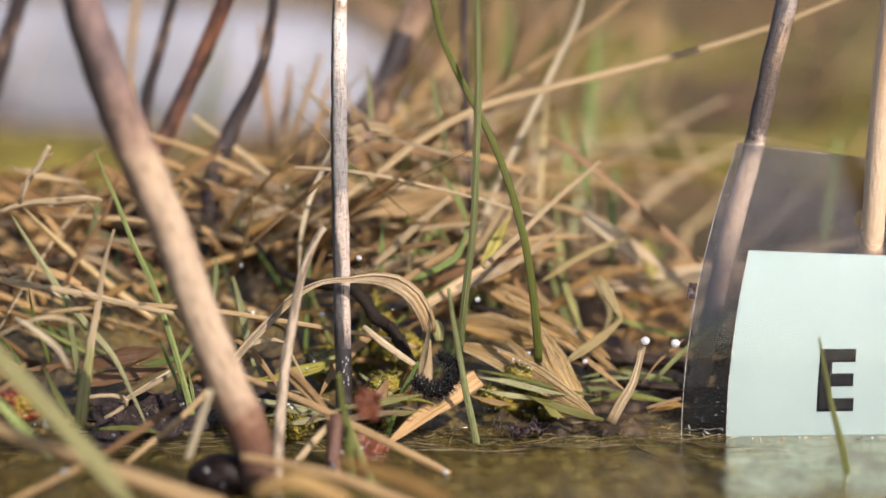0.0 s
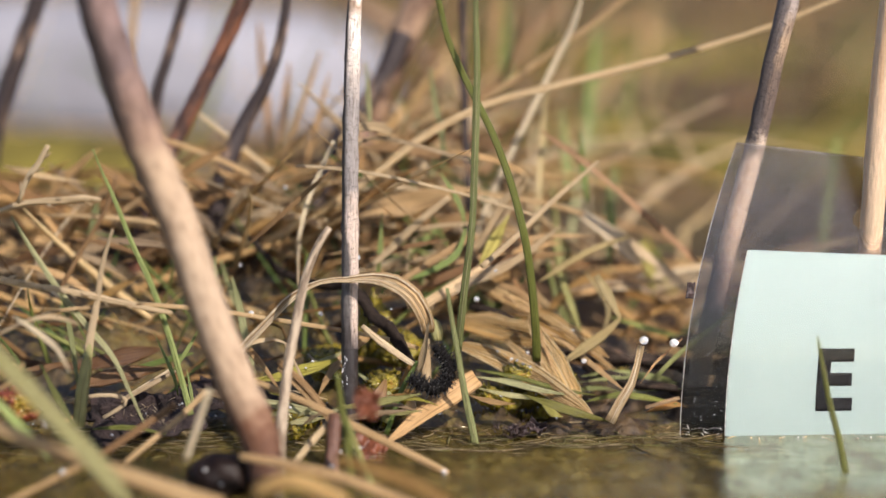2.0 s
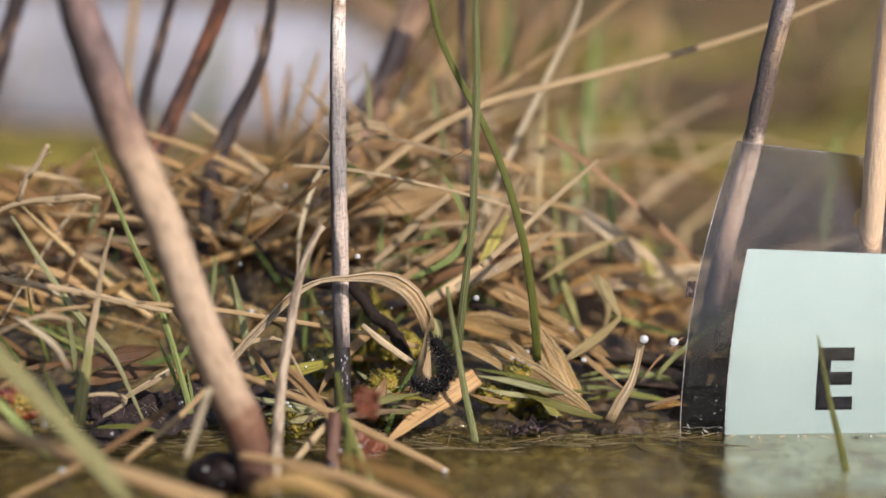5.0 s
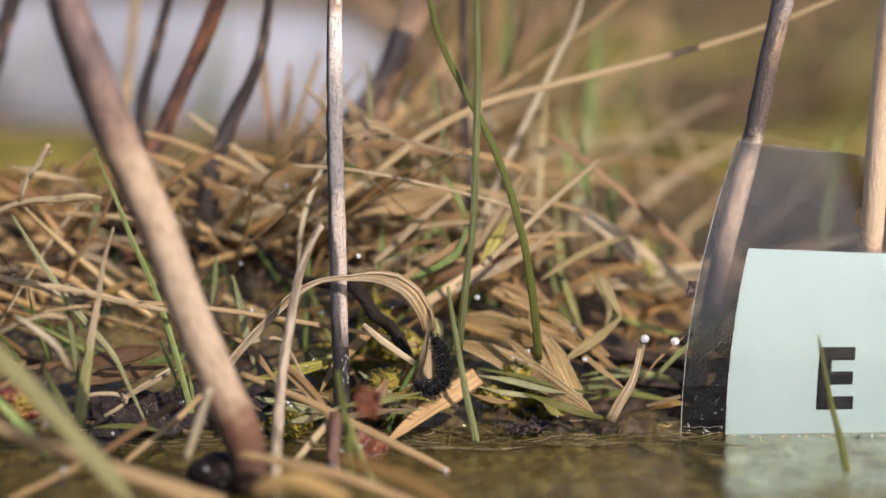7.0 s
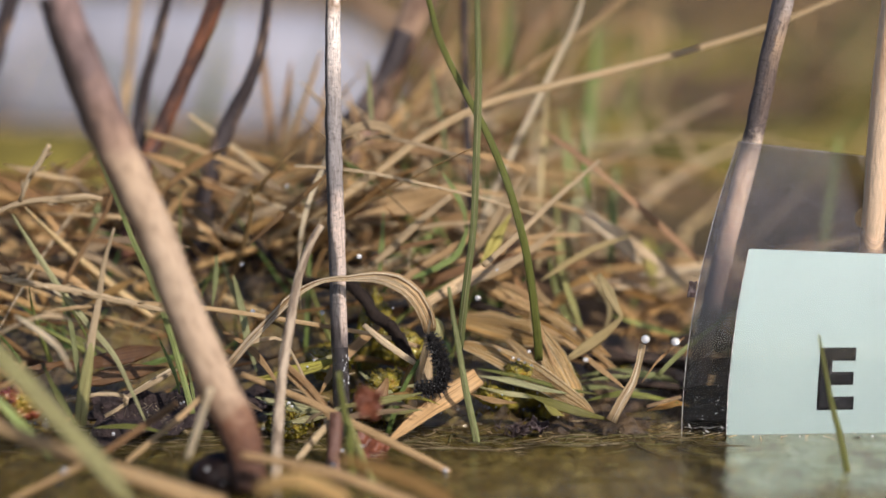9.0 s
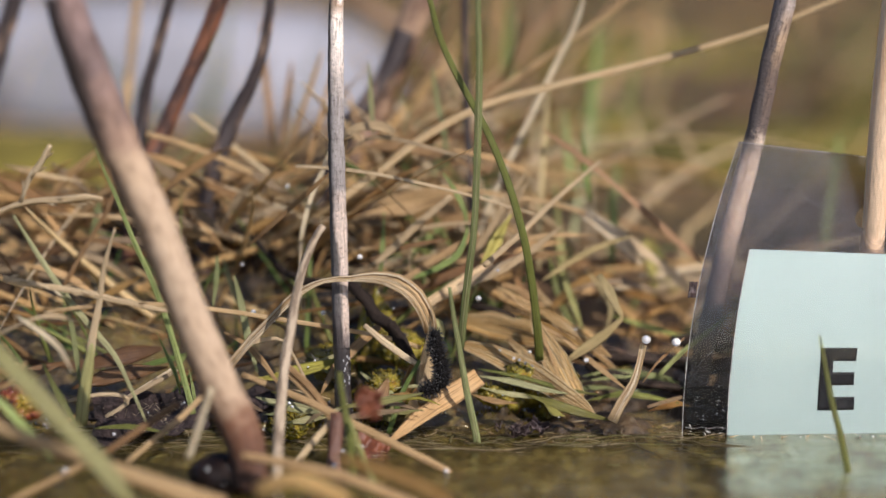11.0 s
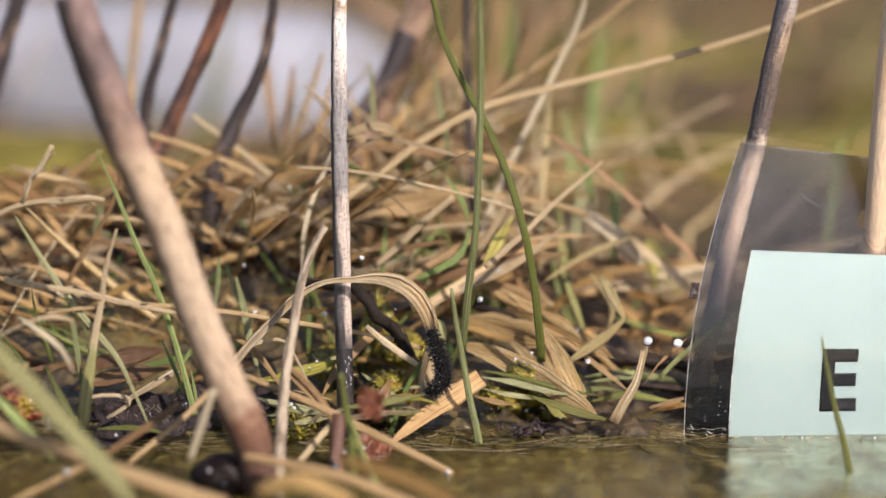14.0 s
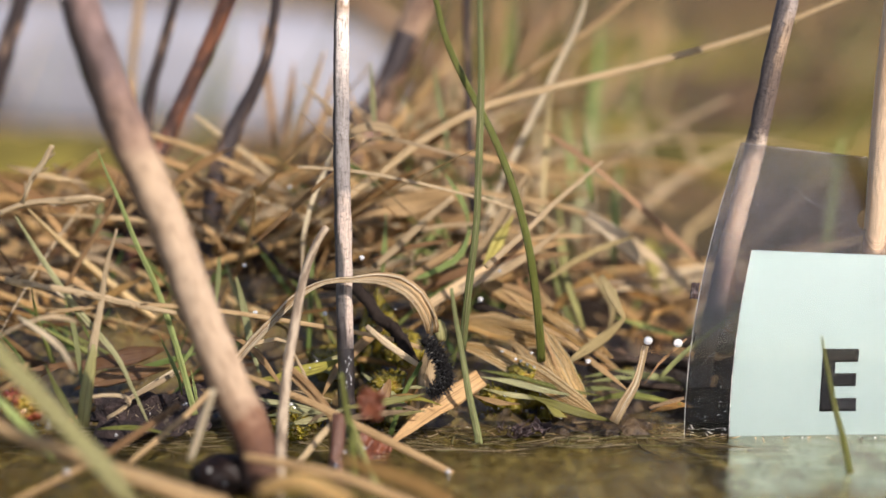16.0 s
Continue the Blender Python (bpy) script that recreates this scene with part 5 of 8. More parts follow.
strand("dead_leaf", damp, "soft brown leaf strip low behind the wet leaves", "leaf", [0.91, 1.84, 1.53], [(33.4, 28.4, 11), (38.8, 30.9, 14.8), (44.3, 33.4, 16.5)])
strand("dead_leaf", russet, "soft tan leaf strip low behind the wet leaves", "leaf", [0.94, 1.72, 1.41], [(23.4, 41, 21.7), (30, 43.5, 22.9), (37.8, 46, 21.9)])
strand("dead_leaf", damp, "soft brown leaf strip low behind the wet leaves", "leaf", [0.93, 2.02, 1.56], [(27.4, 36.8, 17), (35.1, 39.3, 17.6), (44, 41.8, 14.9)])
strand("grass_plant", green, "blurred green blade in the tangle", "plant", [0.94, 1.4, 1.25], [(26.9, 46.9, 48.1), (27.7, 46, 40.5), (28.6, 45.2, 34.2)])
strand("grass_plant", green, "blurred green blade in the tangle", "plant", [0.94, 1.56, 1.4], [(32.2, 45.2, 37.4), (33.2, 43.9, 29.9), (32.7, 42.7, 22.4)])
strand("grass_plant", yellowed, "blurred yellow-green blade in the tangle", "plant", [0.79, 1.42, 1.1], [(39.1, 49.4, 25.8), (40.3, 47.7, 20.4), (41.9, 45.2, 14.2)])
strand("dry_straw", pinkish, "thin blurred brown straw behind the tangle", "straw", [0.75, 0.96, 0.85], [(41.1, 130, 69.9), (33.5, 128, 60), (25.2, 124, 49.1), (18.2, 120, 41.3)], flat=0.4)
strand("dry_straw", pale, "thin blurred pale straw behind the tangle", "straw", [0.77, 0.99, 0.88], [(28.2, 150, 68.7), (29.5, 148, 55.8), (28.1, 144, 43.1), (26.1, 140, 30.5)], flat=0.4)
strand("dry_straw", wan, "thin blurred brown straw behind the tangle", "straw", [0.69, 0.92, 0.83], [(32.1, 80, 36), (40.9, 90, 39.2), (51.2, 100, 43.6), (61.9, 110, 47.4)], flat=0.4)
strand("dry_straw", yellowtan, "blurred yellow tan blade behind the tangle", "straw", [1.16, 1.65, 1.39], [(56.6, 240, 63.1), (60.2, 236, 51.3), (58.4, 230, 38.4), (52.7, 222, 25.8)])
strand("dry_straw", russet, "blurred brown blade behind the tangle", "straw", [1.19, 1.73, 1.47], [(42.9, 260, 49.4), (50.8, 262, 52.4), (60.4, 264, 49.9), (65.4, 266, 43.4)])
strand("dry_straw", straw, "blurred tan blade behind the tangle", "straw", [1.09, 1.56, 1.31], [(45.1, 200, 38.6), (48.5, 196, 30.4), (51.6, 190, 21.2), (53.5, 186, 14.7)])
strand("dry_straw", pinkish, "blurred brown blade behind the tangle", "straw", [1.06, 1.53, 1.28], [(23.8, 190, 66.2), (21.7, 186, 54), (19.5, 180, 40.7), (18, 174, 28.9)])


strand("dry_straw", straw, "broad olive-tan dry blade lying across the tangle", "straw", [1.91, 4.47, 4.89, 2.76], [(-19.6, 37, 31.6), (-13.2, 36, 34), (-4.7, 35, 35.7), (4.9, 34, 38.2)])
strand("dry_straw", straw, "broad tan dry blade lying across the tangle", "straw", [2.18, 3.71, 3.71, 2.18], [(-16.9, 48, 24.9), (-8.1, 47, 27.5), (0.7, 46, 30.2), (8.2, 45, 31.8)])
strand("dry_straw", pinkish, "tan dry blade rising across the tangle", "straw", [1.04, 1.88, 2.3, 2.09], [(-5.1, 24, 20.4), (1.7, 25, 23.6), (8.5, 26, 25.6), (15.8, 27, 27.3)])
strand("grass_plant", olive, "soft green blade standing in the tangle", "plant", [1.34, 3.14, 3.36, 2.46], [(25.2, 62, 25.4), (25.6, 60, 18.3), (26.4, 57, 12), (27.8, 52, 6.2)])
strand("grass_plant", yellowed, "soft yellow-green blade in the tangle", "plant", [1.15, 2.53, 2.53], [(42.3, 75, 22.7), (44.7, 73, 17.2), (48.4, 70, 10.7)])
strand("grass_plant", green, "soft green blade leaning in the tangle", "plant", [1.08, 2.06, 2.17], [(-10.2, 42, 23.5), (-5.3, 43, 25.7), (0.7, 44, 29.9)])
strand("grass_plant", palegreen, "pale green leaf floating at the water's edge", "plant", [0.49, 1.46, 1.37, 0.49], [(-27.2, -9, 3.5), (-24.3, -9, 4), (-21.9, -9, 4.4), (-19.6, -9, 4.7)])
strand("dry_straw", straw, "brown straw leaning behind the float", "straw", [1.06, 1.25, 1.15], [(-27.4, -12, 15.3), (-23, -14, 11.8), (-19.6, -16, 8.1)], flat=0.5)
strand("grass_plant", yellowed, "olive leaf lying on the wet moss", "plant", [0.8, 1.71, 2.01, 1.2], [(-16, 6, 11.5), (-22.5, 5, 10.2), (-28.5, 4, 9), (-32.9, 3, 8.8)])
strand("grass_plant", palegreen, "whitish green leaf leaning by the mid stem", "plant", [0.8, 1.6, 1.4], [(-16.5, 5, 13.7), (-20.4, 4, 11.9), (-24.4, 3, 11.3)])
strand("dead_leaf", wan, "orange-brown leaf end under the moss", "leaf", [1.79, 2.98, 2.59], [(-9.4, 2, 10.3), (-10.8, 0, 7.7), (-11.8, -2, 5.1)])
strand("grass_plant", greyed, "dark green strip lying in the black mud", "plant", [0.41, 0.92, 1.02, 0.41], [(21, 10, 4.8), (25, 10, 5.4), (29.2, 11, 5.5), (32.7, 11, 4.8)])
strand("grass_plant", greyed, "dark green strip lying in the black mud", "plant", [0.41, 0.92, 1.02, 0.41], [(25, 10, 6.7), (29.1, 10, 7.3), (33.2, 11, 7.4), (36.8, 11, 6.7)])
strand("grass_plant", greyed, "dark green strip lying in the black mud", "plant", [0.41, 0.92, 1.02, 0.41], [(30.1, 10, 7.1), (34.2, 10, 7.7), (38.3, 11, 7.8), (41.9, 11, 7.1)])
strand("grass_plant", greyed, "dark green strip lying in the black mud", "plant", [0.41, 0.92, 1.02, 0.41], [(33.2, 10, 4.8), (37.2, 10, 5.4), (41.4, 11, 5.5), (45, 11, 4.8)])
strand("dry_straw", damp, "soft brown blade low by the seed pod", "straw", [1.64, 2.45, 2.13], [(-27, -78, 10), (-20.8, -79, 12.1), (-13.4, -80, 9)], flat=0.4)
strand("dry_straw", damp, "soft olive-brown blade sagging over the water", "straw", [1, 1.84, 2, 1.67], [(-15.4, -70, 13), (-9.5, -71, 11.4), (-3.7, -72, 9.4), (1.3, -73, 7.1)], flat=0.4)
strand("dead_leaf", greyed, "narrow wet leaf strip among the moss", "leaf", [0.4, 0.85, 0.4], [(-23.8, 7.2, 10.3), (-21.1, 6.2, 11.4), (-18.4, 5.2, 11.7)])
strand("dead_leaf", wan, "narrow wet leaf strip among the moss", "leaf", [0.39, 1.08, 0.39], [(-23.7, -9.9, 3.4), (-21.7, -10.9, 5.3), (-19.6, -11.9, 6.3)])
strand("dead_leaf", greyed, "narrow wet leaf strip among the moss", "leaf", [0.39, 1.08, 0.39], [(-30.7, -8.3, 5), (-28.3, -9.3, 5.4), (-25.9, -10.3, 7.3)])
strand("dead_leaf", yellowed, "narrow wet leaf strip among the moss", "leaf", [0.39, 1, 0.39], [(-29.7, -4, 8), (-26.3, -5, 7.5), (-23, -6, 6.5)])
strand("dead_leaf", pale, "narrow wet leaf strip among the moss", "leaf", [0.4, 0.92, 0.4], [(-23.4, 7.6, 12.5), (-21.7, 6.6, 11), (-20, 5.6, 10.6)])
strand("dead_leaf", pale, "narrow wet leaf strip among the moss", "leaf", [0.39, 0.87, 0.39], [(-26.2, -3.1, 8.3), (-22.7, -4.1, 7.7), (-19.3, -5.1, 7)])
strand("dead_leaf", palegreen, "narrow wet leaf strip among the moss", "leaf", [0.39, 1.13, 0.39], [(-20.2, -7.9, 5.2), (-18.1, -8.9, 5.8), (-16, -9.9, 7.4)])
strand("dead_leaf", pale, "narrow wet leaf strip among the moss", "leaf", [0.4, 1.09, 0.4], [(-28.2, 3.8, 9), (-26.1, 2.8, 9.7), (-24.1, 1.8, 11.6)])
strand("dead_leaf", greyed, "narrow wet leaf strip among the moss", "leaf", [0.4, 0.97, 0.4], [(-21.6, 3.8, 10.2), (-19.9, 2.8, 10.1), (-18.2, 1.8, 8.9)])
strand("dead_leaf", palegreen, "narrow wet leaf strip among the moss", "leaf", [0.39, 1.16, 0.39], [(-30.7, -7.2, 6.7), (-27.5, -8.2, 6.4), (-24.3, -9.2, 5.6)])
strand("dead_leaf", pale, "narrow wet leaf strip among the moss", "leaf", [0.4, 1.04, 0.4], [(-20.7, 2.9, 8.8), (-17.9, 1.9, 9.5), (-15.1, 0.9, 10.3)])
strand("dead_leaf", palegreen, "narrow wet leaf strip among the moss", "leaf", [0.39, 1.12, 0.39], [(-25.3, -7.7, 4.3), (-22.7, -8.7, 5.8), (-20.1, -9.7, 7.2)])
strand("grass_plant", lenspale, "pale green grass blade drooping close to the lens", "plant", [2.52, 2.77, 2.85, 2.68, 2.52], [(-71.1, -64, 33.3), (-65.9, -66, 28), (-59.8, -68, 21.9), (-52.9, -70, 14.8), (-45.4, -72, 6.5)], rib=lenspale)
strand("dry_straw", straw, "thick tan straw lying close to the lens", "straw", [2.03, 2.12, 2.12, 2.03, 1.86], [(-70.3, -62, 17.9), (-60.6, -64, 13.7), (-53.8, -66, 11.8), (-45.2, -68, 9.6), (-32.2, -70, 6)], flat=0.6)
strand("dry_straw", straw, "tan straw lying under the thick one", "straw", [1.55, 1.89, 1.89], [(-52, -60, 8.6), (-44.2, -61, 6.5), (-37.3, -62, 3.8)], flat=0.6)
strand("dry_straw", straw, "thin straw rising out of the water", "straw", [0.88, 1.06, 1.06], [(-67.3, -52, 1.5), (-61.4, -50, 4), (-56.2, -48, 6.3)], flat=0.6)
strand("dry_straw", straw, "tan straw leaning at the water", "straw", [1.1, 1.29, 1.19], [(-54.6, -38, 5.4), (-49.1, -34, 8.5), (-43.2, -30, 12)], flat=0.6)
strand("dry_straw", straw, "tan straw leaning at the water", "straw", [0.83, 1.02, 1.02, 0.93], [(-50.9, -36, 3.6), (-46.1, -32, 7.1), (-42.3, -28, 9.7), (-38.7, -24, 12.9)], flat=0.6)
strand("grass_plant", olive, "dark green blade leaning at the waterline", "plant", [0.57, 1.23, 1.32, 0.85], [(-66.7, -20, 16.5), (-64.9, -21, 12.9), (-62.6, -22, 9.3), (-60.6, -23, 6.4)])
strand("dry_straw", straw, "small straw crossing the green blade", "straw", [0.56, 0.83, 0.74], [(-72.6, -30, 14.4), (-70.4, -29, 15.4), (-68.1, -28, 18.7)], flat=0.5)
strand("dead_leaf", russet, "thin red-brown fibre across the wet leaves", "leaf", [0.3, 0.61, 0.61, 0.3], [(15.9, 14, 20.2), (18.4, 10, 14.8), (20.3, 7, 10.2), (22.1, 3, 6)])
strand("dead_leaf", damp, "thin brown fibre across the wet leaves", "leaf", [0.31, 0.71, 0.61, 0.31], [(12.4, 16, 18.3), (18, 14, 16.9), (25.1, 12, 13.1), (31.5, 8, 9.5)])
strand("dead_leaf", palegreen, "narrow sodden leaf strip at the waterline", "leaf", [0.39, 1.13, 0.7, 0.3], [(-8.3, -4, 8.6), (-4.6, -4.6, 9.2), (-1, -5, 8.9)], fold=0.08)
strand("dead_leaf", damp, "narrow sodden leaf strip at the waterline", "leaf", [0.39, 0.97, 0.82, 0.29], [(-9.1, -5.6, 7.8), (-6, -6.2, 8.2), (-2.9, -6.6, 7.5)], fold=0.08)
strand("dead_leaf", yellowed, "narrow sodden leaf strip at the waterline", "leaf", [0.39, 1.01, 0.9, 0.29], [(-7.4, -7.2, 7.1), (-3.7, -7.8, 7.8), (-0.1, -8.2, 6.6)], fold=0.08)
strand("dead_leaf", wan, "narrow sodden leaf strip at the waterline", "leaf", [0.39, 1.23, 0.99, 0.29], [(-12.3, -8.8, 6.4), (-7.6, -9.4, 7.1), (-2.9, -9.8, 5.8)], fold=0.08)
strand("dead_leaf", palegreen, "narrow sodden leaf strip at the waterline", "leaf", [0.39, 1.25, 1.07, 0.29], [(-10.1, -10.4, 5.6), (-6.5, -11, 6), (-2.8, -11.4, 6.6)], fold=0.08)
strand("dry_straw", pale, "soft tan dry blade in the thick of the tangle", "straw", [0.93, 1.88, 2.24, 0.81], [(-16.7, 81.7, 26.6), (-13.2, 80.7, 34.1), (-10.3, 79.7, 40.1), (-6.9, 78.7, 46.5)])
strand("dry_straw", pale, "soft tan dry blade in the thick of the tangle", "straw", [0.92, 2.2, 2.74, 0.8], [(0.7, 75.5, 50.6), (5.1, 74.5, 48), (8.9, 73.5, 46.2), (13.2, 72.5, 44.5)])
strand("dry_straw", pinkish, "soft tan dry blade in the thick of the tangle", "straw", [0.9, 1.61, 2.42, 0.79], [(-1.4, 68.9, 43.8), (4.1, 67.9, 44.2), (8.7, 66.9, 43.5), (14.1, 65.9, 41.2)])
strand("dry_straw", straw, "soft tan dry blade in the thick of the tangle", "straw", [0.9, 2.47, 2.1, 0.79], [(-21.6, 64.9, 32.5), (-16, 63.9, 36.2), (-11.2, 62.9, 39), (-5.7, 61.9, 41.6)])
strand("dry_straw", pale, "soft tan dry blade in the thick of the tangle", "straw", [0.92, 2.98, 1.7, 0.81], [(-2.4, 79.2, 41.3), (4.9, 78.2, 44.6), (11.1, 77.2, 47.6), (18.2, 76.2, 51.2)])
strand("dry_straw", pinkish, "soft tan dry blade in the thick of the tangle", "straw", [0.92, 2.94, 2.2, 0.81], [(-10.7, 79.1, 41.3), (-3.1, 78.1, 40.3), (3.4, 77.1, 38.9), (11, 76.1, 36.6)])
strand("dry_straw", yellowtan, "soft tan dry blade in the thick of the tangle", "straw", [0.92, 1.61, 1.68, 0.8], [(-12.1, 74.7, 35.8), (-8.5, 73.7, 38.5), (-5.5, 72.7, 41.4), (-2, 71.7, 45.4)])
strand("dry_straw", straw, "soft tan dry blade in the thick of the tangle", "straw", [0.91, 2.45, 2.54, 0.8], [(-6.6, 72.2, 44.8), (-1, 71.2, 42.9), (3.7, 70.2, 40.3), (9.3, 69.2, 36)])
strand("dry_straw", yellowtan, "soft tan dry blade in the thick of the tangle", "straw", [0.93, 2.14, 2.41, 0.81], [(-12.4, 80, 30.9), (-8.4, 79, 35.5), (-5, 78, 38.4), (-1, 77, 40.5)])
strand("dry_straw", pinkish, "soft tan dry blade in the thick of the tangle", "straw", [0.93, 2.31, 2.06, 0.81], [(-7.1, 81, 29), (0.5, 80, 32.4), (6.9, 79, 35.1), (14.4, 78, 38)])
strand("dry_straw", pale, "soft tan dry blade in the thick of the tangle", "straw", [0.9, 2.71, 1.64, 0.79], [(-17, 66.6, 32.9), (-11.4, 65.6, 34.9), (-6.6, 64.6, 36.7), (-1, 63.6, 38.8)])
strand("dry_straw", straw, "soft tan dry blade in the thick of the tangle", "straw", [0.92, 2.97, 2.47, 0.81], [(-17, 78.6, 44.9), (-11.3, 77.6, 43.7), (-6.4, 76.6, 42.6), (-0.7, 75.6, 41.2)])
strand("dry_straw", wan, "soft brown dry blade low in the litter", "straw", [0.64, 2.01, 1.37, 0.53], [(-71.4, 34, 26.4), (-66.7, 33, 26.1), (-62.7, 32, 24.6), (-58.1, 31, 21.5)])
strand("dry_straw", wan, "soft brown dry blade low in the litter", "straw", [0.64, 1.64, 1.31, 0.54], [(-82.7, 37.9, 22.2), (-77.8, 36.9, 21.9), (-73.6, 35.9, 21.3), (-68.8, 34.9, 20)])
strand("dry_straw", wan, "soft brown dry blade low in the litter", "straw", [0.61, 1.9, 1.5, 0.51], [(-62.2, 18.5, 31.6), (-56.2, 17.5, 31.3), (-51, 16.5, 30.9), (-45, 15.5, 30.2)])
strand("dry_straw", russet, "soft brown dry blade low in the litter", "straw", [0.62, 1.22, 1.56, 0.52], [(-77.7, 20.9, 26.5), (-72.2, 19.9, 25.6), (-67.4, 18.9, 23.9), (-62, 17.9, 20.5)])
strand("dry_straw", straw, "soft brown dry blade low in the litter", "straw", [0.62, 1.55, 1.22, 0.52], [(-59.2, 24.7, 25.8), (-55.4, 23.7, 27.4), (-52.2, 22.7, 29.2), (-48.4, 21.7, 31.8)])
strand("dry_straw", wetleaf, "soft brown dry blade low in the litter", "straw", [0.63, 1.97, 1.7, 0.53], [(-81.9, 30.1, 23.9), (-76.3, 29.1, 26.7), (-71.6, 28.1, 27.8), (-66.2, 27.1, 27.8)])
strand("dry_straw", wan, "soft brown dry blade low in the litter", "straw", [0.64, 1.33, 1.65, 0.53], [(-60, 34.8, 27.4), (-56.4, 33.8, 29.1), (-53.2, 32.8, 29.7), (-49.6, 31.8, 29.1)])
strand("dry_straw", wetleaf, "soft brown dry blade low in the litter", "straw", [0.64, 1.93, 1.49, 0.53], [(-76.7, 37.8, 25.6), (-72.3, 36.8, 27.6), (-68.6, 35.8, 28.5), (-64.2, 34.8, 28.6)])
strand("dry_straw", damp, "soft brown dry blade low in the litter", "straw", [0.63, 1.77, 1.48, 0.52], [(-67.1, 25.1, 16.1), (-62.6, 24.1, 19.4), (-58.7, 23.1, 21.8), (-54.3, 22.1, 24.3)])
strand("dry_straw", straw, "soft brown dry blade low in the litter", "straw", [0.62, 1.15, 1.1, 0.52], [(-69.6, 25.8, 30.6), (-63.5, 24.8, 30.1), (-58.3, 23.8, 29), (-52.3, 22.8, 26.9)])
strand("dead_leaf", wetleaf, "orange-brown leaf end hanging under the moss", "leaf", [1.57, 2.56, 2.56, 1.97], [(-9.3, -3, 10.2), (-9.9, -4, 8.6), (-10.6, -5, 7.2), (-11.4, -6, 5.8)], fold=0.1)
strand("grass_plant", yellowed, "olive-yellow leaf lying on the moss", "plant", [0.79, 2.18, 2.58, 1.19], [(-31.1, -2, 10), (-26.2, -1, 10.9), (-21.7, 0, 11.7), (-17.8, 1, 13)], fold=0.1)
strand("grass_plant", palegreen, "pale green leaf strip lying at the water's edge", "plant", [0.48, 1.45, 1.55, 0.58], [(-18.2, -11, 6.8), (-13, -11, 7.5), (-7.7, -11, 8.4), (-3.1, -11, 9.4)], fold=0.1)
strand("dead_leaf", wan, "grey-tan leaf strip lying at the water's edge", "leaf", [0.48, 1.25, 1.25, 0.48], [(-19.2, -14, 5.5), (-13.9, -14, 6.1), (-9.1, -14, 6.8), (-5.4, -14, 7.2)], fold=0.1)
strand("dead_leaf", damp, "broad brown fibrous dead leaf sagging over moss", "leaf", [2.27, 4.74, 5.16, 1.86], [(2.9, 20, 15.9), (8.7, 19, 15.4), (14.5, 17, 14.2), (21.1, 15, 13.3)], fold=0.08, threads=40, thread_mat=damp_thread)
strand("dead_leaf", damp, "long brown fibrous dead leaf sloping to the water", "leaf", [1.41, 3.63, 4.43, 3.63, 1.21], [(3.2, 12, 13.3), (8.7, 10, 12.1), (14.7, 7, 9.6), (20.6, 3, 6.8), (27, -1, 3.2)], fold=0.08, threads=46, thread_mat=damp_thread)
strand("dead_leaf", damp, "fan-shaped brown fibrous dead leaf touching the water", "leaf", [1.21, 2.83, 4.65, 4.85, 3.03], [(16.3, 14, 18.3), (18.1, 11, 14.6), (20.3, 8, 11.1), (22.7, 4, 6.8), (24.4, 2, 4)], fold=0.08, threads=52, thread_mat=damp_thread)
strand("dead_leaf", straw, "tan dead blade behind the brown leaves", "leaf", [1.46, 2.7, 2.5, 1.25], [(6.1, 25, 22.6), (11.6, 23, 20.1), (16.7, 21, 17.8), (20.8, 20, 15.4)], fold=0.08, threads=22, thread_mat=damp_thread)
strand("dead_leaf", damp, "brown dead blade edge over black peat", "leaf", [1.23, 2.47, 2.26, 0.82], [(17.2, 20, 18.5), (21.4, 18, 16.3), (26, 15, 13.7), (30.7, 12, 10.8)], fold=0.08, threads=24, thread_mat=damp_thread)
strand("dead_leaf", wan, "brown dead leaf lying under the fan", "leaf", [1.01, 2.64, 3.04, 1.42], [(11.9, 15, 13.7), (16.4, 10, 10.6), (20.3, 7, 8), (23.7, 4, 5.2)], fold=0.08, threads=24, thread_mat=damp_thread)
strand("dead_leaf", wetleaf, "dark wet leaf strip glistening at the waterline", "leaf", [0.79, 1.38, 1.47, 0.59], [(5.3, -4, 7.6), (7.7, -5, 7), (10.6, -6, 6.6), (13.3, -6, 6.5)], fold=0.1)
strand("grass_plant", palegreen, "thin whitish green leaf edge at the waterline", "plant", [0.5, 1.09, 1.29, 0.6], [(6.2, 1, 7.9), (10.5, 0, 7), (14.7, -1, 6.6), (18.9, -2, 6.3)], fold=0.12)
strand("grass_plant", olivegold, "narrow yellow-green leaf lying along the waterline", "plant", [0.49, 1.48, 1.88, 1.58, 0.69], [(14.5, -1, 7.1), (19.4, -3, 5.7), (24.3, -4, 4.3), (29.9, -5, 3.1)], fold=0.2)
strand("grass_plant", olivegold, "small yellow-green leaf scrap in shallow water", "plant", [0.49, 1.67, 1.47, 0.39], [(17.9, -5, 6.1), (19.1, -6, 5.3), (20.2, -7, 4.8), (21.5, -7, 4.4)], fold=0.1)
strand("grass_plant", greyed, "dark green wet blade under the brown leaves", "plant", [0.5, 1.2, 1.2, 0.5], [(6.6, 3, 9.3), (12.1, 3, 8.4), (17.6, 2, 7.2), (23.1, 2, 6.2)])
strand("dry_straw", straw, "soft tan blade under the curled tip", "straw", [1.29, 2.04, 1.83, 1.08], [(-15.5, 42, 45.3), (-9, 42, 45.3), (-1.5, 43, 43.8), (6.3, 44, 40.9)])
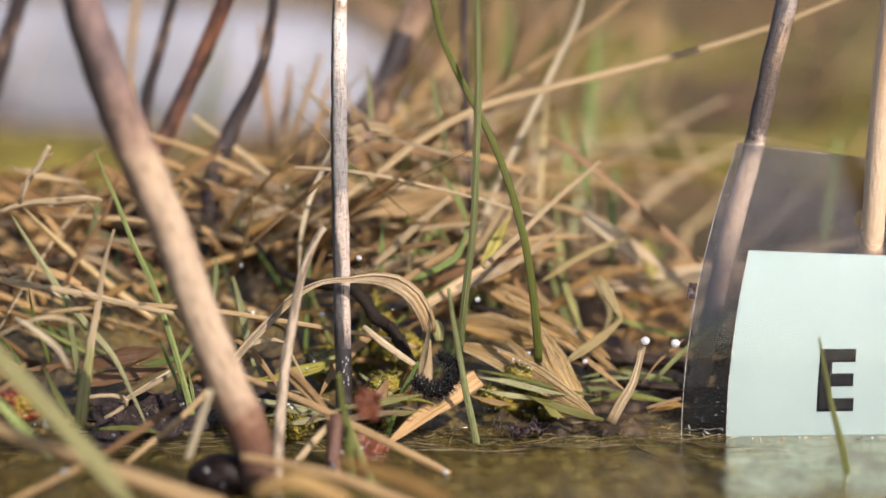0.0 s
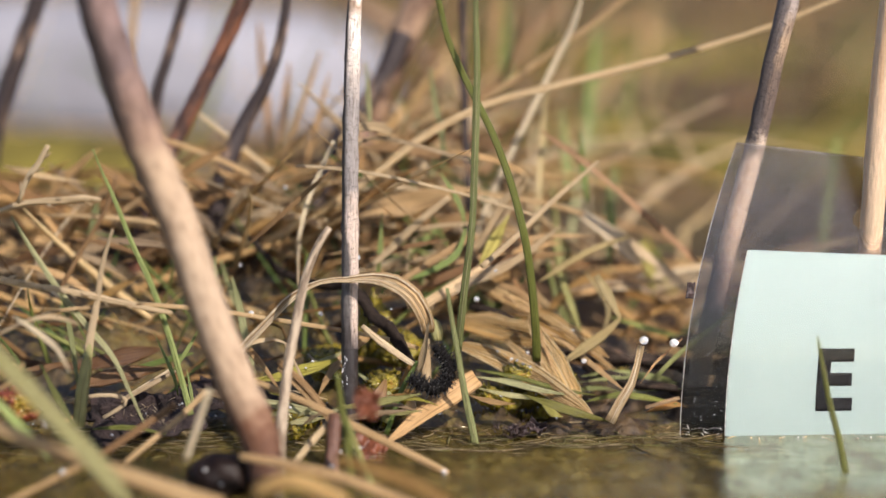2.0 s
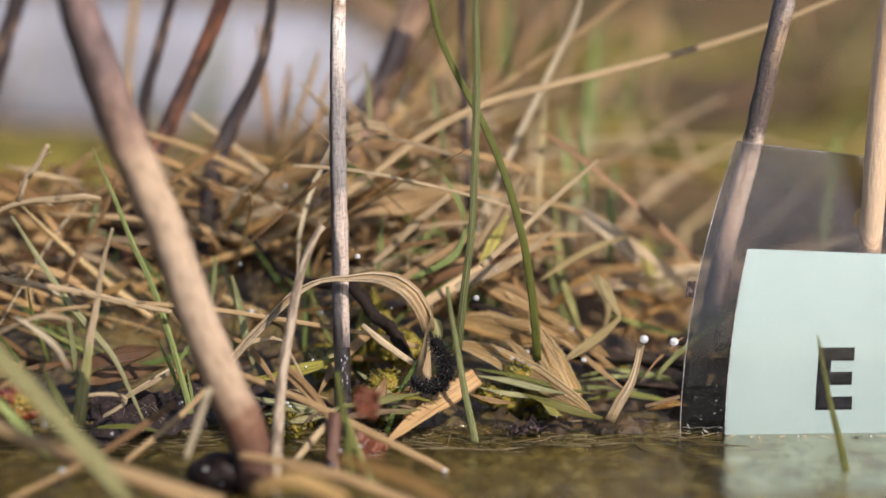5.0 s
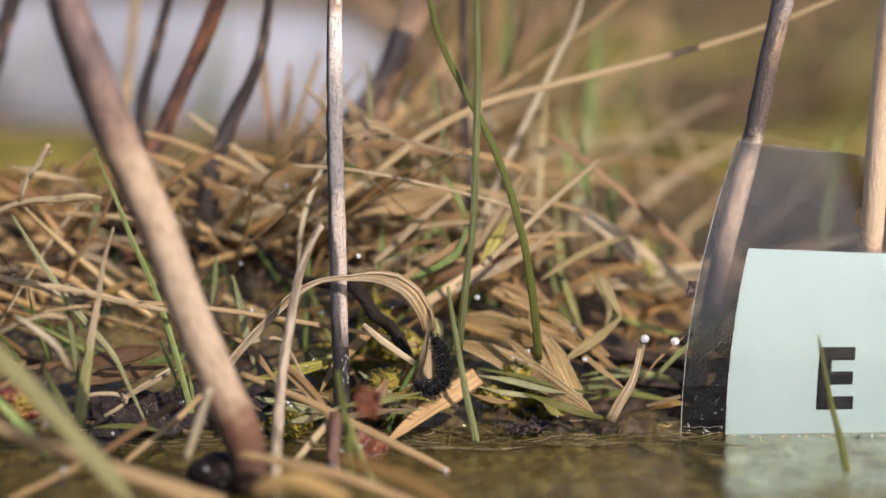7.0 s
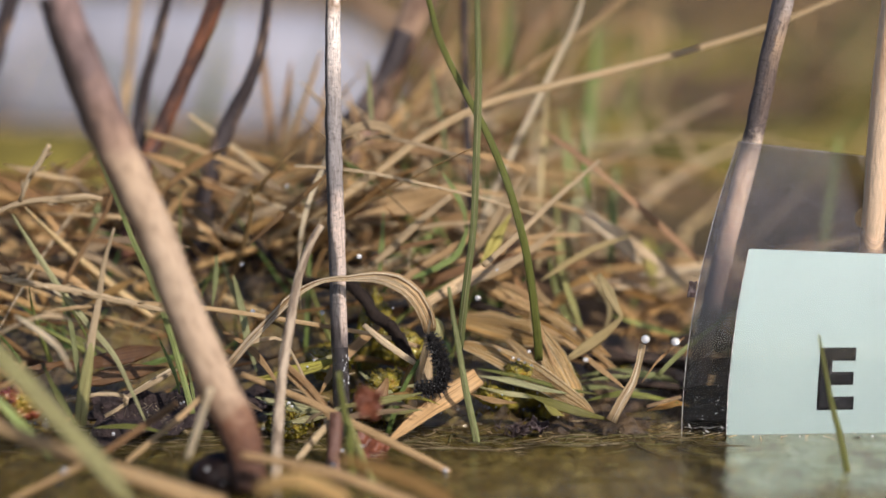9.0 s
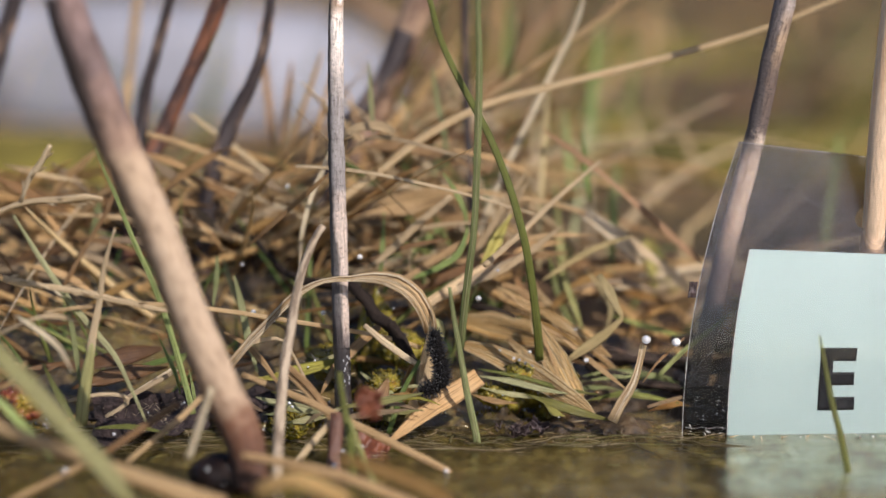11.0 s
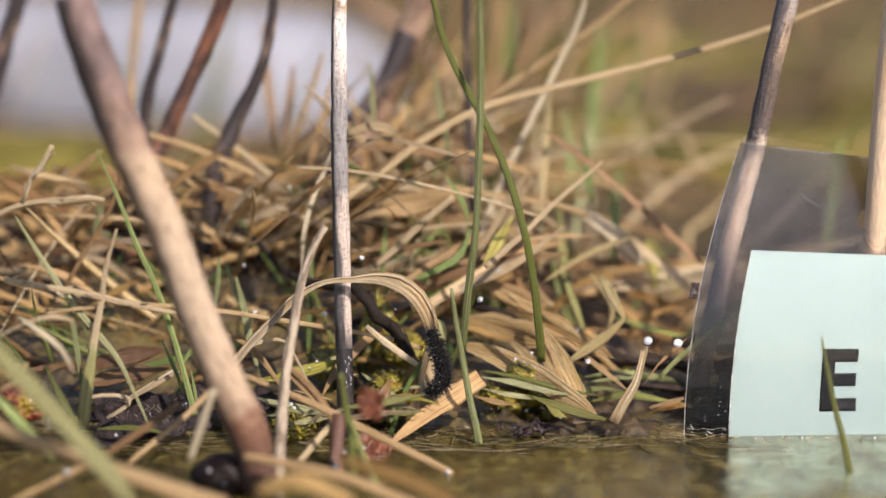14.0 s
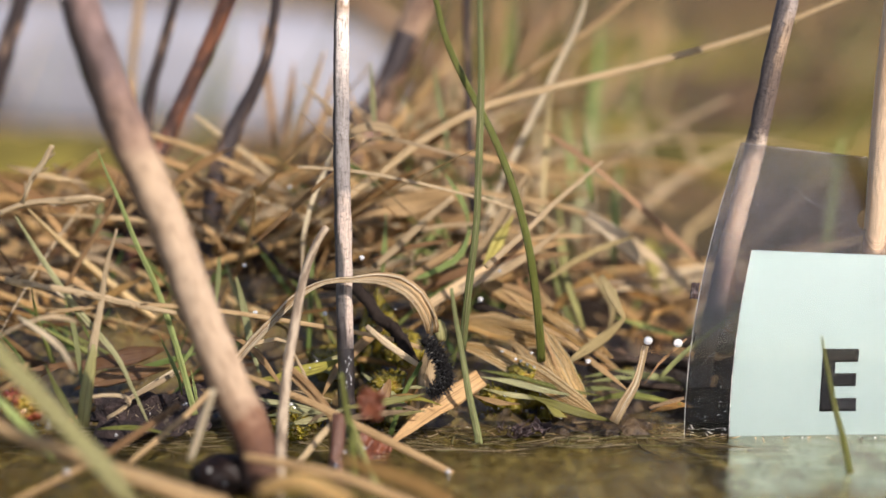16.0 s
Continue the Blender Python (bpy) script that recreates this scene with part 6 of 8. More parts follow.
strand("dry_straw", pale, "soft whitish blade end in the tangle", "straw", [0.96, 1.81, 1.6, 0.85], [(-15.4, 38, 37.6), (-11.1, 38, 38.3), (-6.8, 38, 38.3), (-2.8, 38, 37.6)])
strand("dry_straw", pale, "pale straw rising out of the dark litter", "straw", [1.03, 1.44, 1.44, 1.03], [(-12.6, 19, 26.2), (-8.1, 20, 30.1), (-3.5, 21, 34.4), (1.9, 22, 38.7)], flat=0.3)
strand("dry_straw", pale, "soft pale straw crossing in the tangle", "straw", [0.95, 1.68, 1.58, 0.95], [(5.9, 28, 25), (8.8, 29, 30.7), (12.7, 31, 37.3), (16, 33, 41.8)])
strand("dry_straw", pale, "broad bleached blade drooping in the tangle", "straw", [0.86, 2.36, 3.22, 2.58], [(21.6, 40, 34.7), (27.5, 40, 32.5), (33.4, 39, 28.3), (38.2, 38, 23.3)])
strand("dry_straw", pale, "soft pale straw crossing in the tangle", "straw", [0.85, 1.38, 1.28, 0.85], [(7.6, 36, 31.7), (9.2, 36, 29), (11.3, 35, 26.5), (12.9, 34, 24)])
strand("seed_pod", palegreen, "whitish green ribbed bud behind the larva", "bud", [0.8, 2.09, 2.29, 2.19, 1.49], [(-1, 3, 19.6), (-0.8, 3, 18.8), (-0.4, 2.5, 17.5), (-0.2, 2, 16)], flat=0.7, fold=0.0, sides=12, step=0.5, taper=False)
strand("dead_leaf", wetleaf, "dark brown sodden leaf under the green blades", "leaf", [1.41, 3.43, 3.83, 2.02], [(-68.4, 6, 10.4), (-62.3, 6, 11), (-56.4, 7, 12.1), (-49.9, 8, 13.3)], fold=0.1)
strand("dead_leaf", wetleaf, "dark brown sodden leaf under the green blades", "leaf", [1.2, 2.99, 2.99, 1.2], [(-65, 0, 7.7), (-59.7, 1, 9.3), (-53.8, 2, 10.3), (-48.4, 3, 10.9)], fold=0.1)
strand("dead_leaf", wan, "pale grey straw lying on the mud", "straw", [0.49, 0.89, 0.98, 0.69], [(-55.2, -6, 6.8), (-52.3, -5, 8.5), (-49.1, -4, 10.1), (-46, -3, 11.8)], flat=0.4)
strand("dead_leaf", damp, "amber leaf end standing in wet moss", "leaf", [1.19, 2.37, 2.17, 0.99], [(-4.9, -1, 13), (-5.5, -2, 10.4), (-6.1, -3, 7.9), (-6.7, -4, 5.6)], fold=0.1)
strand("dry_straw", damp, "soft warm brown dead blade between the stems", "straw", [0.75, 2.18, 1.42, 0.54], [(-82.2, 42.5, 36.2), (-78.1, 41.5, 38.4), (-73.8, 40.5, 40.8), (-69.7, 39.5, 43.2)])
strand("dry_straw", russet, "soft orange-brown dead blade between the stems", "straw", [0.74, 2.12, 1.82, 0.53], [(-58.5, 36.2, 40.1), (-53.4, 35.2, 37.6), (-48.1, 34.2, 35.9), (-43, 33.2, 35.1)])
strand("dry_straw", wan, "soft grey-brown dead blade between the stems", "straw", [0.74, 2.19, 1.83, 0.53], [(-53.5, 35.6, 38.8), (-48.7, 34.6, 35.9), (-43.9, 33.6, 32.4), (-39.2, 32.6, 28.5)])
strand("dry_straw", russet, "soft orange-brown dead blade between the stems", "straw", [0.75, 2.11, 1.67, 0.53], [(-65, 39, 43), (-61.1, 38, 40.2), (-57.1, 37, 36.6), (-53.2, 36, 32.5)])
strand("dry_straw", wan, "soft grey-brown dead blade between the stems", "straw", [0.76, 2.08, 1.47, 0.54], [(-43.7, 45.1, 29.8), (-40, 44.1, 28.6), (-36.2, 43.1, 27.6), (-32.6, 42.1, 26.8)])
strand("dry_straw", russet, "soft orange-brown dead blade between the stems", "straw", [0.75, 1.78, 1.74, 0.54], [(-47.1, 44.2, 31.8), (-43.2, 43.2, 35.5), (-39.2, 42.2, 38.8), (-35.4, 41.2, 41.6)])
strand("dry_straw", wan, "soft grey-brown dead blade between the stems", "straw", [0.75, 2.06, 1.67, 0.53], [(-38.2, 40, 42.7), (-34.5, 39, 40), (-30.8, 38, 37.9), (-27.2, 37, 36.6)])
strand("dry_straw", straw, "soft tan dead blade between the stems", "straw", [0.73, 1.42, 2.01, 0.52], [(-69.1, 30.1, 31.9), (-65.6, 29.2, 35.7), (-62, 28.1, 38.7), (-58.6, 27.1, 40.6)])
strand("dry_straw", russet, "soft orange-brown dead blade between the stems", "straw", [0.74, 1.53, 1.65, 0.53], [(-57.2, 36.5, 44.9), (-53.1, 35.5, 44), (-48.9, 34.5, 42.7), (-44.9, 33.5, 41.1)])
strand("dry_straw", russet, "soft orange-brown dead blade between the stems", "straw", [0.76, 1.36, 1.31, 0.54], [(-58.9, 44.2, 33.6), (-54.9, 43.2, 29.4), (-50.8, 42.2, 25.6), (-46.8, 41.2, 22.5)])
strand("dry_straw", russet, "soft orange-brown dead blade between the stems", "straw", [0.74, 1.78, 1.67, 0.53], [(-55.4, 35.1, 28.6), (-52.4, 34.1, 32.1), (-49.3, 33, 35.8), (-46.3, 32.1, 39.4)])
strand("dry_straw", wan, "soft grey-brown dead blade between the stems", "straw", [0.75, 2.31, 1.25, 0.54], [(-74.4, 41.2, 42.4), (-71.4, 40.2, 40.6), (-68.3, 39.2, 38.3), (-65.4, 38.2, 35.7)])
strand("dry_straw", russet, "soft orange-brown dead blade between the stems", "straw", [0.75, 1.58, 1.25, 0.53], [(-76.7, 37.5, 35.1), (-73.5, 36.5, 31.8), (-70.1, 35.5, 27.3), (-67, 34.5, 21.8)])
strand("dry_straw", straw, "soft tan dead blade between the stems", "straw", [0.75, 2.2, 1.81, 0.54], [(-43.5, 44.1, 41.9), (-40, 43.1, 39.7), (-36.4, 42.1, 38.6), (-32.9, 41.1, 38.6)])
strand("dry_straw", wan, "soft grey-brown dead blade between the stems", "straw", [0.74, 1.76, 2.09, 0.53], [(-55.4, 35.2, 44.6), (-52.5, 34.2, 42.3), (-49.4, 33.2, 40.4), (-46.5, 32.2, 39)])
strand("dry_straw", russet, "soft orange-brown dead blade between the stems", "straw", [0.75, 2.09, 1.86, 0.54], [(-71.7, 43.7, 37.9), (-69.1, 42.8, 41.1), (-66.4, 41.7, 43.6), (-63.9, 40.7, 45.3)])
strand("dry_straw", russet, "soft orange-brown dead blade between the stems", "straw", [0.75, 1.86, 1.49, 0.54], [(-75.3, 41.2, 34.7), (-72.1, 40.2, 38.5), (-68.8, 39.2, 41.8), (-65.6, 38.2, 44.6)])
strand("dry_straw", wan, "soft grey-brown dead blade between the stems", "straw", [0.75, 2.25, 1.37, 0.54], [(-66.9, 39.8, 30.3), (-63.8, 38.8, 28.8), (-60.6, 37.8, 27.1), (-57.5, 36.8, 25.5)])
strand("dry_straw", russet, "soft orange-brown dead blade between the stems", "straw", [0.75, 1.37, 1.98, 0.54], [(-43.8, 42.6, 35.1), (-38.1, 41.6, 37.3), (-32.2, 40.6, 39.5), (-26.5, 39.6, 41.5)])
strand("dry_straw", russet, "soft orange-brown dead blade between the stems", "straw", [0.75, 2.21, 1.23, 0.53], [(-50.3, 39.5, 35.8), (-47.2, 38.5, 33), (-44.1, 37.5, 29.7), (-41, 36.5, 26.2)])
strand("dry_straw", russet, "soft orange-brown dead blade between the stems", "straw", [0.75, 1.45, 2.13, 0.54], [(-59.6, 40.1, 30.7), (-54.1, 39.1, 30.4), (-48.3, 38.1, 29.4), (-42.8, 37.1, 27.6)])
strand("dry_straw", straw, "soft tan dead blade between the stems", "straw", [0.74, 1.61, 1.19, 0.53], [(-81.7, 34, 42.9), (-76.4, 33, 41.7), (-71, 31.9, 40.7), (-65.7, 31, 40.1)])
strand("dry_straw", russet, "soft orange-brown dead blade between the stems", "straw", [0.73, 1.49, 1.79, 0.52], [(-53.3, 31.2, 36.8), (-48.5, 30.2, 41.1), (-43.6, 29.2, 44.5), (-38.9, 28.2, 47)])
strand("dry_straw", wan, "soft grey-brown dead blade between the stems", "straw", [0.75, 1.37, 2.09, 0.53], [(-58.3, 37.6, 38.3), (-54.2, 36.6, 36.2), (-49.9, 35.6, 33.4), (-45.7, 34.6, 30)])
strand("dry_straw", russet, "soft orange-brown dead blade between the stems", "straw", [0.74, 1.94, 1.6, 0.53], [(-70.4, 34.6, 28), (-67.4, 33.6, 32.9), (-64.3, 32.6, 37), (-61.3, 31.6, 40.3)])
strand("dry_straw", straw, "soft tan dead blade between the stems", "straw", [0.75, 1.76, 2.09, 0.54], [(-62.7, 40.5, 34.4), (-59.5, 39.5, 36), (-56.1, 38.5, 37.9), (-52.8, 37.5, 40.1)])
strand("dry_straw", straw, "soft tan dead blade between the stems", "straw", [0.74, 2.02, 1.2, 0.53], [(-61.6, 34, 32.4), (-58.6, 33, 34.8), (-55.6, 32, 37), (-52.7, 31, 39.1)])
strand("dry_straw", russet, "soft orange-brown dead blade between the stems", "straw", [0.74, 2.3, 1.75, 0.53], [(-84.4, 34.7, 41.1), (-79.2, 33.7, 38.6), (-73.9, 32.7, 36.1), (-68.8, 31.7, 33.6)])
strand("dry_straw", russet, "soft orange-brown dead blade between the stems", "straw", [0.74, 2.23, 1.53, 0.53], [(-49.7, 36.9, 41.1), (-44.2, 35.9, 39.2), (-38.6, 34.9, 37.2), (-33.1, 33.9, 35.1)])
strand("dry_straw", wan, "soft grey-brown dead blade between the stems", "straw", [0.74, 1.35, 1.72, 0.53], [(-41.4, 35.1, 31), (-39.2, 34.1, 34.7), (-37, 33.1, 37.8), (-34.8, 32.1, 40)])
strand("dry_straw", greyed, "long grey-olive straw leaning behind the plastic label", "straw", [0.81, 0.91, 0.81, 0.5], [(38.7, 6, 8.6), (42.7, 7, 12.5), (47, 8, 15.8), (51.7, 9, 19.5)], flat=0.5)
strand("dead_leaf", russet, "soft brown leaf behind the plastic label", "leaf", [1.48, 3.59, 3.59, 1.9], [(53, 30, 12.3), (51.5, 28, 8.9), (50.3, 26, 5.1), (49.5, 24, 1.2)])
strand("dry_straw", straw, "soft tan blade behind the plastic label", "straw", [0.85, 1.91, 1.91, 1.06], [(54.9, 34, 24), (54.2, 33, 20.4), (53.7, 32, 16.8), (53.1, 31, 12.6)])
strand("dead_leaf", wan, "soft grey-brown leaf behind the plastic label", "leaf", [1.04, 2.5, 2.71, 1.46], [(45.4, 22, 2.7), (48.1, 21, 1.9), (50.6, 20, 0.8), (53.2, 19, 0.6)])
strand("dead_leaf", damp, "wet brown blade by the foot of the plastic", "leaf", [0.6, 1.41, 1.41, 0.6], [(36.7, 3, 2.9), (39.6, 4, 3.5), (42.1, 5, 3.9), (44.5, 5, 3.3)])
strand("grass_plant", green, "soft green blade standing at the back of the tangle", "plant", [0.73, 1.58, 1.71], [(14.3, 110, 70.6), (14.1, 110, 61.5), (13.4, 110, 52.3)])
strand("grass_plant", green, "soft green blade standing at the back of the tangle", "plant", [0.74, 1.98, 2.23, 1.98], [(34.5, 120, 63.1), (33.7, 118, 52.2), (32.4, 115, 41.3), (31, 110, 29.5)])
strand("grass_plant", green, "soft green blade standing at the back of the tangle", "plant", [0.7, 1.87, 2.11], [(36.8, 85, 36.5), (35.8, 83, 30.3), (34.5, 80, 23.1)])
strand("grass_plant", olive, "soft green blade standing at the back of the tangle", "plant", [0.78, 1.96, 2.09], [(45.3, 150, 58.3), (44.5, 148, 48), (43.1, 145, 37.8)])
strand("grass_plant", green, "soft green blade standing at the back of the tangle", "plant", [0.71, 1.65, 1.77], [(25.5, 90, 47.8), (26.4, 88, 39.7), (27, 85, 30.6)])


# ---- plastic label with its card ----
def sheet_at(s, h):
    """A point of the bent label: s across from its outer edge, h up from the water, in millimetres."""
    lean = 0.0040 * max(h, 0) ** 2
    return mm(42.2 + s + lean * (1 - s / 90), -3 + 0.0042 * max(h, 0) ** 2 + 0.06 * s, h - 0.12 * s * (max(h, 0) / 52) ** 2)


def bent_plate(s0, s1, h0, h1, thick, lift=0.0, ns=26, nh=26, bm=None, hole=None):
    """A plate that follows the label's bend."""
    bm = bm or bmesh.new()
    lift, thick = lift * S, thick * S
    grid = {}
    for side in (0, 1):
        for i in range(ns + 1):
            for j in range(nh + 1):
                s, h = s0 + (s1 - s0) * i / ns, h0 + (h1 - h0) * j / nh
                if hole:
                    far = math.hypot(s - hole[0], h - hole[1])
                    if abs(far - hole[2]) < 0.62 and far > 0.1:
                        s, h = hole[0] + (s - hole[0]) * hole[2] / far, hole[1] + (h - hole[1]) * hole[2] / far
                p = sheet_at(s, h)
                nrm = (sheet_at(s + 0.5, h) - p).cross(sheet_at(s, h + 0.5) - p).normalized()
                grid[side, i, j] = bm.verts.new(p + nrm * (lift + (thick if side == 0 else 0)))
    gone = set()
    if hole:
        for i in range(ns):
            for j in range(nh):
                s, h = s0 + (s1 - s0) * (i + 0.5) / ns, h0 + (h1 - h0) * (j + 0.5) / nh
                if (s - hole[0]) ** 2 + (h - hole[1]) ** 2 < hole[2] ** 2:
                    gone.add((i, j))
    edges = {}
    for i in range(ns):
        for j in range(nh):
            if (i, j) in gone:
                continue
            for side in (0, 1):
                q = [grid[side, i, j], grid[side, i + 1, j], grid[side, i + 1, j + 1], grid[side, i, j + 1]]
                bm.faces.new(q if side == 0 else q[::-1])
            c = [(i, j), (i + 1, j), (i + 1, j + 1), (i, j + 1)]
            for a, b in zip(c, c[1:] + c[:1]):
                if (b, a) in edges:
                    del edges[b, a]
                else:
                    edges[a, b] = True
    rim = []
    for a, b in edges:
        rim.append(bm.faces.new([grid[0, b[0], b[1]], grid[0, a[0], a[1]], grid[1, a[0], a[1]], grid[1, b[0], b[1]]]))
    bmesh.ops.split_edges(bm, edges=[e for e in {e for f in rim for e in f.edges} if len({f in rim for f in e.link_faces}) == 2])
    return bm


def letter_mesh(text, s0, s1, h0, h1, lift, thick):
    """A printed character from the built-in font, laid on the bent card."""
    cu = bpy.data.curves.new("letter_curve", 'FONT')
    cu.body, cu.size, cu.offset, cu.resolution_u = text, 1.0, 0.035, 3
    tmp = new("letter_curve", cu)
    bpy.context.view_layer.update()
    me = bpy.data.meshes.new_from_object(tmp.evaluated_get(bpy.context.evaluated_depsgraph_get()))
    bpy.data.objects.remove(tmp)
    bm = bmesh.new()
    bm.from_mesh(me)
    bmesh.ops.triangulate(bm, faces=bm.faces[:])
    bmesh.ops.subdivide_edges(bm, edges=bm.edges[:], cuts=3, use_grid_fill=True)
    xs, ys = [v.co.x for v in bm.verts], [v.co.y for v in bm.verts]
    geo = bmesh.ops.extrude_face_region(bm, geom=bm.faces[:])
    top = {g for g in geo["geom"] if isinstance(g, bmesh.types.BMVert)}
    for v in bm.verts:
        s = s0 + (s1 - s0) * (v.co.x - min(xs)) / (max(xs) - min(xs))
        h = h0 + (h1 - h0) * (v.co.y - min(ys)) / (max(ys) - min(ys))
        p = sheet_at(s, h)
        nrm = (sheet_at(s + 0.5, h) - p).cross(sheet_at(s, h + 0.5) - p).normalized()
        v.co = p + nrm * (lift + (thick if v in top else 0)) * S
    bmesh.ops.recalc_face_normals(bm, faces=bm.faces[:])
    return bm


def build_label():
    thing = tagged(new("plant_label"), "clear curved plastic label with a pale mint card, standing in water", "label")
    thing.location = mm(70, 0, 0)
    inv = Matrix.Translation(-thing.location)
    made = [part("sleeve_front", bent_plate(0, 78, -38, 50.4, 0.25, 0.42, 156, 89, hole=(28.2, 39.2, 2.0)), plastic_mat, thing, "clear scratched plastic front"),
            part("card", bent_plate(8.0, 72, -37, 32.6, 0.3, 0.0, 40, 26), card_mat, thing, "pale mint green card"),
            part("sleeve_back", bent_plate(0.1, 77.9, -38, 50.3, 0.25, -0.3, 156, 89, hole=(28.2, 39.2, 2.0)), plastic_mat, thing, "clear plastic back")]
    for ob in made:
        ob.visible_shadow = ob.name == "card"
    # pale strips that paint the glint along plastic and card edges
    for run, ends, w in (("welded_edge", [(0.0, h) for h in range(-35, 51, 3)], 0.06), ("top_edge", [(s, 50.4) for s in range(0, 78, 3)], 0.05), ("card_edge", [(7.9, h) for h in np.arange(0, 32.7, 0.5)], 0.07)):
        s = Soup()
        front = Vector((0, -0.6 * S, 0.1 * S))
        rough = [w * S * (1 + 0.8 * noise.noise(Vector((i * 1.7, w * 90, 2)))) for i in range(len(ends))]
        s.sweep([sheet_at(*q) + front for q in ends], rough, rough, 6, lump=0.9)
        made.append(s.object(run, glint_mat, thing))
        made[-1]["label"] = "thin pale strip painting a glint along the edge"
    for ends in ([(7.5, 49.6), (11.8, 45), (16, 42), (21, 39.5)], [(20.5, 36.4), (22.5, 37.6), (24.2, 38.9)], [(2.2, 12.5), (4.0, 14.5), (6.4, 17.2)]):
        s = Soup()
        runs = [(float(np.interp(k, range(len(ends)), [q[0] for q in ends])), float(np.interp(k, range(len(ends)), [q[1] for q in ends])) + 0.25 * math.sin(k * 3.1)) for k in np.arange(0, len(ends) - 0.9, 0.1)]
        s.sweep([sheet_at(*q) + front * 1.15 for q in runs], [(0.004 + 0.010 * abs(math.sin(i * 0.7))) * S for i in range(len(runs))], [0.006 * S] * len(runs), 4, lump=0.8)
        made.append(s.object("scratch", glint_mat, thing))
        made[-1]["label"] = "fine whitish scratch in the plastic"
    s = Soup()
    s.sweep([sheet_at(q, 1.3 + 0.12 * math.sin(q * 2.3)) + front * 1.1 for q in np.arange(0.4, 7.7, 0.3)], [0.03 * S] * 25, [0.02 * S] * 25, 4, lump=0.9)
    made.append(s.object("tide_mark", glint_mat, thing))
    made[-1]["label"] = "thin whitish tide mark on the plastic"
    rng = random.Random(64)
    # pale flecks: dust specks, and low down glints painted as curls
    for k in range(58):
        a, h, turn = rng.uniform(0.4, 7.2), 0.3 + 9 * rng.random() ** 2.2, rng.uniform(0, 3.14)
        if k > 21:
            a, h = (rng.uniform(0.4, 6.5), rng.uniform(9, 34)) if k < 34 else (rng.uniform(0.5, 27), rng.uniform(33.5, 49))
        n, bow = rng.uniform(0.15, 0.7) * (1.5 if h < 2 else 0.5 if h > 10 else 1), rng.uniform(-0.4, 0.4)
        s = Soup()
        s.sweep([sheet_at(a + n * (q - 0.5) * math.cos(turn) + bow * n * q * (1 - q), h + n * (q - 0.5) * math.sin(turn) + bow * n * q * q) + front * 1.15 for q in (0, 0.25, 0.5, 0.75, 1)], [w * S * (0.75 if h > 10 else 1) for w in (0.02, 0.05, 0.06, 0.04, 0.01)], [0.02 * S] * 5, 4, lump=0.9, seed=k)
        made.append(s.object("fleck", glint_mat, thing))
    made.append(part("letter", letter_mesh("E", 23.7, 30.2, 4.2, 15.4, 0.31, 0.04), ink_mat, made[1], "bold black capital letter"))
    for ob in made:
        ob.data.transform(inv)


build_label()


dowel = stem("wooden_dowel", dowel_mat, "smooth peeled wooden dowel pushed through the label's hole", [4.2], [(80.4, -8.2, 122), (77.8, -1.8, 80), (76.6, 1.6, 58), (76.2, 4.6, 38), (75.7, 8, 18), (75, 11.5, -10)], lump=0.03, category="stick", cuts=(0.62,))


# ---- moss, seeds, droplets, debris ----
def moss_clump(x, y, z, r, mat, label, seed, squash=0.7):
    """A wet cushion of moss: a lumpy glistening body with short shoots over it."""
    rng = random.Random(seed)
    bm = bmesh.new()
    bmesh.ops.create_icosphere(bm, subdivisions=5, radius=1.0)
    at = Vector((seed * 3.1, 0, 0))
    for v in bm.verts:
        d = v.co.normalized()
        g = 0.86 + 0.20 * noise.noise(d * 1.7 + at) + 0.16 * noise.noise(d * 4.2 + at) + 0.11 * noise.noise(d * 9 + at) + 0.05 * noise.noise(d * 21 + at)
        v.co = Vector((d.x * r, d.y * r, d.z * r * squash)) * g * S
    root = part("moss_clump", bm, JELLY[mat])
    root.location = mm(x, y, z)
    s = Soup()
    for k in range(int(24 + 4 * r)):
        a, u = rng.uniform(0, 6.283), rng.random() ** 0.6
        up = math.sqrt(max(0, 1 - u * u))
        out = Vector((math.cos(a) * u, math.sin(a) * u, up * squash)).normalized()
        base = Vector((math.cos(a) * u * r, math.sin(a) * u * r, up * r * squash)) * 0.86
        out = (out + Vector((rng.gauss(0, .5), rng.gauss(0, .5), rng.gauss(0, .5)))).normalized()
        n, w = rng.uniform(0.4, 1.1), rng.uniform(0.08, 0.2) * S
        s.sweep([(base + out * (n * q)) * S for q in (0, 0.4, 0.75, 1)], [w * 0.6, w, w * 0.75, w * 0.15], [w * 0.5, w * 0.7, w * 0.5, w * 0.1], 4, seed=k)
    s.object("fuzz", mat, root)
    return tagged(root, label, "moss", "moss clumps")


def skin(x, y):
    """Thickness of the sodden moss over the bank, in millimetres."""
    return 2.2 + 2.4 * noise.noise(Vector((x, y, 3)) * 0.16) + 1.1 * noise.noise(Vector((x, y, 8)) * 0.5) + 0.5 * noise.noise(Vector((x, y, 1)) * 1.4)


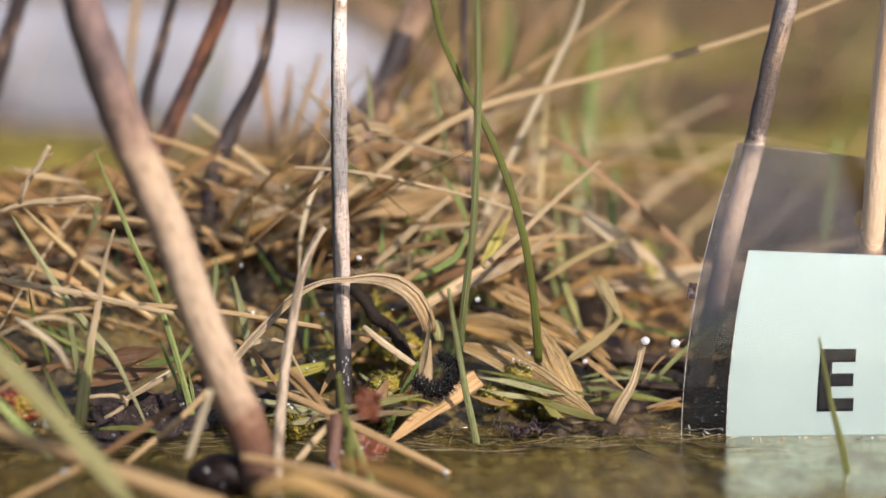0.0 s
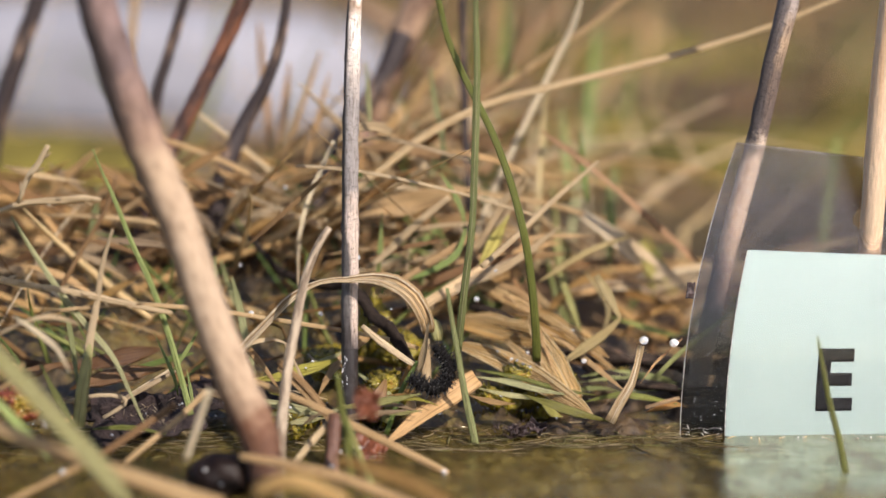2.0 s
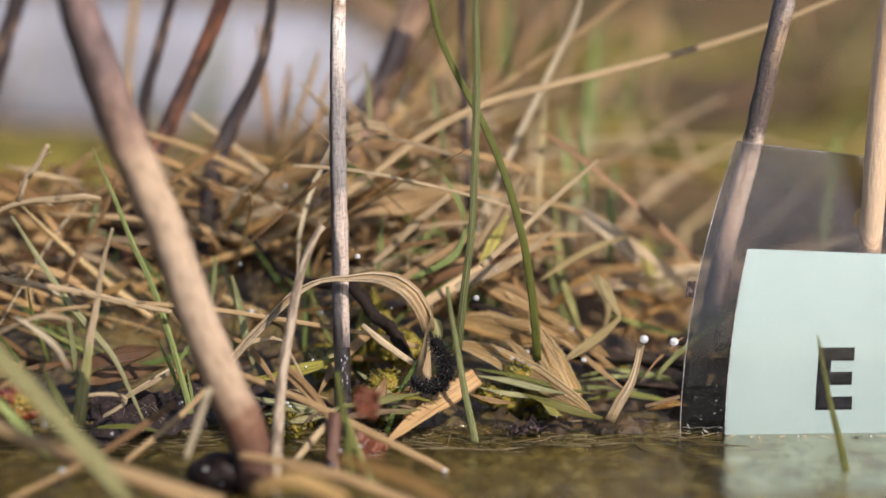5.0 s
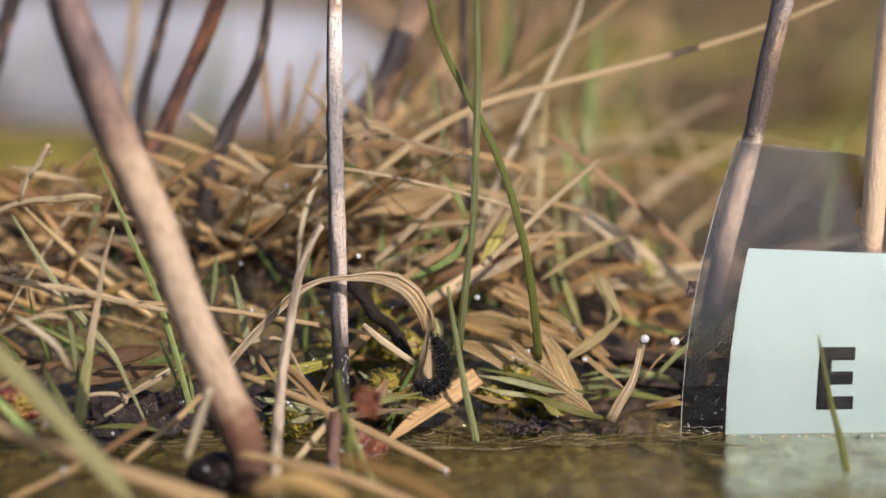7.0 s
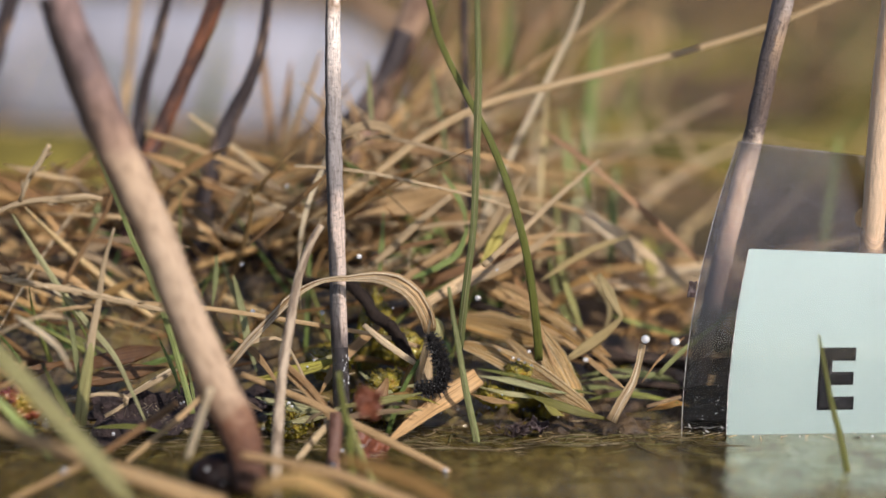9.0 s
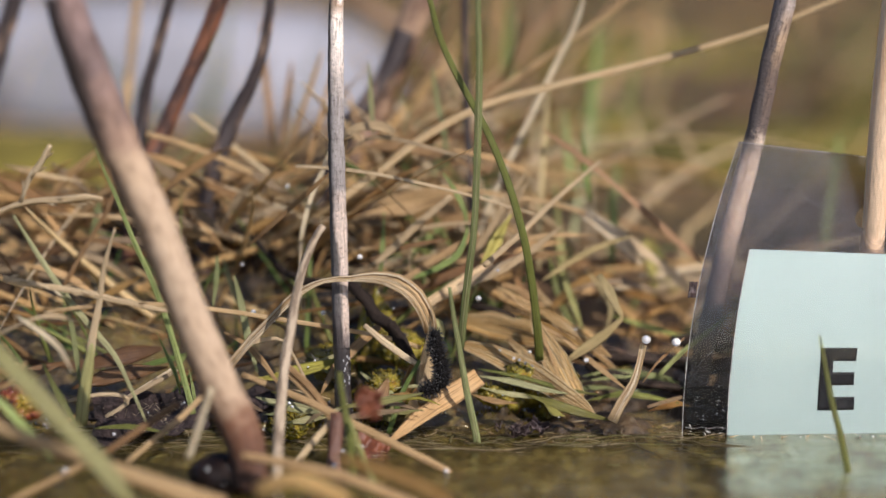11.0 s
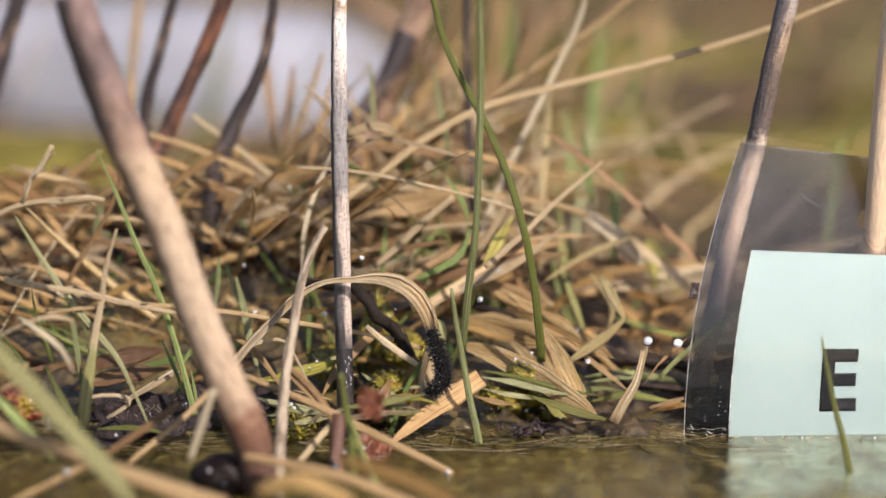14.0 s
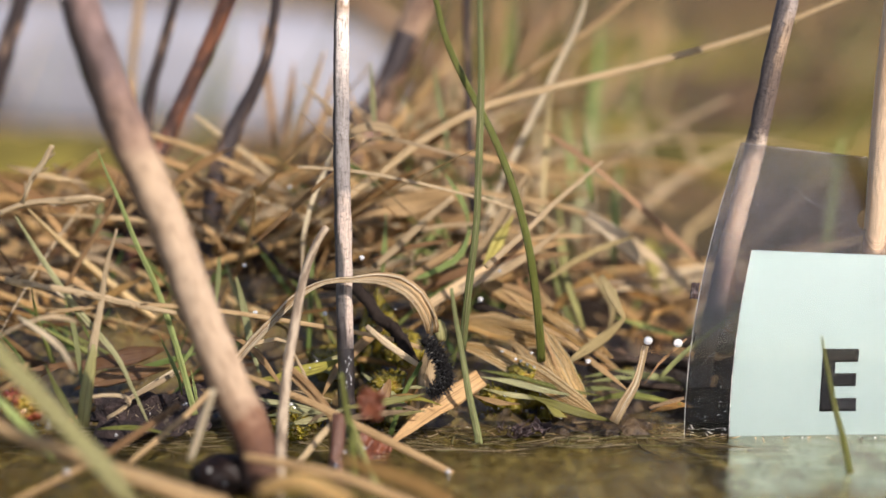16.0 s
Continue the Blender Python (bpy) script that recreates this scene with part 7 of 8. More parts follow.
def build_carpet(x0, x1, y0, mat, label, category):
    """A sodden skin over the bank by the waterline."""
    nx, ny = int((x1 - x0) * 1.25), 60
    v, f = [], []
    for j in range(ny + 1):
        for i in range(nx + 1):
            x, y = x0 + (x1 - x0) * i / nx, y0 + (43 - y0) * j / ny
            edge = min(1.0, min(i, nx - i) / 8, min(j, ny - j) / 6)
            v.append(mm(x, y, max(land(x, y), -1.5) - 1 + (skin(x, y) + 1) * edge))
    for j in range(ny):
        for i in range(nx):
            a = j * (nx + 1) + i
            f.append((a, a + 1, a + nx + 2, a + nx + 1))
    me = bpy.data.meshes.new(category + "_carpet")
    me.from_pydata([tuple(q) for q in v], [], f)
    me.polygons.foreach_set("use_smooth", [True] * len(me.polygons))
    me.materials.append(mat)
    return tagged(new(category + "_carpet", me), label, category, kind="stuff")


build_carpet(-95, 18, 1, carpet_mat, "sodden yellow-green and brown moss carpet on the bank", "moss")
build_carpet(13, 41, -6, shore_mat, "dark wet mud with plant scraps along the waterline", "mud")
# black sheet added behind the label in place of the darkness there
build_carpet(37, 66, 4, dark_fill_mat, "black sheet added to darken the view through the plastic label", "peat")


# where moss shows between the leaves: middle and spread
MOSSY = ((-10, 5, 2.6), (-13, 9, 2.2), (-9, 12, 3), (15, 10, 3), (19, 13, 3), (-25, -1, 2.4), (-22, 3, 2), (9, 10, 2.5), (-60, 8, 5), (-38, 12, 4), (-75, 4, 5), (30, 20, 3))


def build_shoots():
    """Short leafy moss shoots standing out of the carpet."""
    rng = random.Random(41)
    s = Soup()
    for k in range(650):
        cx, cy, r = rng.choice(MOSSY)
        x, y = rng.gauss(cx, r), max(1.0, rng.gauss(cy, r * 0.7))
        p = Vector((x, y, max(land(x, y), -1.5) + skin(x, y) - 0.6))
        d = Vector((rng.gauss(0, 0.6), rng.gauss(-0.3, 0.5), 1)).normalized()
        n, w = rng.uniform(0.5, 1.5), rng.uniform(0.10, 0.26) * S
        s.sweep([(p + d * n * q) * S for q in (0, 0.5, 1)], [w * 0.6, w, w * 0.15], [w * 0.4, w * 0.6, w * 0.1], 4, seed=k)
    return tagged(s.object("moss_shoots", moss_mat), "short wet yellow-green moss shoots on the bank", "moss", kind="stuff")


build_shoots()
WET = "wet yellow-green moss clump in the litter"
for i, (x, y, z, r) in enumerate([(-9.5, 6, 9, 4.5), (-13, 8, 8, 4), (16, 13, 9, 5), (12, 11, 7, 4), (-7, 14, 24, 5), (21, 18, 10, 5),
                                  (-27, -2, 4, 4), (-20, 12, 20, 5), (33, 26, 5, 4)]):
    moss_clump(x, y, max(z * 0.5, land(x, y)), r, moss_mat, WET, i)
for i, (x, y, r, tall) in enumerate([(20, 13, 3.2, 2.4), (-12, 22, 4.5, 3.6)]):
    moss_clump(x, y, max(0, land(x, y)), r, moss_mat, "tall glassy yellow-green moss tuft at the waterline", 50 + i, tall)
for i, (x, y, z, r) in enumerate([(-9.4, 1, 8.2, 4.2), (-11.5, 3.5, 6.5, 3.4), (14.2, 8, 8.6, 3.4), (16.6, 9, 8.0, 3.0), (8.6, 2.5, 6.0, 2.6), (-26, -7, 2.2, 3.0)]):
    moss_clump(x, y, z, r, moss_mat, "glassy amber and yellow-green moss cushion between wet leaves", 70 + i)
moss_clump(-71, -18, 9, 5, mossred_mat, "wet moss clump of red and yellow shoots", 31)
moss_clump(-80, -4, 5, 5, mossred_mat, "wet moss clump of red and yellow shoots", 32)


def build_seed():
    bm = bmesh.new()
    bmesh.ops.create_icosphere(bm, subdivisions=4, radius=1.0)
    for v in bm.verts:
        d = v.co.normalized()
        v.co = Vector((d.x * 5.6, d.y * 4.4, d.z * 4.2)) * S * (1 + 0.10 * noise.noise(d * 1.8) + 0.03 * noise.noise(d * 6))
    ob = part("seed_pod", bm, pebble_mat)
    ob.location = mm(-35.0, -40, 2.2)
    return tagged(ob, "round dark wet seed pod lying in the water", "seed pod")


build_seed()


def crumpled(name, mat, label, size, at, turn, seed, bend=0.5, category="leaf"):
    """A crumpled leaf scrap: a thin plate folded on itself."""
    bm = bmesh.new()
    bmesh.ops.create_grid(bm, x_segments=22, y_segments=22, size=0.5)
    for v in bm.verts:
        x, y = v.co.x, v.co.y
        edge = 1 - 0.25 * noise.noise(Vector((x * 4, y * 4, seed)))
        v.co = Vector((x * size[0] * edge, y * size[1] * edge,
                       bend * size[0] * (0.5 * noise.noise(Vector((x * 3, y * 3, seed + 3))) + x * x * 1.2 + 0.15 * noise.noise(Vector((x * 9, y * 9, seed)))))) * S
    low = bmesh.ops.solidify(bm, geom=bm.faces[:], thickness=0.3 * S)
    ob = part(name, bm, mat)
    ob.matrix_world = pose(*[c * S for c in at], *turn)
    return tagged(ob, label, category)


rust_mat = simple("wet_rust_leaf", (0.055, 0.017, 0.008), (0.19, 0.06, 0.026), 0.5, 450.0, 0.4, 0.8)
crumpled("crumpled_leaf", rust_mat, "crumpled wet red-brown leaf at the foot of the stem", (4.0, 4.6), (-11.9, -40, 14.3), (70, 15, 20), 2, 1.1)
crumpled("crumpled_leaf", rust_mat, "crumpled wet red-brown leaf half sunk in water", (6, 6), (-12, -17, 0.6), (30, -20, 80), 5, 0.6)
crumpled("dead_leaf", mud_mat, "dark sodden hairy leaf lying on the mud", (19, 12), (-51, -6, 3.6), (26, -6, 8), 12, 0.3)
crumpled("dead_leaf", mud_mat, "dark sodden leaf under the grass", (16, 9), (-36, 3, 5.0), (18, 6, -12), 14, 0.3)
crumpled("plant_scrap", debris_mat, "dark purple shrivelled plant scrap at the waterline", (3.2, 2.2), (13.5, -6, 1.4), (50, 10, 20), 18, 1.1, "plant scrap")
crumpled("plant_scrap", debris_mat, "dark purple shrivelled plant scrap at the waterline", (3.6, 2.0), (17.0, -4.5, 1.9), (30, 20, -30), 19, 0.8, "plant scrap")

def build_hairs():
    """Fine whitish hairs on the dark sodden leaf."""
    rng = random.Random(15)
    s = Soup()
    for k in range(90):
        u, v = rng.uniform(-8, 8), rng.uniform(-5, 5)
        c = Vector((-51 + u, -6 + v * 0.9, 3.9 + v * 0.45))
        d = Vector((rng.gauss(0, 0.7), rng.gauss(-0.5, 0.4), rng.uniform(0.3, 1.0))).normalized()
        n, w = rng.uniform(0.7, 2.0), 0.035 * S
        s.sweep([(c + d * n * q) * S for q in (0, 0.5, 1)], [w, w, w * 0.3], [w, w, w * 0.3], 3, (0.2, 0.5, 0.6), seed=k)
    return tagged(s.object("leaf_hairs", pale), "fine whitish hairs on a dark sodden leaf", "hairs", kind="stuff")


build_hairs()


def build_bur():
    """A dark spiky plant scrap: stiff hairs round a shrivelled core."""
    rng = random.Random(8)
    s = Soup()
    for k in range(46):
        c = Vector((rng.gauss(12.6, 1.6), rng.gauss(-6, 1.0), rng.uniform(0.6, 2.2)))
        d = Vector((rng.gauss(0, 0.6), rng.gauss(0, 0.5), rng.uniform(0.1, 1.0))).normalized()
        n, w = rng.uniform(0.8, 2.6), rng.uniform(0.06, 0.16) * S
        s.sweep([(c + d * n * q) * S for q in (0, 0.4, 0.8, 1)], [w, w * 0.9, w * 0.5, w * 0.1], [w, w * 0.9, w * 0.5, w * 0.1], 5, (0.2, 0.5, 0.6), seed=k)
    return tagged(s.object("plant_scrap", debris_mat), "dark purple spiky plant scrap lying on wet leaves", "plant scrap")


build_bur()
crumpled("plant_scrap", debris_mat, "dark plant scrap stuck to the edge of the plastic label", (1.4, 2.8), (43.9, -0.6, 25.5), (80, 10, 10), 23, 0.5, "plant scrap")


def droplet(x, y, z, r, tall=0.92):
    bm = bmesh.new()
    bmesh.ops.create_icosphere(bm, subdivisions=3, radius=r * 0.85 * S)
    for v in bm.verts:
        v.co.z *= tall
    ob = part("water_droplet", bm, droplet_mat)
    ob.location = mm(x, y, z)
    return tagged(ob, "small bead of water, its glint put into its white", "water droplet", "water droplets")


# on straw and leaves
for x, y, z, r in [(10.2, 14, 26.4, 0.35), (10.5, 8, 12.9, 0.25), (-8.4, 4, 21.3, 0.2), (-22.1, -2, 13.2, 0.28), (-23.3, -2, 12.0, 0.25), (-26.5, -4, 10.8, 0.25), (-36.3, 20, 26.4, 0.4), (-47.9, 60, 38.7, 0.38), (-46.0, 60, 38.4, 0.38)]:
    droplet(x, y, z, r)
# drawn-out beads standing in for wet glints on the stem's foot
wet = random.Random(5)
for k in range(16):
    droplet(-16.5 + wet.uniform(-0.55, 0.5), -3.5 - 0.03 * k, 14.2 - 0.36 * k, wet.uniform(0.06, 0.15), wet.uniform(1.2, 3.0))
# in the wet moss
for x, y, z, r in [(10.8, -1, 6.7, 0.2), (24.3, 14, 15.5, 0.3), (0.6, -28, 0.6, 0.2), (-16.3, -27, 3.2, 0.3), (-64.4, -40, 16.9, 0.35), (-63.2, -40, 10.7, 0.3), (-45.1, -6, 6.3, 0.3), (-58.9, -50, 5.8, 0.5), (-30.2, -16, 4.2, 0.2), (35.7, -3, 17.1, 0.95), (41.6, 4, 15.2, 0.95), (-14.4, 6, 30.2, 0.6), (-20.9, 4, 20.5, 0.55), (-37.2, -43.6, 4.4, 0.4), (-34.6, -44.3, 2.2, 0.35)]:
    droplet(x, y, z, r)
# flecks of foam where the card meets the water
for x in (62.8, 63.6, 67.0, 75.5):
    droplet(x, -4.4, 0.1, 0.2 + 0.08 * math.sin(x * 7))
# at the water
for x, y, z, r in [(12.9, 6, 11.9, 0.35), (13.9, 6, 11.6, 0.35), (15.0, 6, 11.0, 0.35), (16.2, 5, 10.7, 0.35), (0.8, -29, 0.3, 0.6), (-13.2, -27, 3.9, 0.45), (-17.8, -28, 1.0, 0.6), (-28.5, 30, 39.4, 0.4), (-44.5, -7, 6.8, 0.3), (-55.6, -16, 3.4, 0.35), (6.7, 12, 21.6, 0.6), (15.8, 8, 12.6, 0.4), (25.8, 6, 11.5, 0.6), (-33.2, 4, 20.6, 0.6), (-27.4, -6, 7.0, 0.35), (-26.4, -6, 6.4, 0.4), (-25.9, -6, 5.8, 0.4)]:
    droplet(x, y, z, r)

def build_dew():
    """Tiny beads of water on moss and litter by the waterline."""
    rng = random.Random(77)
    bm = bmesh.new()
    for k in range(170):
        x, y = rng.choice(((-9, 4), (14, 9), (-30, 0), (18, 14), (-5, 14), (-75, -10), (-50, 2), (2, 8), (30, 14)))
        x, y = x + rng.gauss(0, 6), y + rng.gauss(0, 4)
        z = max(0.3, land(x, y)) + rng.uniform(1.0, 5.5)
        bmesh.ops.create_icosphere(bm, subdivisions=1, radius=rng.uniform(0.10, 0.26) * S, matrix=Matrix.Translation(mm(x, y, z)))
    ob = part("dew_beads", bm, droplet_mat)
    return tagged(ob, "tiny beads of dew on wet moss", "dew", kind="stuff")


build_dew()

def hummock(x, y, rx, ry, h, seed):
    """A low cushion of moss with a rough skin."""
    bm = bmesh.new()
    bmesh.ops.create_icosphere(bm, subdivisions=5, radius=1.0)
    for v in bm.verts:
        d = v.co.normalized()
        g = 1 + 0.16 * noise.noise(d * 2.1 + Vector((seed, 0, 0))) + 0.07 * noise.noise(d * 9 + Vector((seed, 0, 0))) + 0.03 * noise.noise(d * 30)
        v.co = Vector((d.x * rx, d.y * ry, d.z * h)) * g * S
    ob = part("moss_cushion", bm, cushion_mat)
    ob.location = mm(x, y, land(x, y) - 1)
    return tagged(ob, "low olive-yellow moss cushion on the bog", "moss", "moss cushions")


for i, q in enumerate([(-122, 205, 62, 30, 25), (105, 330, 75, 40, 15), (190, 420, 60, 45, 18), (20, 420, 60, 35, 8), (60, 640, 90, 60, 12)]):
    hummock(*q, i * 3.7)


def build_crumbs():
    """Flecks of plant debris caught along the waterline of the label and the bank."""
    rng = random.Random(5)
    s = Soup()
    for k in range(340):
        if k < 26:
            x, y = rng.uniform(42, 82), rng.uniform(-5.2, -3.6)
        else:
            x, y = rng.uniform(-30, 44), rng.gauss(-2, 5)
        a, n = rng.uniform(0, 6.283), rng.uniform(0.3, 1.6) if k % 3 else rng.uniform(2.0, 5.5)
        p = Vector((x, y, max(0, land(x, y) + skin(x, y)) + rng.uniform(0.0, 0.3) if y > 0 else rng.uniform(0.0, 0.25)))
        d = Vector((math.cos(a), math.sin(a), rng.uniform(-0.1, 0.3)))
        w = (rng.uniform(0.05, 0.2) if k % 3 else rng.uniform(0.04, 0.09)) * S
        d.z *= 1 if k % 3 else 0.2
        s.sweep([(p + d * n * q) * S for q in (0, 0.4, 1)], [w * 0.6, w, w * 0.3], [w * 0.4, w * 0.6, w * 0.3], 5, seed=k)
    return tagged(s.object("plant_crumbs", wet_litter), "tiny flecks of plant debris floating at the waterline", "debris", kind="stuff")


build_crumbs()


def build_fibres():
    """Fine sodden fibres afloat along the shore."""
    rng = random.Random(19)
    s = Soup()
    for k in range(420):
        x, y = rng.uniform(-75, 46), rng.gauss(-6, 6)
        if y < -26 or (x > 40 and y > -6):
            continue
        a, n = rng.gauss(0, 0.6), rng.uniform(2, 11)
        z = max(0.05, land(x, y) + 0.4) + rng.uniform(0, 0.4)
        p = Vector((x, y, z))
        d, bow = Vector((math.cos(a), math.sin(a), rng.gauss(0, 0.03))), rng.gauss(0, 0.9)
        side = Vector((-d.y, d.x, 0))
        w = rng.uniform(0.05, 0.22) * S
        s.sweep([(p + d * n * q + side * bow * math.sin(math.pi * q)) * S for q in (0, 0.25, 0.5, 0.75, 1)], [w * 0.5, w, w, w, w * 0.3], [w * 0.3, w * 0.5, w * 0.5, w * 0.5, w * 0.2], 4, (0.1, -0.3, 0.9), seed=k)
    return tagged(s.object("plant_fibres", fibre_mat), "fine sodden plant fibres afloat along the shore", "debris", kind="stuff")


build_fibres()

# ---- dry litter: countless blades ----
def bent_blade(s, rng, x, y, n, w, a, e, sag, gap, k, seg=11):
    """One blade from its root on the ground, sinking under its weight and resting where it meets the ground."""
    p = Vector((x, y, land(x, y) + rng.uniform(-1, 2)))
    pts = [p * S]
    bendy, curl = rng.gauss(0, 0.05), rng.gauss(0, 0.03)
    for q in range(seg):
        d = Vector((math.cos(a) * math.cos(e), math.sin(a) * math.cos(e), math.sin(e)))
        p = p + d * (n / seg)
        g = max(land(p.x, p.y), 0) + gap
        if p.z < g:
            p.z = g + rng.random() * 0.5
            e = max(e, 0.0)
        pts.append(p * S)
        e -= sag / seg + curl
        a += bendy
        if rng.random() < 0.025:
            e -= rng.uniform(-0.4, 0.9)
            a += rng.uniform(-0.7, 0.7)
    if min(q.y for q in pts) < 0.004 or any(q.x > 0.036 and q.y < 0.03 for q in pts):
        return
    if y < 90 and any((q.x > 0.045 and q.z > 0.026) or q.z > 0.066 for q in pts):
        return
    if y < 180 and any((q.x < -0.028 and q.z > 0.0517 - 0.1233 * q.y) or (q.x < -0.056 and q.z > 0.0475 - 0.1325 * q.y) for q in pts):
        return
    if y < 180 and any(q.x > 0.034 and q.z > 0.0527 - 0.121 * q.y for q in pts):
        return
    if y < 90 and any((q.x > 0.022 and q.y < 0.052 and q.z > 0.014) or (q.x > 0.029 and q.z > 0.026) for q in pts):
        return
    hw = [w * S * 0.5 * q for q in np.interp(np.linspace(0, 1, seg + 1), (0, 0.2, 0.5, 0.8, 1), (0.8, 1, 0.92, 0.6, 0.1))]
    s.sweep(pts, hw, [h * 0.22 for h in hw], 4, (rng.gauss(0, .5), -0.8, rng.uniform(0.1, 0.9)), seed=k % 61)


def scatter(count, seed, spot, length, width, rise, mat, name, label, gap=0.6, droop=(0.1, 0.5)):
    """Many blades lying about, in one mesh."""
    rng = random.Random(seed)
    s = Soup()
    for k in range(count):
        x, y = spot(rng)
        w = width[0] + (width[1] - width[0]) * rng.random() ** 2.2
        bent_blade(s, rng, x, y, rng.uniform(*length), w, rng.uniform(0, 6.283), radians(rng.uniform(*rise)), rng.uniform(*droop), gap, k)
    return tagged(s.object(name, mat), label, "grass", kind="stuff")


def tussock(count, seed, centre, spread, length, width, rise, mat, name, label, droop=(0.05, 0.45)):
    """Blades that fan out of one clump."""
    rng = random.Random(seed)
    s = Soup()
    for k in range(count):
        u, v = rng.gauss(0, 1), rng.gauss(0, 1)
        x, y = centre[0] + u * spread[0], max(8, centre[1] + v * spread[1])
        a = (0.25 if u > rng.gauss(0, 0.4) else math.pi - 0.25) + rng.gauss(0, 0.8)
        w = width[0] + (width[1] - width[0]) * rng.random() ** 2.2
        e = radians(rng.triangular(rise[0], rise[1], rise[0] + 0.3 * (rise[1] - rise[0])))
        bent_blade(s, rng, x, y, rng.uniform(*length), w, a, e, rng.uniform(*droop), 0.6, k)
    return tagged(s.object(name, mat), label, "grass", kind="stuff")


def margin(rng):
    return rng.uniform(-120, 48), rng.uniform(2, 34)


def behind(rng):
    y = 260 + 1100 * rng.random() ** 1.5
    return rng.uniform(-0.24, 0.24) * (y + 432), y


def mat_low(rng):
    return rng.uniform(-140, 85), rng.uniform(20, 110)


HEAP = "tangled dead tan grass heaped on the bank"
tussock(100, 21, (-22, 80), (30, 18), (50, 105), (0.5, 2.2), (6, 62), litter_mat, "grass_litter", HEAP)
tussock(14, 36, (32, 34), (15, 5), (18, 40), (1.2, 2.8), (5, 40), litter_mat, "grass_litter", "broad dead grass blades sagging to the water")
tussock(34, 37, (-54, 62), (10, 9), (18, 42), (0.5, 2.0), (10, 70), litter_shaded, "grass_litter", "dead grass behind the stem, shade put into its brown")
tussock(60, 35, (-38, 105), (30, 12), (45, 95), (0.8, 2.6), (10, 55), litter_shaded, "grass_litter", "dead grass at the back of the bank, its brown darkened as shade")
tussock(50, 34, (-30, 82), (36, 16), (50, 105), (0.5, 2.2), (6, 62), litter_mat, "grass_litter", HEAP)
tussock(50, 22, (9, 70), (22, 15), (45, 100), (0.4, 2.0), (8, 58), litter_pale, "grass_litter", HEAP)
tussock(40, 23, (-76, 80), (28, 16), (40, 85), (0.8, 2.8), (5, 50), litter_brown, "grass_litter", HEAP)
tussock(36, 38, (2, 88), (16, 14), (40, 85), (0.6, 2.4), (15, 70), litter_pale, "grass_litter", "bleached dead grass leaning over the bank")
tussock(30, 28, (26, 72), (24, 13), (34, 80), (0.7, 2.8), (10, 60), litter_pale, "grass_litter", "bleached dead grass leaning over the bank")
tussock(20, 29, (-27, 60), (40, 16), (30, 70), (0.5, 1.8), (8, 50), litter_pale, "grass_litter", "bleached dead grass leaning over the bank")
tussock(40, 33, (12, 58), (24, 9), (30, 66), (0.5, 2.2), (12, 55), litter_pale, "grass_litter", "bleached dead grass leaning over the bank")
tussock(34, 30, (26, 58), (20, 8), (22, 56), (0.7, 2.6), (5, 55), litter_pale, "grass_litter", "bleached dead grass leaning over the bank")
tussock(26, 31, (28, 60), (20, 11), (18, 54), (0.8, 2.2), (30, 80), sprout_mat, "grass_sprouts", "fresh green grass sprouting through dead grass")
tussock(36, 24, (47, 70), (16, 14), (24, 52), (0.5, 2.0), (5, 40), litter_mat, "grass_litter", HEAP)
tussock(54, 27, (-14, 40), (36, 9), (30, 66), (0.4, 1.8), (8, 62), litter_mat, "grass_litter", HEAP)
scatter(70, 2, mat_low, (25, 60), (1.0, 3.6), (-5, 16), litter_brown, "grass_litter", "flattened brown dead grass lying on wet ground", 0.4)
tussock(46, 39, (-62, 27), (20, 6), (18, 48), (0.5, 2.2), (8, 60), litter_brown, "grass_litter", "sagging brown dead grass above the waterline")
tussock(40, 51, (-42, 50), (15, 8), (24, 54), (0.8, 2.8), (14, 66), litter_mat, "grass_litter", "brown dead grass leaning between the stems")
tussock(26, 52, (-72, 62), (16, 8), (22, 46), (0.8, 2.8), (14, 66), litter_brown, "grass_litter", "brown dead grass leaning between the stems")
tussock(22, 40, (-60, 22), (18, 5), (14, 36), (0.6, 2.4), (0, 30), litter_shaded, "grass_litter", "sodden grass above the waterline, hollow shade in its brown")
scatter(70, 3, margin, (10, 30), (0.3, 1.4), (-10, 22), litter_brown, "grass_litter", "sodden broken straw along the waterline", 0.2)
tussock(48, 25, (-5, 42), (42, 15), (16, 42), (0.6, 1.7), (35, 85), sprout_mat, "grass_sprouts", "fresh green grass sprouting through dead grass")
tussock(38, 26, (-60, 20), (30, 8), (10, 28), (0.5, 1.2), (35, 85), sprout_mat, "grass_sprouts", "fresh green grass sprouting at the waterline")
scatter(260, 5, behind, (20, 70), (1.0, 4.0), (-5, 10), litter_mat, "grass_litter", "dry grass lying over the bog behind")
scatter(110, 7, behind, (40, 90), (0.6, 2.2), (20, 75), litter_brown, "grass_litter", "sparse dry grass standing on the bog behind")
scatter(60, 6, behind, (30, 80), (1.0, 2.6), (40, 85), sprout_mat, "grass_sprouts", "sparse green grass standing on the bog behind", 0.5, (0.1, 0.6))


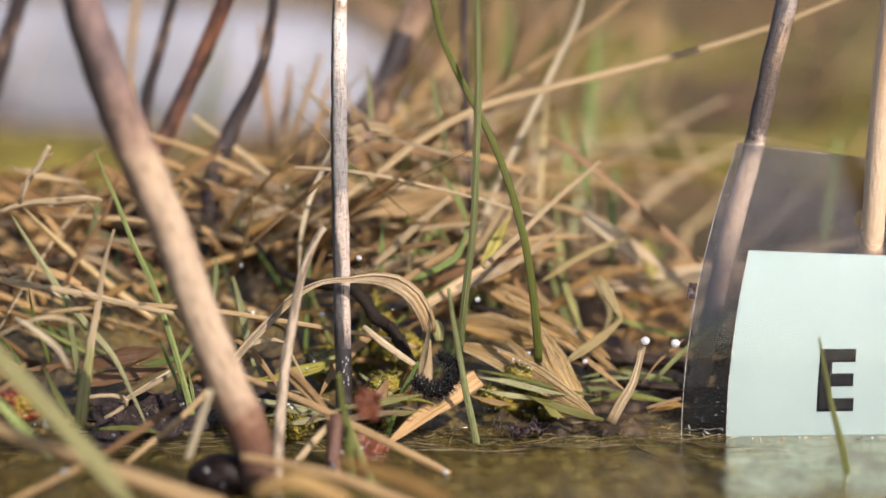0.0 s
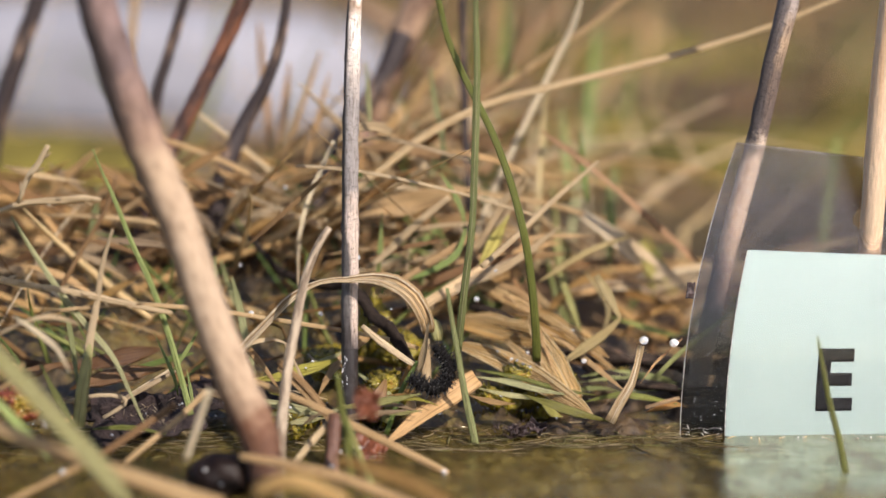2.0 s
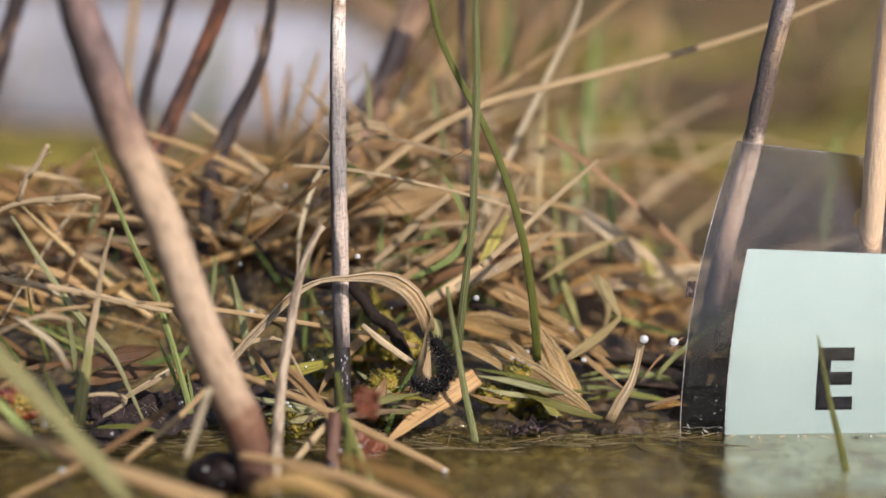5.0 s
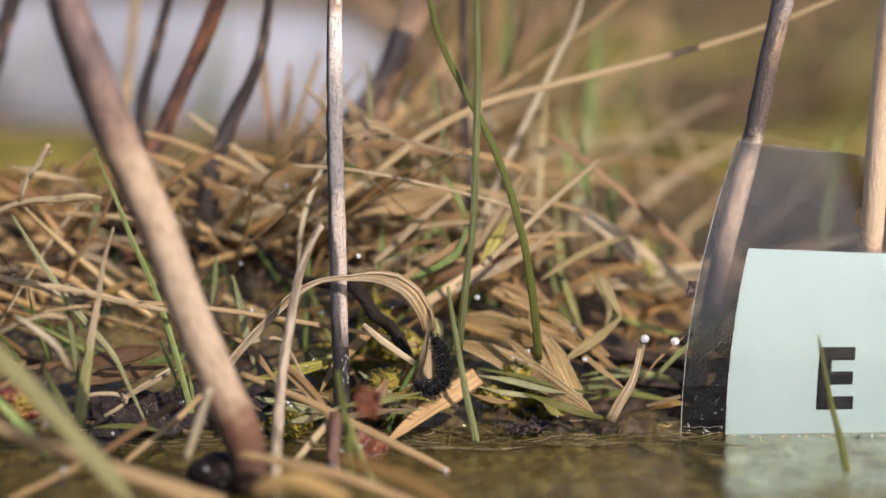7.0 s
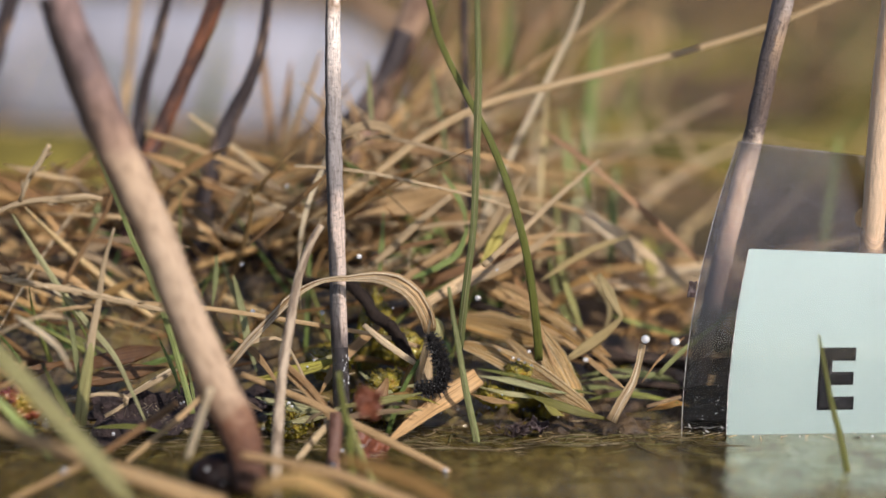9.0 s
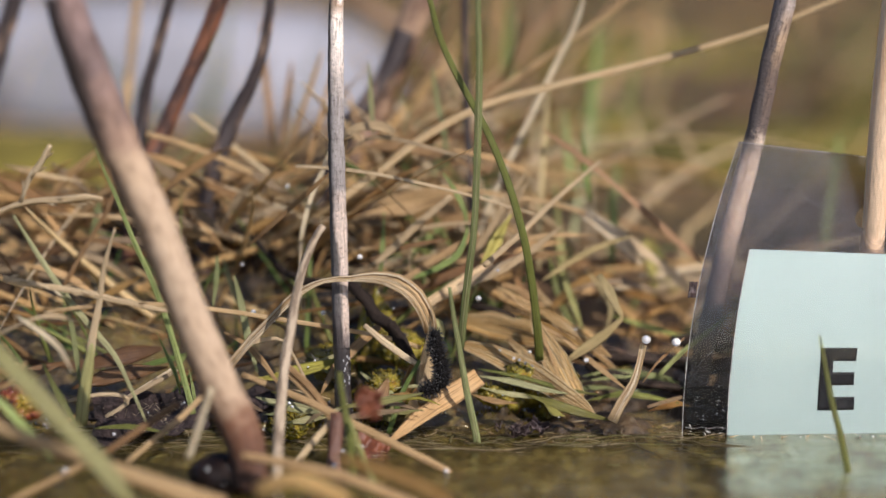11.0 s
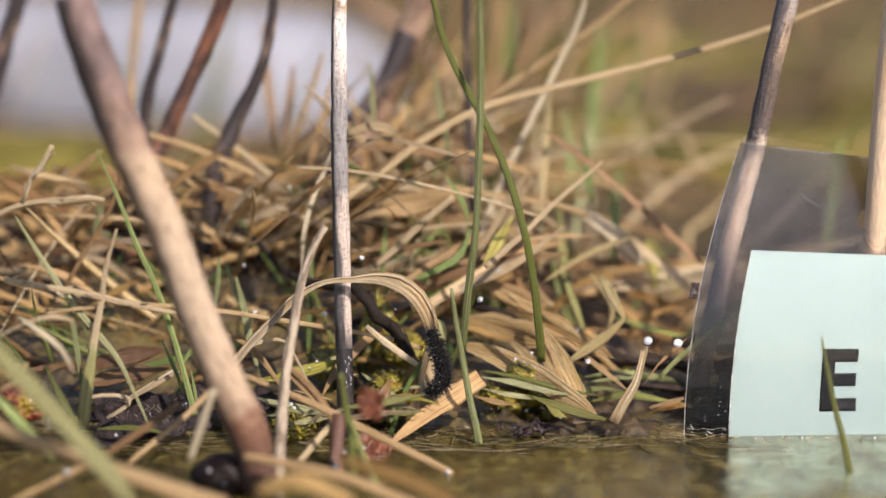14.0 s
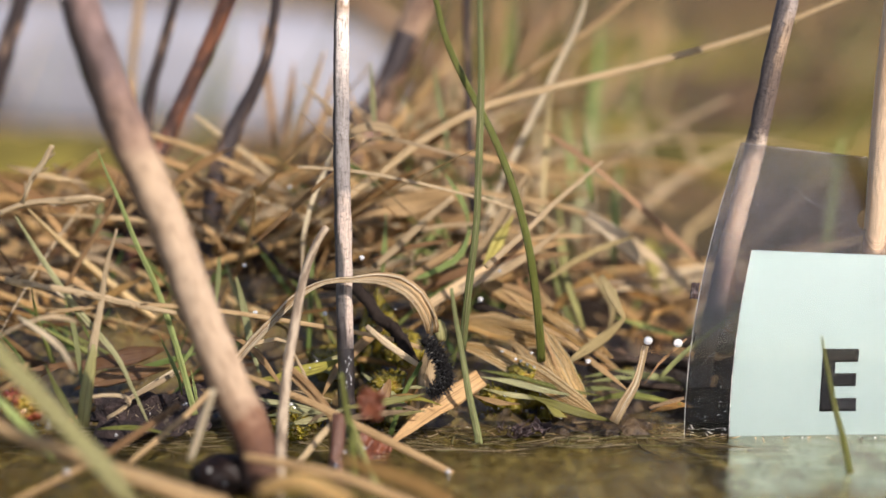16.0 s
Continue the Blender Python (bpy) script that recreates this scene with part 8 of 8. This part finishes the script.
# ---- larva ----
# centre lines of the body from head to tail, in millimetres (x, z), as it climbs
BODY = {
    0: ((-0.33, 15.57), (1.74, 13.96), (1.94, 11.14), (-0.73, 8.91), (-4.28, 10.63)),
    1.5: ((-0.69, 16.51), (1.29, 14.4), (1.78, 11.67), (-0.69, 9.25), (-4.54, 11.07)),
    3.5: ((-1.14, 17.8), (0.84, 14.78), (1.33, 11.76), (-0.84, 9.33), (-4.6, 10.75)),
    7: ((-0.93, 18.06), (0.45, 15.24), (1.04, 11.81), (-0.84, 9.18), (-4, 9.59)),
    8: ((-1.75, 18.35), (-0.27, 15.63), (0.92, 12.21), (-0.27, 9.48), (-3.83, 9.28)),
    9: ((-1.84, 18.62), (-0.56, 15.91), (0.63, 12.28), (-0.56, 9.45), (-3.82, 9.15)),
    11.3: ((-0.9, 19.59), (-1, 16.98), (-0.12, 13.56), (-0.02, 10.53), (-2.79, 8.81)),
    12.5: ((-0.95, 20.15), (-1.24, 17.33), (-0.36, 13.91), (0.04, 10.89), (-2.33, 8.76)),
    13.5: ((-1.54, 20.05), (-1.15, 17.23), (-0.16, 13.91), (0.03, 10.88), (-2.34, 8.86)),
    14.5: ((-2.67, 19.16), (-1.58, 16.85), (-0.2, 13.63), (0.19, 10.6), (-2.38, 8.68)),
    15.5: ((-3.57, 18.05), (-1.7, 16.74), (-0.22, 14.02), (0.47, 10.9), (-2, 8.67)),
    16: ((-3.67, 18.05), (-1.7, 16.64), (-0.13, 13.92), (0.46, 10.89), (-2.01, 8.67)),
}
LARVA_Y, SEGMENTS = -7.0, 12


def body_place(t, k):
    """Place and turn of segment k at a time, along the body's line."""
    line, _ = glide([(x, 0, z) for x, z in BODY[t]], [1.0], 0.4)
    run = [0.0]
    for a, b in zip(line, line[1:]):
        run.append(run[-1] + (b - a).length)
    want = run[-1] * (0.03 + 0.94 * k / SEGMENTS)
    i = min(max(1, next((j for j, r in enumerate(run) if r >= want), len(run) - 1)), len(run) - 2)
    p = line[i]
    up = (line[max(i - 3, 0)] - line[min(i + 3, len(line) - 1)]).normalized()
    back = Vector((up.z, 0, -up.x))
    out = back.cross(up)
    m = Matrix((back, up, out)).transposed().to_4x4()
    m.translation = p + Vector((0, LARVA_Y * S, 0))
    return m


def segment_mesh(r, length):
    bm = bmesh.new()
    bmesh.ops.create_uvsphere(bm, u_segments=18, v_segments=12, radius=1.0)
    for v in bm.verts:
        d = v.co.normalized()
        g = 1 + 0.07 * noise.noise(d * 3.1)
        v.co = Vector((d.x * r * g, d.z * length * 0.98, d.y * r * g)) * S
    return bm


def spine_soup(r, rng, tip=0):
    """Branching bristles round one segment; tip points a few more along the body at its ends."""
    s = Soup()
    k = 0
    dirs = [(ang, row, 0.0) for ang in (-78, -48, -18, 12, 42, 72, 102, 132, 162, -108, -140, -168) for row in (-0.28, 0.22)]
    dirs += [(ang, tip * 0.3, tip * 1.1) for ang in range(0, 360, 40) if tip] + [(ang, tip * 0.4, tip * 2.6) for ang in range(20, 360, 70) if tip]
    for ang, row, along in dirs:
        a = radians(ang + rng.uniform(-9, 9))
        d = Vector((math.cos(a), rng.uniform(-0.3, 0.3) + row * 0.6 + along, math.sin(a))).normalized()
        root = Vector((math.cos(a) * r * (0.9 if not along else 0.6), row * 1.1, math.sin(a) * r * (0.9 if not along else 0.6)))
        n = rng.uniform(0.65, 1.25)
        pts = [(root + d * (n * q)) * S for q in (0, 0.35, 0.7, 1)]
        w = [0.105 * S, 0.08 * S, 0.05 * S, 0.014 * S]
        s.sweep(pts, w, w, 4, (0.3, 0.2, 1), seed=k)
        for b in range(3):
            q = 0.35 + 0.2 * b
            side = Vector((rng.gauss(0, 1), rng.gauss(0, 1), rng.gauss(0, 1)))
            side = (side - d * side.dot(d)).normalized() * 0.8 + d * 0.6
            p0 = root + d * (n * q)
            pb = [p0 * S, (p0 + side * 0.2) * S, (p0 + side * rng.uniform(0.3, 0.5)) * S]
            w = [0.038 * S, 0.03 * S, 0.009 * S]
            s.sweep(pb, w, w, 3, (0.3, 0.2, 1), seed=k)
        k += 1
    return s


def speck_soup(r, rng):
    s = Soup()
    for k in range(4):
        a = radians(rng.uniform(80, 150))
        p = Vector((math.cos(a) * r * 1.03, rng.uniform(-0.45, 0.45), math.sin(a) * r * 1.03))
        d = Vector((math.cos(a), 0, math.sin(a)))
        s.sweep([(p - d * 0.05) * S, (p + d * 0.03) * S, (p + d * 0.07) * S], [0.085 * S, 0.07 * S, 0.02 * S], [0.085 * S, 0.07 * S, 0.02 * S], 6, (0.1, 1, 0.2))
    return s


def build_larva():
    rng = random.Random(11)
    thing = tagged(new("caterpillar"), "small black bristly caterpillar climbing a dry blade", "caterpillar")
    thing.location = mm(0, 0, 0)
    made = []
    for k in range(SEGMENTS + 1):
        taper = [0.72, 0.86, 0.95, 1, 1, 1, 1, 1, 1, 0.97, 0.92, 0.84, 0.7][k]
        r = 1.24 * taper
        name = "head" if k == 0 else "segment"
        seg = part(name, segment_mesh(r * (0.9 if k == 0 else 1), 1.0 if k else 0.8), skin_mat, thing, "shiny black head capsule" if k == 0 else "")
        if k:
            spines = spine_soup(r, rng, -1 if k == SEGMENTS else 0).object("bristles", spine_mat, seg)
            specks = speck_soup(r, rng).object("pale_specks", speck_mat, seg)
            specks["label"] = "pale grey specks along the flank"
        else:
            s = spine_soup(r * 0.8, rng, 1)
            s.object("bristles", spine_mat, seg)
        made.append(seg)
    return thing, made


larva, larva_segments = build_larva()


# ---- what the breeze and the larva do ----
TIMES = (0, .5, 1, 1.5, 2, 2.5, 3, 3.5, 4, 5.2, 6.5, 7, 7.5, 8, 8.5, 9, 10.2, 11.5, 12, 12.5, 13, 13.5, 14, 14.5, 15, 15.5, 16)
# sideways sway of the slender upright stem and of the thick near stem, in tenths of a millimetre
SWAY_MID = (1.7, 4.7, 10.2, 18.2, 21.2, 8.4, 15.4, 13.7, 8.7, 1.0, -3.3, -3.7, -3.7, -5.7, -5.7, -6.6, -5.0, -3.3, -3, -.6, -2.3, -1.9, -2, 0, 0, 0, 1)
SWAY_NEAR = (6.0, -1.7, 17.2, 17.7, 20.8, 20.2, 19.0, 14.0, 7.6, 2.3, -3.0, -7.0, -9.0, -10.9, -12.0, -12.5, -10.2, -8.0, -4.5, 1.0, -4.5, -1.6, 0.8, -0.0, 3.6, -3.2, 4.4)
# the same thick stem higher up, and the long arching grass blade near its tip
SWAY_TOP = (15.9, 0.1, 33.8, 33.7, 40.2, 37.1, 35.8, 25.4, 17.8, 9.0, 0.2, -6.9, -12.1, -13.8, -15.2, -18.7, -14.2, -9.8, -4.9, 3.7, -3.5, -2.2, 1.2, -0.0, 5.4, -2.2, 8.2)
SWAY_BLADE = (3.7, -.3, 2, 2, 15, 18, 18, 15.5, 5.7, 2, -.3, -1.5, -2.8, -3, -3.3, -3.6, -3, -2.3, -1, .4, .3, .2, 0, 0, 1, 2, 4)
SWAY_RIGHT = (2.7, 2.7, 7.2, 8.2, 8.2, 7.4, 5.4, 5.7, 4.7, 1.5, -1.3, -1.7, -1.7, -1.7, -1.7, -2.6, -1.5, -.3, -1, -.6, -1.3, -1.9, 0, 0, 0, 0, 0)


def swing(ob, sway, height, depth_below):
    """Rock a rooted stem about a point below its foot; sway is given at that height above the water."""
    foot = ob.location.copy()
    pivot = foot.copy()
    pivot.z = -depth_below * S
    rows = []
    for t, d in zip(TIMES, sway):
        a = math.atan2(d * 0.1, height + depth_below)
        rows.append((t, Matrix.Translation(pivot) @ Matrix.Rotation(a, 4, 'Y') @ Matrix.Translation(foot - pivot)))
    walk(ob, rows)


def lean(ob, low, z_low, high, z_high):
    """Shift and rock a stem by its sways at two heights."""
    foot = ob.location.copy()
    rows = []
    for t, d0, d1 in zip(TIMES, low, high):
        a = math.atan2((d1 - d0) * 0.1, z_high - z_low)
        pivot = Vector((foot.x, foot.y, z_low * S))
        rows.append((t, Matrix.Translation(pivot + mm(d0 * 0.1, 0, 0)) @ Matrix.Rotation(a, 4, 'Y') @ Matrix.Translation(foot - pivot)))
    walk(ob, rows)


def scaled(sway, k):
    return [d * k for d in sway]


def motions():
    swing(mid_stem, SWAY_MID, 39, 46)
    lean(near_stem, SWAY_NEAR, 12, SWAY_TOP, 80)
    swing(blade_a, SWAY_BLADE, 76, -15)
    swing(label_stem, SWAY_RIGHT, 66, 30)
    swing(fork_stem, scaled(SWAY_MID, 0.62), 42, 25)
    for ob, k in ((back_stem_a, 1.15), (back_stem_b, 1.6), (back_stem_c, 1.25), (back_stem_d, 1.8)):
        swing(ob, scaled(SWAY_MID, k), 62, 40)
    swing(bent_straw, scaled(SWAY_MID, 0.75), 45, 40)
    swing(line_straw, scaled(SWAY_MID, 0.15), 45, 30)
    for k, seg in enumerate(larva_segments):
        walk(seg, [(t, body_place(t, k)) for t in BODY])


motions()
